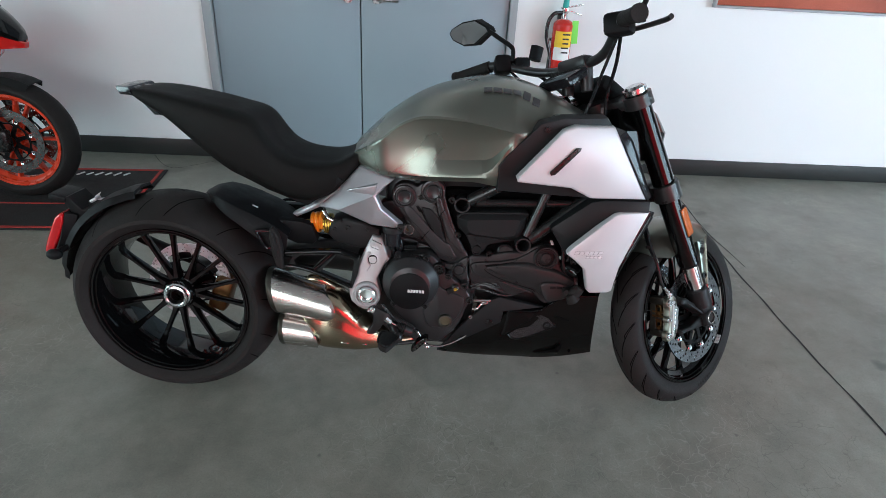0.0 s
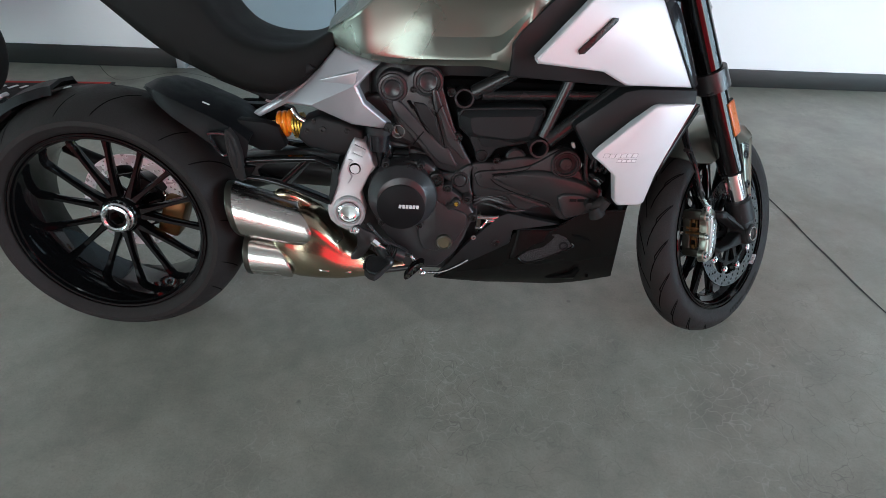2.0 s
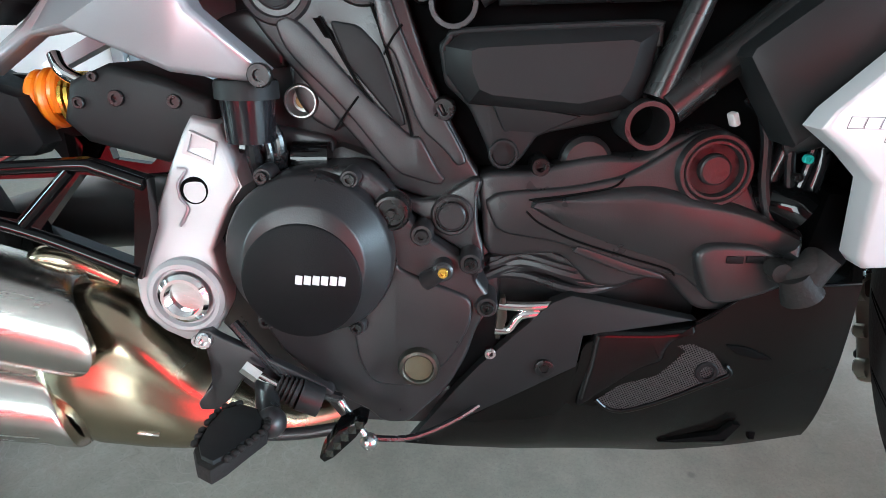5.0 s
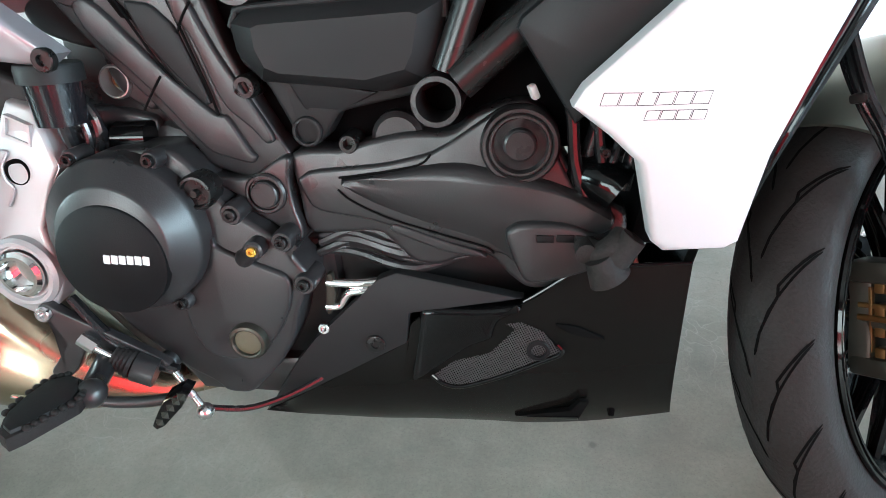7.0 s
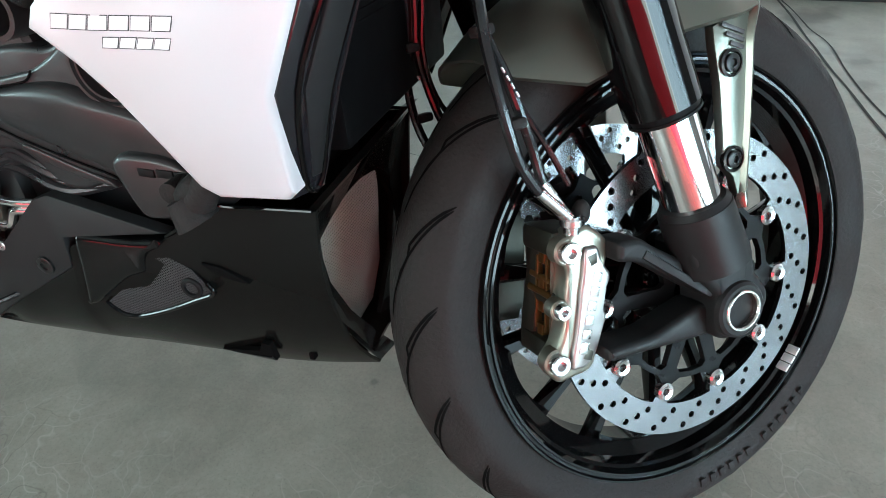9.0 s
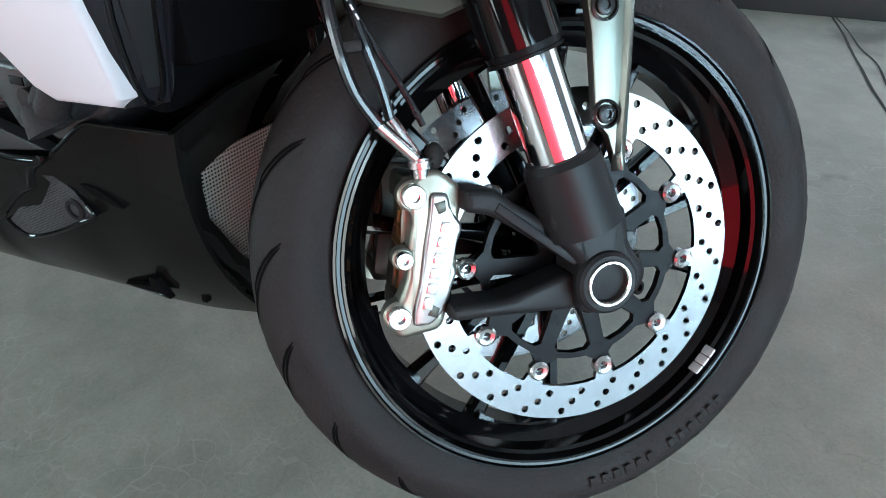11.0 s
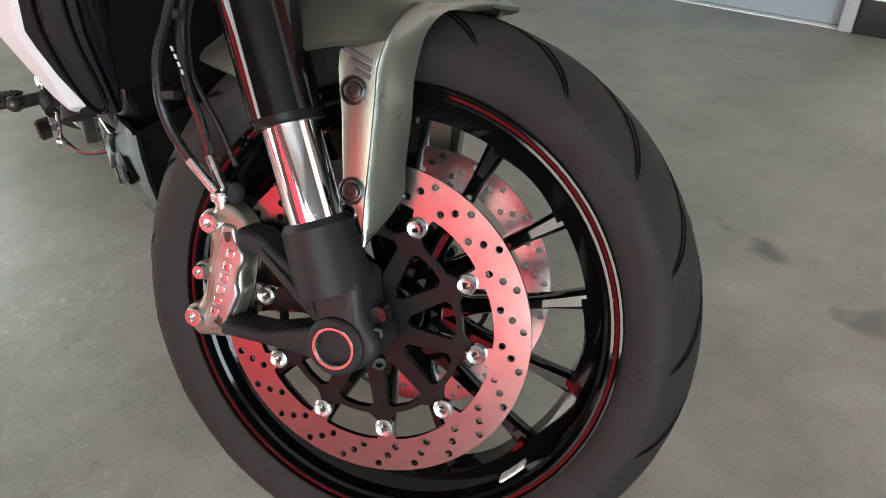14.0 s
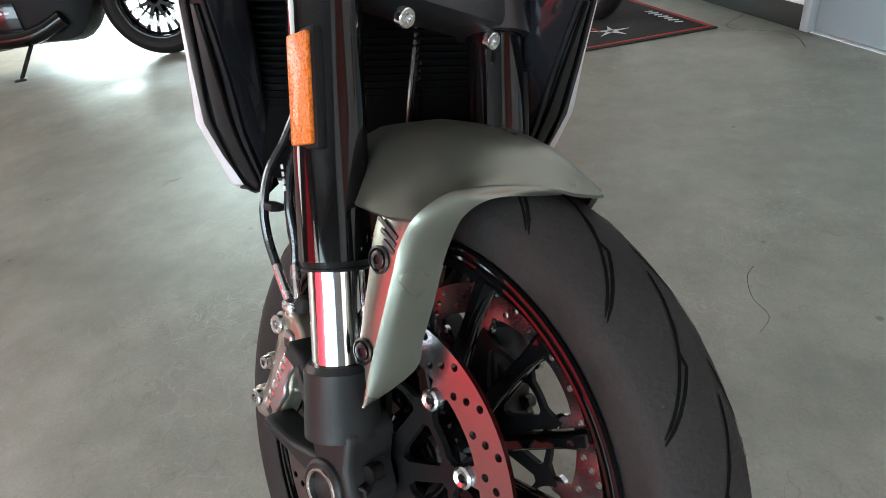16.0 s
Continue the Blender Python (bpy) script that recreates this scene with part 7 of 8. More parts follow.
    ball(b, (0.668, s * 0.068, 0.402), 0.008, (1, 1, 1.4))
    part("bleed_cap", b, RUBBER, calp, "", FM)
    b = bmesh.new()
    tube(b, [(0.622, s * 0.076, 0.4235), (0.603, s * 0.080, 0.446), (0.590, s * 0.083, 0.475), (0.581, s * 0.079, 0.510), (0.578, s * 0.066, 0.545), (0.573, s * 0.055, 0.60), (0.556, s * 0.050, 0.68), (0.52, s * 0.05, 0.78)], 0.0048, 10)
    hose = part("brake_hose", b, HOSE, bike, "black brake hose", FM)
    b = bmesh.new()
    tube(b, [(0.633, s * 0.062, 0.428), (0.623, s * 0.064, 0.455), (0.610, s * 0.068, 0.482), (0.596, s * 0.066, 0.515), (0.584, s * 0.056, 0.547), (0.578, s * 0.045, 0.60), (0.560, s * 0.040, 0.68), (0.53, s * 0.04, 0.76)], 0.0044, 10)
    part("brake_hose", b, HOSE, bike, "black brake hose", FM)
    b = bmesh.new()
    tube(b, [(0.660, s * 0.060, 0.425), (0.640, s * 0.060, 0.455), (0.606, s * 0.062, 0.50), (0.588, s * 0.050, 0.545), (0.583, s * 0.036, 0.60), (0.566, s * 0.032, 0.68)], 0.0028, 8)
    part("sensor_cable", b, HOSE, bike, "", FM)
    for x, y, z in ((0.580, 0.058, 0.547), (0.598, 0.078, 0.478)):
        b = bmesh.new()
        box(b, pose(x, s * y, z, 0, -14, 0), (0.017, 0.016, 0.009), 0.003)
        part("hose_clip", b, RUBBER, hose, "black hose clip", FM)
    for k in range(4):      # the hose's printed line, as small bars
        b = bmesh.new()
        box(b, pose(0.6035 - 0.0042 * k, s * 0.0725, 0.500 + 0.006 * k, 0, -34, 0), (0.0014, 0.002, 0.0045), 0)
        part("hose_bar", b, GREYMARK, hose, "", FM)
    # reflector on the fork
    b = bmesh.new()
    d = at_fork(0.66, s) - at_fork(0.58, s)
    q = Matrix.Translation(at_fork(0.617, s) + Vector((0.008, s * 0.026, 0))) @ Matrix.Rotation(math.atan2(d.x, d.z), 4, "Y")
    box(b, q, (0.036, 0.010, 0.096), 0.003)
    holder = part("reflector", b, PLASTIC, bike, "fork reflector holder", FM)
    b = bmesh.new()
    box(b, q @ pose(0, s * 0.006, 0), (0.028, 0.006, 0.088), 0.002)
    part("reflector_lens", b, AMBER, holder, "amber reflector", FM)

# front mudguard
b = bmesh.new()
rings = []
MG = ((80.0, 0.004, 0.0008, 0.3135, 1.1), (81.0, 0.014, 0.0038, 0.3140, 1.1), (82.0, 0.022, 0.0064, 0.3145, 1.1), (83.0, 0.028, 0.0080, 0.3150, 1.1), (84.3, 0.036, 0.0108, 0.3163, 1.1), (86.0, 0.050, 0.0160, 0.3180, 1.15), (88.0, 0.068, 0.0230, 0.3200, 1.2), (89.3, 0.086, 0.0278, 0.3207, 1.25), (90.5, 0.100, 0.0335, 0.3213, 1.35), (92.0, 0.112, 0.0435, 0.3221, 1.6), (93.2, 0.127, 0.0625, 0.3228, 2.0), (98.0, 0.1300, 0.070, 0.3245, 2.5), (103.0, 0.1290, 0.073, 0.3265, 3.0), (110.0, 0.118, 0.075, 0.3285, 3.2), (120.0, 0.105, 0.080, 0.3290, 3.2), (128.0, 0.097, 0.072, 0.3250, 3.2), (136.0, 0.080, 0.024, 0.3190, 3.0))
for deg, w, drop, R0, bow in MG:
    a = radians(deg)
    half = [(w * u, R0 - drop * u ** bow) for u in (0, 0.2, 0.4, 0.6, 0.75, 0.86, 0.94, 1.0)]
    ins = [(y * 0.965, r - 0.003) for y, r in half[::-1]]
    outl = [(-y, r) for y, r in half[::-1]] + half[1:]
    inl = ins[:-1] + [(-y, r) for y, r in ins[::-1]]
    rings.append([Vector((FC[0] + r * math.cos(a), 0.022 + y, FC[2] + r * math.sin(a))) for y, r in outl + inl])
shell_edge = [(r_[0].x, 0.0 - r_[0].y - 0.0008, r_[0].z + 0.0012) for r_ in rings[3:11]]
loft(b, rings)
fender = part("front_mudguard", b, TANK, bike, "satin grey front mudguard", FR, 50)
for s in (-1, 1):
    FM = FR if s < 0 else FRL
    b = bmesh.new()
    slab(b, [(0.765, s * 0.1035, 0.550), (0.785, s * 0.1045, 0.563), (0.803, s * 0.104, 0.566), (0.800, s * 0.1055, 0.545), (0.803, s * 0.106, 0.520), (0.808, s * 0.106, 0.470), (0.812, s * 0.105, 0.432), (0.8135, s * 0.104, 0.401), (0.801, s * 0.105, 0.427), (0.788, s * 0.106, 0.437), (0.785, s * 0.106, 0.455), (0.776, s * 0.106, 0.502), (0.767, s * 0.105, 0.535)], (0, -s * 0.009, 0), 0.002, 2)
    arm = part("mudguard_stay", b, TANK, fender, "satin grey mudguard stay", FM @ Matrix.Translation((0, -s * 0.004, 0)))
    b = bmesh.new()
    crease = shell_edge + [(0.8025, 0.106, 0.544), (0.8045, 0.106, 0.520), (0.8085, 0.106, 0.470), (0.8105, 0.1055, 0.438), (0.8135, 0.104, 0.400)]
    inner = [(0.856, 0.004, 0.608), (0.850, 0.012, 0.605), (0.844, 0.026, 0.602), (0.839, 0.042, 0.600), (0.835, 0.056, 0.597), (0.831, 0.066, 0.591), (0.827, 0.072, 0.582), (0.8235, 0.074, 0.569), (0.822, 0.074, 0.540), (0.826, 0.074, 0.507), (0.828, 0.074, 0.470), (0.831, 0.075, 0.441), (0.816, 0.102, 0.400)]
    crease, inner = smooth_path([Vector(p) for p in crease], 4), smooth_path([Vector(p) for p in inner], 4)
    rings = []
    for p, q in zip(crease, inner):
        ring = [p, p.lerp(q, 0.12) + Vector((0.0012, 0.0016, 0)), p.lerp(q, 0.4) + Vector((0.002, 0.002, 0)), p.lerp(q, 0.75) + Vector((0.001, 0.001, 0)), q, q - Vector((0.004, 0.003, 0.001)), p - Vector((0.004, 0.006, 0.002))]
        rings.append([(v.x, s * v.y, v.z) for v in ring])
    loft(b, rings)
    part("stay_front", b, TANK, fender, "", FM, 50)
    for x, z in ((0.784, 0.522), (0.796, 0.443)):
        b = bmesh.new()
        lathe(b, [(0.0105, 0.004), (0.0115, -0.0012), (0.0095, -0.002), (0.0085, 0.002)], (x, s * 0.1030, z), 18)
        part("washer", b, DARKBOLT, fender, "", FM)
        bolt("stay_bolt", (x, s * 0.1028, z), (0, s, 0), 0.0075, 0.003, fender, DARKBOLT, "", FM)
    for k in range(3):
        b = bmesh.new()
        box(b, pose(0.783 + 0.003 * k, s * 0.1025, 0.549 - 0.0065 * k, 0, 14, 0), (0.025 - 0.005 * k, 0.0015, 0.0036), 0.0004)
        part("decal_bar", b, DARKMARK, fender, "", FM)

# yokes, bars, lamp, clocks
FMID = FR @ Matrix.Translation((0, 0.022, 0))


def yoke(z, h, mt, nm):
    b = bmesh.new()
    c = FB + FD * ((z - FB.z) / FD.z)
    q = Matrix.Translation((c.x, 0, c.z)) @ Matrix.Rotation(-RAKE, 4, "Y")
    box(b, q, (0.07, 0.20, h), 0.012)
    for s in (-1, 1):
        t = bmesh.new()
        cyl(t, q @ Vector((0, s * (YL + 0.022), -h / 2)), q @ Vector((0, s * (YL + 0.022), h / 2)), 0.041, segs=28)
        merge(b, t)
    return part(nm, b, mt, bike, "black cast yoke", FMID)


yoke(0.965, 0.035, ENGINE, "upper_yoke")
low = yoke(0.712, 0.05, ENGINE, "lower_yoke")
for s in (-1, 1):
    bolt("yoke_bolt", (0.668, s * 0.060, 0.690), (1, 0, 0), 0.009, 0.006, low, BOLT, "", FMID)
b = bmesh.new()
loft(b, spline_secs([(0.46, [(0, 0.96), (0.07, 0.95), (0.10, 0.88), (0.08, 0.80), (0, 0.78)]), (0.56, [(0, 0.965), (0.09, 0.95), (0.12, 0.88), (0.10, 0.80), (0, 0.775)]), (0.63, [(0, 0.95), (0.08, 0.935), (0.105, 0.88), (0.085, 0.81), (0, 0.79)]), (0.645, [(0, 0.935), (0.06, 0.925), (0.085, 0.88), (0.07, 0.825), (0, 0.81)])], 4))
part("headlamp", b, GLOSS, bike, "dark horseshoe headlamp", FMID)
HBM = FMID @ Matrix.Translation((0.2985, 0.038, 0)) @ Matrix.Rotation(radians(-4.85), 4, "Z") @ Matrix.Diagonal((1, 0.88, 1, 1)) @ Matrix.Translation((-0.322, 0, 0))
b = bmesh.new()
tube(b, [(0.265, -0.42, 1.105), (0.33, -0.30, 1.125), (0.40, -0.16, 1.085), (0.425, -0.06, 1.075), (0.425, 0.06, 1.075), (0.40, 0.16, 1.085), (0.33, 0.30, 1.125), (0.265, 0.42, 1.105)], 0.0135, 14)
bars = part("handlebar", b, ENGINE, bike, "wide black handlebar", HBM)
for s in (-1, 1):
    b = bmesh.new()
    cyl(b, (0.322, s * 0.315, 1.124), (0.262, s * 0.425, 1.104), 0.0185)
    cyl(b, (0.262, s * 0.425, 1.104), (0.256, s * 0.437, 1.102), 0.021)
    part("grip", b, RUBBER, bars, "black rubber grip", HBM)
    b = bmesh.new()
    box(b, Matrix.Translation((0.345, s * 0.275, 1.124)) @ Matrix.Rotation(s * radians(-28), 4, "Z"), (0.055, 0.075, 0.055), 0.012)
    box(b, Matrix.Translation((0.39, s * 0.235, 1.125)) @ Matrix.Rotation(s * radians(-20), 4, "Z"), (0.05, 0.06, 0.03), 0.008)
    part("switchgear", b, PLASTIC, bars, "black switch housing", HBM)
    b = bmesh.new()
    tube(b, [(0.40, s * 0.24, 1.12), (0.395, s * 0.32, 1.115), (0.35, s * 0.43, 1.10), (0.34, s * 0.455, 1.10)], 0.0065, 10)
    part("lever", b, ENGINE, bars, "black hand lever", HBM)
    b = bmesh.new()
    cyl(b, (0.43, s * 0.215, 1.135), (0.44, s * 0.21, 1.175), 0.02, 0.021, 20)
    part("clutch_reservoir" if s > 0 else "brake_reservoir", b, PLASTIC, bars, "", HBM)
    b = bmesh.new()
    tube(b, [(0.348, s * 0.240, 1.128), (0.352, s * 0.238, 1.160), (0.350, s * 0.248, 1.178), (0.338, s * 0.280, 1.205), (0.322, s * 0.315, 1.236)], 0.007, 10)
    mir = part("mirror", b, PLASTIC, bars, "black mirror stalk", FMID)
    MIR = [(0.262, 0.452, 1.252), (0.267, 0.440, 1.228), (0.283, 0.402, 1.203), (0.302, 0.366, 1.200), (0.322, 0.314, 1.234), (0.318, 0.318, 1.248), (0.300, 0.355, 1.279), (0.280, 0.402, 1.280), (0.265, 0.442, 1.266)]
    b = bmesh.new()
    slab(b, [(x + 0.004, s * y, z) for x, y, z in MIR], (0.028, 0.004 * s, 0.006), 0.004)
    part("mirror_housing", b, PLASTIC, bars, "angular black mirror", FMID)
    b = bmesh.new()
    mx, my, mz = [sum(p[i] for p in MIR) / len(MIR) for i in range(3)]
    slab(b, [(mx + 0.90 * (x - mx) + 0.0020, s * (my + 0.90 * (y - my)), mz + 0.86 * (z - mz)) for x, y, z in MIR], (0.004, 0, 0), 0)
    part("mirror_glass", b, CHROME, bars, "mirror glass", FMID)
b = bmesh.new()
for s in (-1, 1):
    cyl(b, (0.43, s * 0.045, 1.00), (0.425, s * 0.045, 1.07), 0.018, 0.022)
box(b, pose(0.425, 0, 1.082), (0.048, 0.13, 0.036), 0.012)
part("bar_clamp", b, ENGINE, bars, "black bar clamp", HBM)
b = bmesh.new()
box(b, pose(0.375, 0, 1.035, 0, -28, 0), (0.085, 0.15, 0.032), 0.012)
clock = part("instrument_display", b, SMOKE, bike, "dark instrument display", HBM)
b = bmesh.new()
box(b, pose(0.52, 0, 1.00, 0, 30, 0), (0.12, 0.16, 0.05), 0.015)
part("lamp_cowl", b, PLASTIC, bike, "", HBM)
for s in (-1, 1):
    b = bmesh.new()
    tube(b, [(0.40, s * 0.22, 1.11), (0.44, s * 0.16, 1.06), (0.47, s * 0.09, 0.99), (0.46, s * 0.08, 0.90)], 0.0055, 8)
    tube(b, [(0.36, s * 0.25, 1.10), (0.38, s * 0.17, 1.03), (0.40, s * 0.10, 0.97), (0.38, s * 0.06, 0.90)], 0.0045, 8)
    part("control_cable", b, HOSE, bars, "", HBM)
b = bmesh.new()
cyl(b, FB + FD * ((0.73 - FB.z) / FD.z) - Vector((0.04, 0, 0)), FB + FD * ((0.97 - FB.z) / FD.z) - Vector((0.04, 0, 0)), 0.032, segs=24)
part("steering_head", b, ENGINE, bike, "", FMID)

# ---- the wall's fittings ----
ext = thing("fire_extinguisher", "red fire extinguisher with black hose hung on the white wall", "extinguisher", WN @ pose(0.548, -0.085, 0))
b = bmesh.new()
tube(b, [(0, 0, 0.655), (0, 0, 0.66), (0, 0, 0.70), (0, 0, 0.86), (0, 0, 0.885)], 0.056, 24, 3)
ball(b, (0, 0, 0.885), 0.056, (1, 1, 0.62), 24, 12)
part("cylinder", b, EXTRED, ext, "glossy red cylinder")
for z0, z1, mt, nm in ((0.705, 0.775, PAPER, "white instruction label"), (0.775, 0.86, YELLOW, "yellow instruction label")):
    b = bmesh.new()
    rings = [[(0.0572 * math.sin(a), -0.0572 * math.cos(a), z) for a in [(-0.9 + 1.8 * k / 12) for k in range(13)]] for z in (z0, z1)]
    loft(b, rings, False, False)
    part("label_plate", b, mt, ext, nm)
for k in range(5):
    b = bmesh.new()
    box(b, pose(0.012, -0.0575, 0.845 - 0.024 * k), (0.04 - 0.004 * (k % 3), 0.003, 0.008), 0)
    part("label_line", b, DARKMARK, ext)
b = bmesh.new()
cyl(b, (0, 0, 0.91), (0, 0, 0.955), 0.017)
box(b, pose(0, -0.005, 0.965), (0.03, 0.035, 0.03), 0.004)
part("valve", b, BOLT, ext, "metal valve head")
b = bmesh.new()
box(b, pose(0.035, 0, 0.985, 0, -12, 0), (0.12, 0.018, 0.008), 0.003)
box(b, pose(0.04, 0, 0.958, 0, 16, 0), (0.11, 0.016, 0.007), 0.003)
part("handle", b, BOLT, ext, "steel squeeze handle")
b = bmesh.new()
cyl(b, (0, 0, 0.98), (0, 0, 1.03), 0.018, 0.014)
part("cap", b, TEAL, ext, "teal cap")
b = bmesh.new()
cyl(b, (0.02, -0.03, 0.945), (0.02, -0.045, 0.945), 0.014)
part("gauge", b, PAPER, ext, "round pressure gauge")
b = bmesh.new()
tube(b, [(-0.012, 0, 0.95), (-0.06, -0.01, 0.945), (-0.088, -0.012, 0.90), (-0.088, -0.012, 0.82), (-0.062, -0.015, 0.74), (-0.058, -0.02, 0.70)], 0.010)
cyl(b, (-0.058, -0.02, 0.70), (-0.056, -0.022, 0.64), 0.013, 0.016)
part("hose", b, HOSE, ext, "black rubber hose")
b = bmesh.new()
box(b, pose(0.062, -0.03, 0.855, 0, -4, 0), (0.034, 0.002, 0.12), 0)
part("tag", b, GREENTAG, ext, "green inspection tag")
b = bmesh.new()
box(b, pose(0, 0.07, 0.84), (0.05, 0.026, 0.2), 0.003)
box(b, pose(0, 0.045, 0.80), (0.12, 0.03, 0.012), 0.003)
part("bracket", b, DARKBOLT, ext)

pic = thing("wall_picture", "large framed red and orange picture on the white wall", "picture", WN @ pose(0, -0.004, 0))
b = bmesh.new()
box(b, pose(2.25, -0.015, 1.72), (1.70, 0.026, 1.39), 0.004)
part("canvas", b, mat("picture_print", (0.40, 0.10, 0.06), 0.35, 0, 0.7, 2.2, 0.02, 300), pic, "blurred red and brown print")
b = bmesh.new()
for x in (1.392, 3.108):
    box(b, pose(x, -0.018, 1.72), (0.016, 0.034, 1.42), 0.003)
for z in (1.017, 2.423):
    box(b, pose(2.25, -0.018, z), (1.70, 0.034, 0.014), 0.003)
part("picture_frame", b, FRAMEP, pic, "thin grey frame")

# ---- the mat under the red bike ----
rug = thing("display_mat", "black carpet mat with a red border under the red bike", "mat")
MM = pose(-2.90, 1.11, 0, 0, 0, 7.5)
b = bmesh.new()
box(b, MM @ pose(0, 0, 0.004), (2.6, 0.76, 0.008), 0.003)
part("carpet", b, MATBLACK, rug)
for x, y, sx, sy in ((0, 0.360, 2.56, 0.016), (0, -0.360, 2.56, 0.016), (1.27, 0, 0.016, 0.704), (-1.27, 0, 0.016, 0.704), (-0.1, -0.10, 2.3, 0.010)):
    b = bmesh.new()
    box(b, MM @ pose(x, y, 0.0095), (sx, sy, 0.003), 0)
    part("border", b, MATRED, rug, "thin red border")
for i in range(7):
    b = bmesh.new()
    box(b, MM @ pose(0.80 + 0.05 * i, 0.295, 0.0095, 0, 0, 58), (0.050 if i % 2 else 0.04, 0.012, 0.003), 0)
    part("printed_mark", b, GREYMARK, rug, "grey printed mark")
for k in range(5):
    b = bmesh.new()
    a = radians(20 + 72 * k)
    slab(b, [MM @ Vector((1.06 + 0.10 * math.cos(a), -0.05 + 0.10 * math.sin(a), 0.011)), MM @ Vector((1.06 + 0.022 * math.cos(a + 0.7), -0.05 + 0.022 * math.sin(a + 0.7), 0.011)), MM @ Vector((1.06 + 0.022 * math.cos(a - 0.7), -0.05 + 0.022 * math.sin(a - 0.7), 0.011))], (0, 0, -0.002), 0)
    part("printed_star", b, GREYMARK, rug, "grey star print")

# ---- the red sports bike on the mat ----
RB = pose(-2.925, 1.16, 0, 0, 0, 5) @ pose(0, 0, 0, -4)
red = thing("sports_motorcycle", "red and black sports motorcycle parked on the black mat", "motorcycle", RB)
fc = (0.74, 0.0, 0.30)
cast_wheel(red, "front_wheel", fc, 0.30, 0.06, 0.062, 0.232, 0.05, None, 6, 0.045, "black front tyre", 0.2, ORANGERIM, 0)
cast_wheel(red, "rear_wheel", (-0.70, 0.0, 0.32), 0.32, 0.095, 0.1, 0.238, 0.08, None, 6, 0.05, "black rear tyre", 0.2, ORANGERIM, 0)
for s in (-1, 1):
    brake_disc(red, "brake_disc", (fc[0], s * 0.062, fc[2]), 0.16, s, None, 8)
    b = bmesh.new()
    cyl(b, (0.72, s * 0.1, 0.36), (0.62, s * 0.1, 0.56), 0.021)
    cyl(b, (0.62, s * 0.1, 0.56), (0.50, s * 0.1, 0.80), 0.027)
    box(b, pose(0.735, s * 0.1, 0.315), (0.06, 0.05, 0.11), 0.012)
    part("fork_leg", b, DARKBOLT, red)
    b = bmesh.new()
    box(b, pose(0.63, s * 0.085, 0.33, 0, 12, 0), (0.05, 0.06, 0.12), 0.012)
    part("brake_caliper", b, CALIPER, red)
    b = bmesh.new()
    slab(b, [(0.78, s * 0.04, 0.80), (0.72, s * 0.20, 0.82), (0.55, s * 0.24, 0.72), (0.15, s * 0.24, 0.58), (0.05, s * 0.22, 0.32), (0.28, s * 0.20, 0.28), (0.46, s * 0.22, 0.52), (0.70, s * 0.13, 0.70)], (0, -s * 0.02, 0), 0.006)
    part("side_fairing", b, REDPAINT, red, "glossy red side fairing")
    b = bmesh.new()
    slab(b, [(0.86, s * 0.03, 0.80), (0.83, s * 0.10, 0.82), (0.70, s * 0.15, 0.92), (0.66, s * 0.14, 0.86), (0.80, s * 0.07, 0.77)], (0, -s * 0.02, 0), 0.006)
    part("headlight", b, SMOKE, red, "dark headlight lens")
b = bmesh.new()
loft(b, spline_secs([(0.46, [(0, 1.10), (0.12, 1.05), (0.16, 0.95), (0.14, 0.84), (0, 0.80)]), (0.66, [(0, 1.02), (0.10, 0.98), (0.15, 0.90), (0.13, 0.80), (0, 0.77)]), (0.82, [(0, 0.90), (0.06, 0.88), (0.10, 0.84), (0.08, 0.77), (0, 0.74)]), (0.88, [(0, 0.82), (0.02, 0.81), (0.04, 0.79), (0.03, 0.76), (0, 0.745)])], 4))
part("nose_fairing", b, GLOSS, red, "gloss black nose fairing")
for s in (-1, 1):
    b = bmesh.new()
    slab(b, [(0.895, s * 0.020, 0.770), (0.84, s * 0.090, 0.800), (0.70, s * 0.155, 0.835), (0.52, s * 0.170, 0.850), (0.52, s * 0.165, 0.80), (0.68, s * 0.150, 0.775), (0.82, s * 0.085, 0.745), (0.89, s * 0.020, 0.745)], (0, -s * 0.02, 0), 0.005)
    part("nose_stripe", b, REDPAINT, red, "glossy red lower nose stripe")
    b = bmesh.new()
    slab(b, [(0.70, s * 0.135, 0.975), (0.60, s * 0.150, 1.03), (0.50, s * 0.155, 1.055), (0.60, s * 0.153, 1.01), (0.72, s * 0.138, 0.955)], (0, -s * 0.015, 0), 0.002)
    part("nose_decal", b, PAPER, red, "white nose stripe")
b = bmesh.new()
loft(b, spline_secs([(0.36, [(0, 1.18), (0.09, 1.14), (0.14, 1.04), (0.14, 1.02), (0, 1.02)]), (0.58, [(0, 1.11), (0.09, 1.07), (0.14, 0.99), (0.14, 0.97), (0, 0.97)]), (0.76, [(0, 0.98), (0.05, 0.96), (0.09, 0.92), (0.08, 0.90), (0, 0.90)])], 4))
part("windscreen", b, SMOKE, red, "smoked windscreen")
b = bmesh.new()
rings = []
for k in range(15):
    a = radians(62 + 78 * k / 14)
    rings.append([(fc[0] + r * math.cos(a), y, fc[2] + r * math.sin(a)) for y, r in ((-0.075, 0.285), (-0.06, 0.318), (0, 0.326), (0.06, 0.318), (0.075, 0.285), (0.06, 0.31), (0, 0.318), (-0.06, 0.31))])
loft(b, rings)
part("front_fender", b, PLASTIC, red, "black front mudguard")
b = bmesh.new()
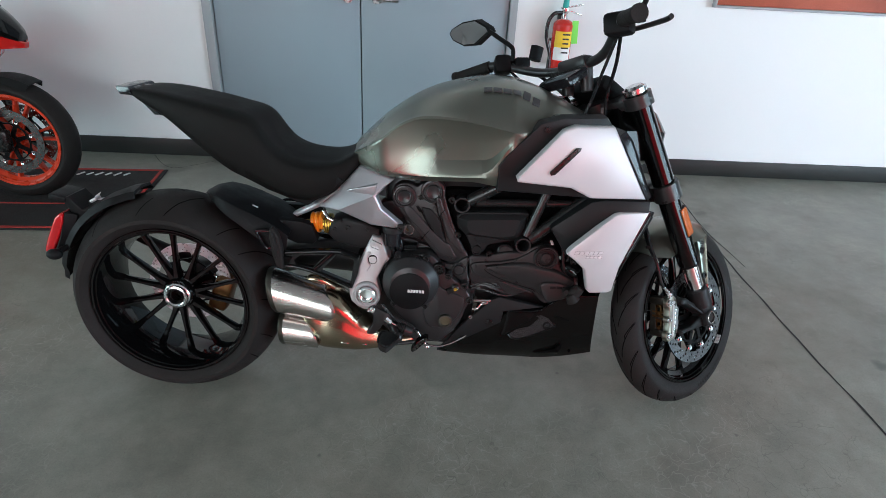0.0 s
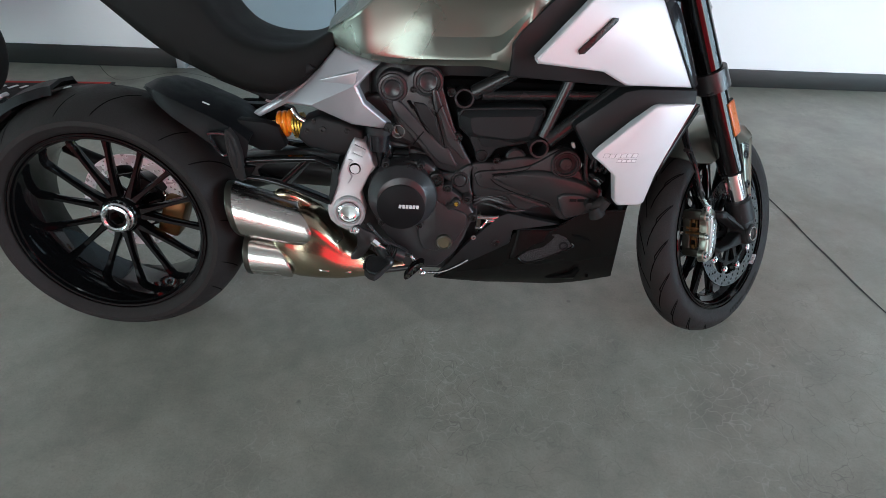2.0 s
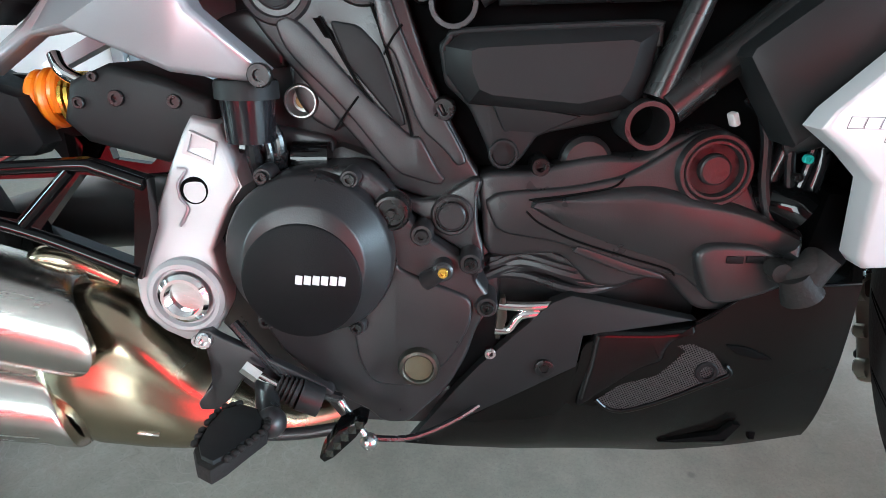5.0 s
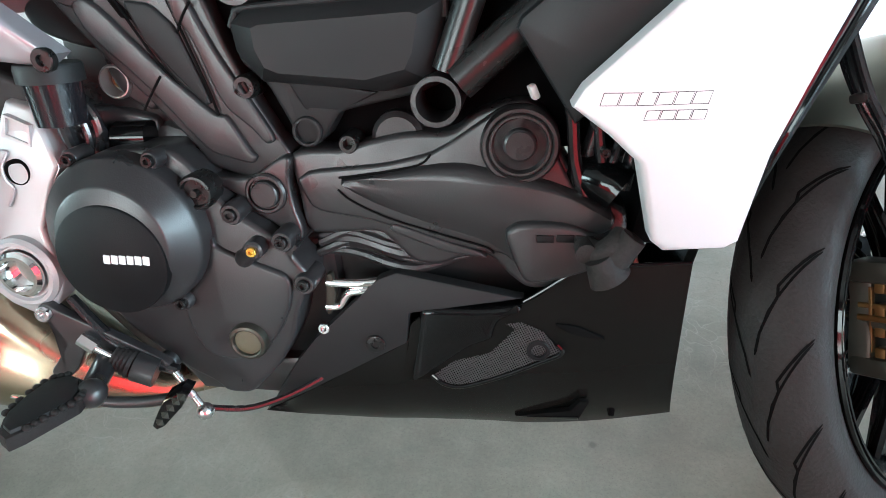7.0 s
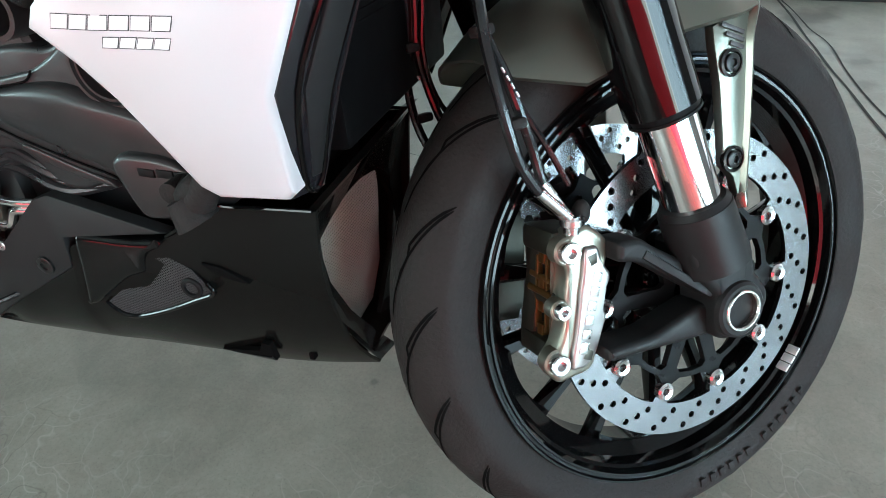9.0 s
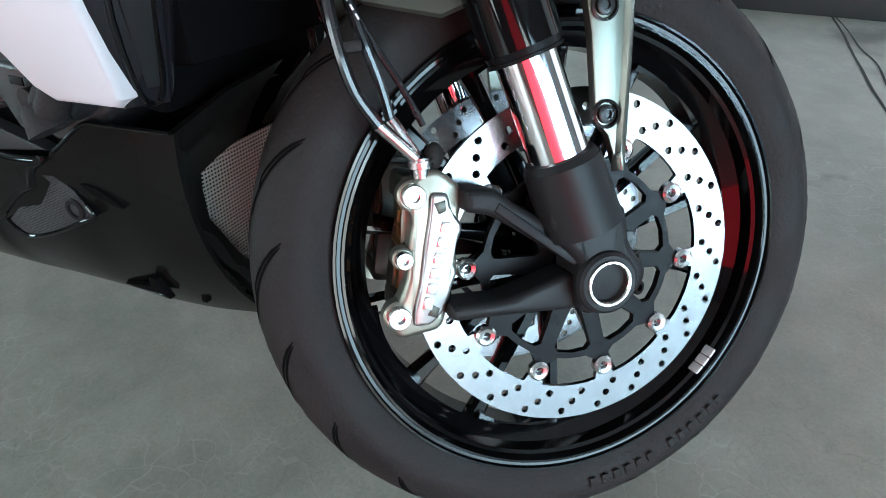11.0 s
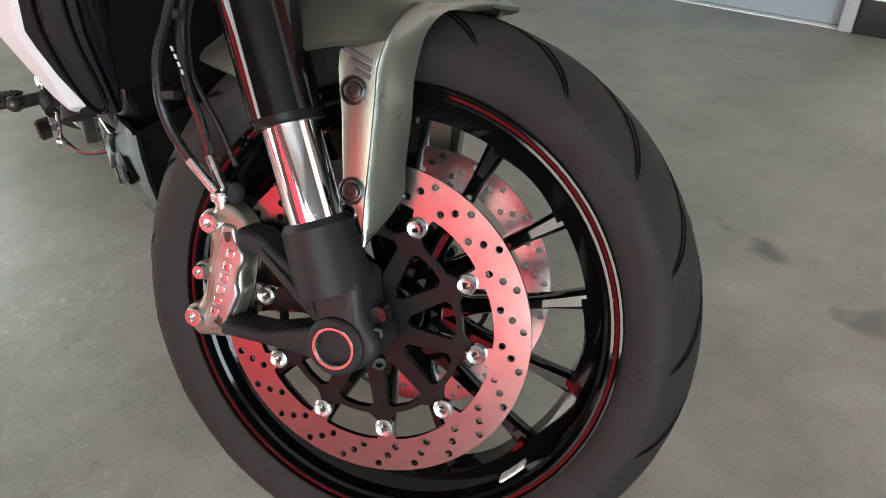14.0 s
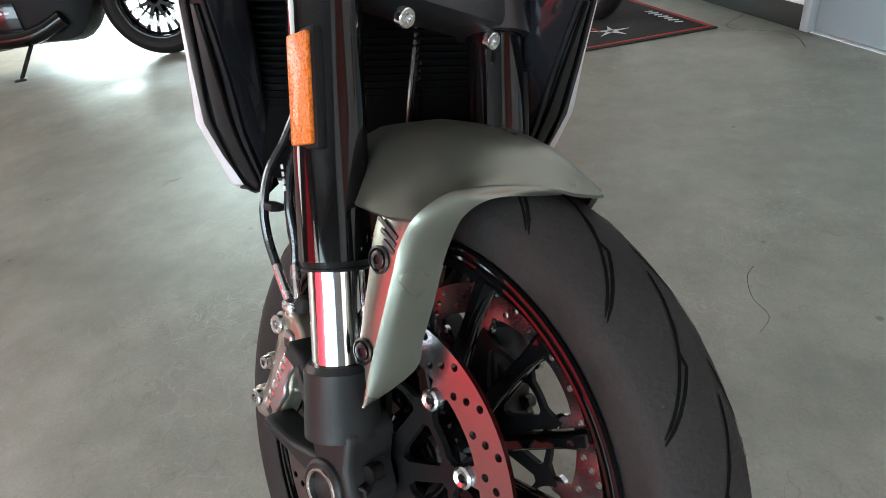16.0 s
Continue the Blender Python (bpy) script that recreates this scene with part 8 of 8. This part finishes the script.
loft(b, spline_secs([(-0.85, [(0, 1.0), (0.05, 0.98), (0.08, 0.94), (0.05, 0.9), (0, 0.9)]), (-0.45, [(0, 0.86), (0.10, 0.84), (0.14, 0.78), (0.1, 0.66), (0, 0.62)]), (-0.05, [(0, 0.90), (0.13, 0.86), (0.18, 0.76), (0.14, 0.5), (0, 0.4)]), (0.25, [(0, 0.98), (0.13, 0.92), (0.17, 0.84), (0.14, 0.5), (0, 0.36)]), (0.48, [(0, 0.94), (0.1, 0.9), (0.12, 0.84), (0.1, 0.6), (0, 0.55)])], 4))
part("body", b, REDPAINT, red, "red tank and tail")

# ---- the black cruiser by the sunlit window ----
CB = pose(-2.78, -1.98, 0, 0, 0, 92) @ pose(0, 0, 0, -3)
cru = thing("cruiser_motorcycle", "black cruiser motorcycle on its side stand in sunlight", "motorcycle", CB)
for nm, x, R in (("front_wheel", 0.73, 0.32), ("rear_wheel", -0.86, 0.32)):
    cast_wheel(cru, nm, (x, 0.0, R), R, 0.07, 0.075, 0.225, 0.055, None, 9, 0.05, "black tyre", 0.1, None, 0)
    brake_disc(cru, "brake_disc", (x, -0.07, R), 0.15, -1, None, 8)
b = bmesh.new()
loft(b, spline_secs([(-0.95, [(0, 0.70), (0.09, 0.66), (0.13, 0.55), (0.11, 0.45), (0, 0.45)]), (-0.5, [(0, 0.72), (0.14, 0.68), (0.17, 0.5), (0.15, 0.20), (0, 0.17)]), (0.0, [(0, 0.86), (0.15, 0.80), (0.20, 0.55), (0.17, 0.19), (0, 0.16)]), (0.30, [(0, 0.95), (0.13, 0.88), (0.17, 0.6), (0.14, 0.20), (0, 0.17)]), (0.44, [(0, 0.95), (0.08, 0.9), (0.10, 0.7), (0.08, 0.45), (0, 0.4)])], 4))
part("body", b, PLASTIC, cru, "black body and engine")
for s in (-1, 1):
    b = bmesh.new()
    cyl(b, (0.73, s * 0.11, 0.32), (0.46, s * 0.11, 0.92), 0.026)
    part("fork_leg", b, GLOSS, cru)
    b = bmesh.new()
    tube(b, [(0.25, s * 0.2, 0.30), (0.0, s * 0.22, 0.22), (-0.5, s * 0.23, 0.26), (-1.0, s * 0.24, 0.30)], 0.045, 16)
    part("exhaust_pipe", b, GLOSS, cru)
b = bmesh.new()
cyl(b, (0.04, -0.17, 0.22), (-0.02, -0.36, 0.03), 0.011)
box(b, pose(-0.025, -0.37, 0.022, 0, 0, 20), (0.06, 0.045, 0.012), 0.004)
part("side_stand", b, DARKBOLT, cru, "black side stand")
b = bmesh.new()
box(b, pose(-0.10, -0.19, 0.33), (0.22, 0.006, 0.16), 0.02)
part("engine_cover", b, SMOKE, cru, "round engine cover")
for k in range(4):
    b = bmesh.new()
    box(b, pose(-0.16 + 0.04 * k, -0.194, 0.36), (0.03, 0.002, 0.012), 0)
    part("cover_mark", b, GREYMARK, cru)
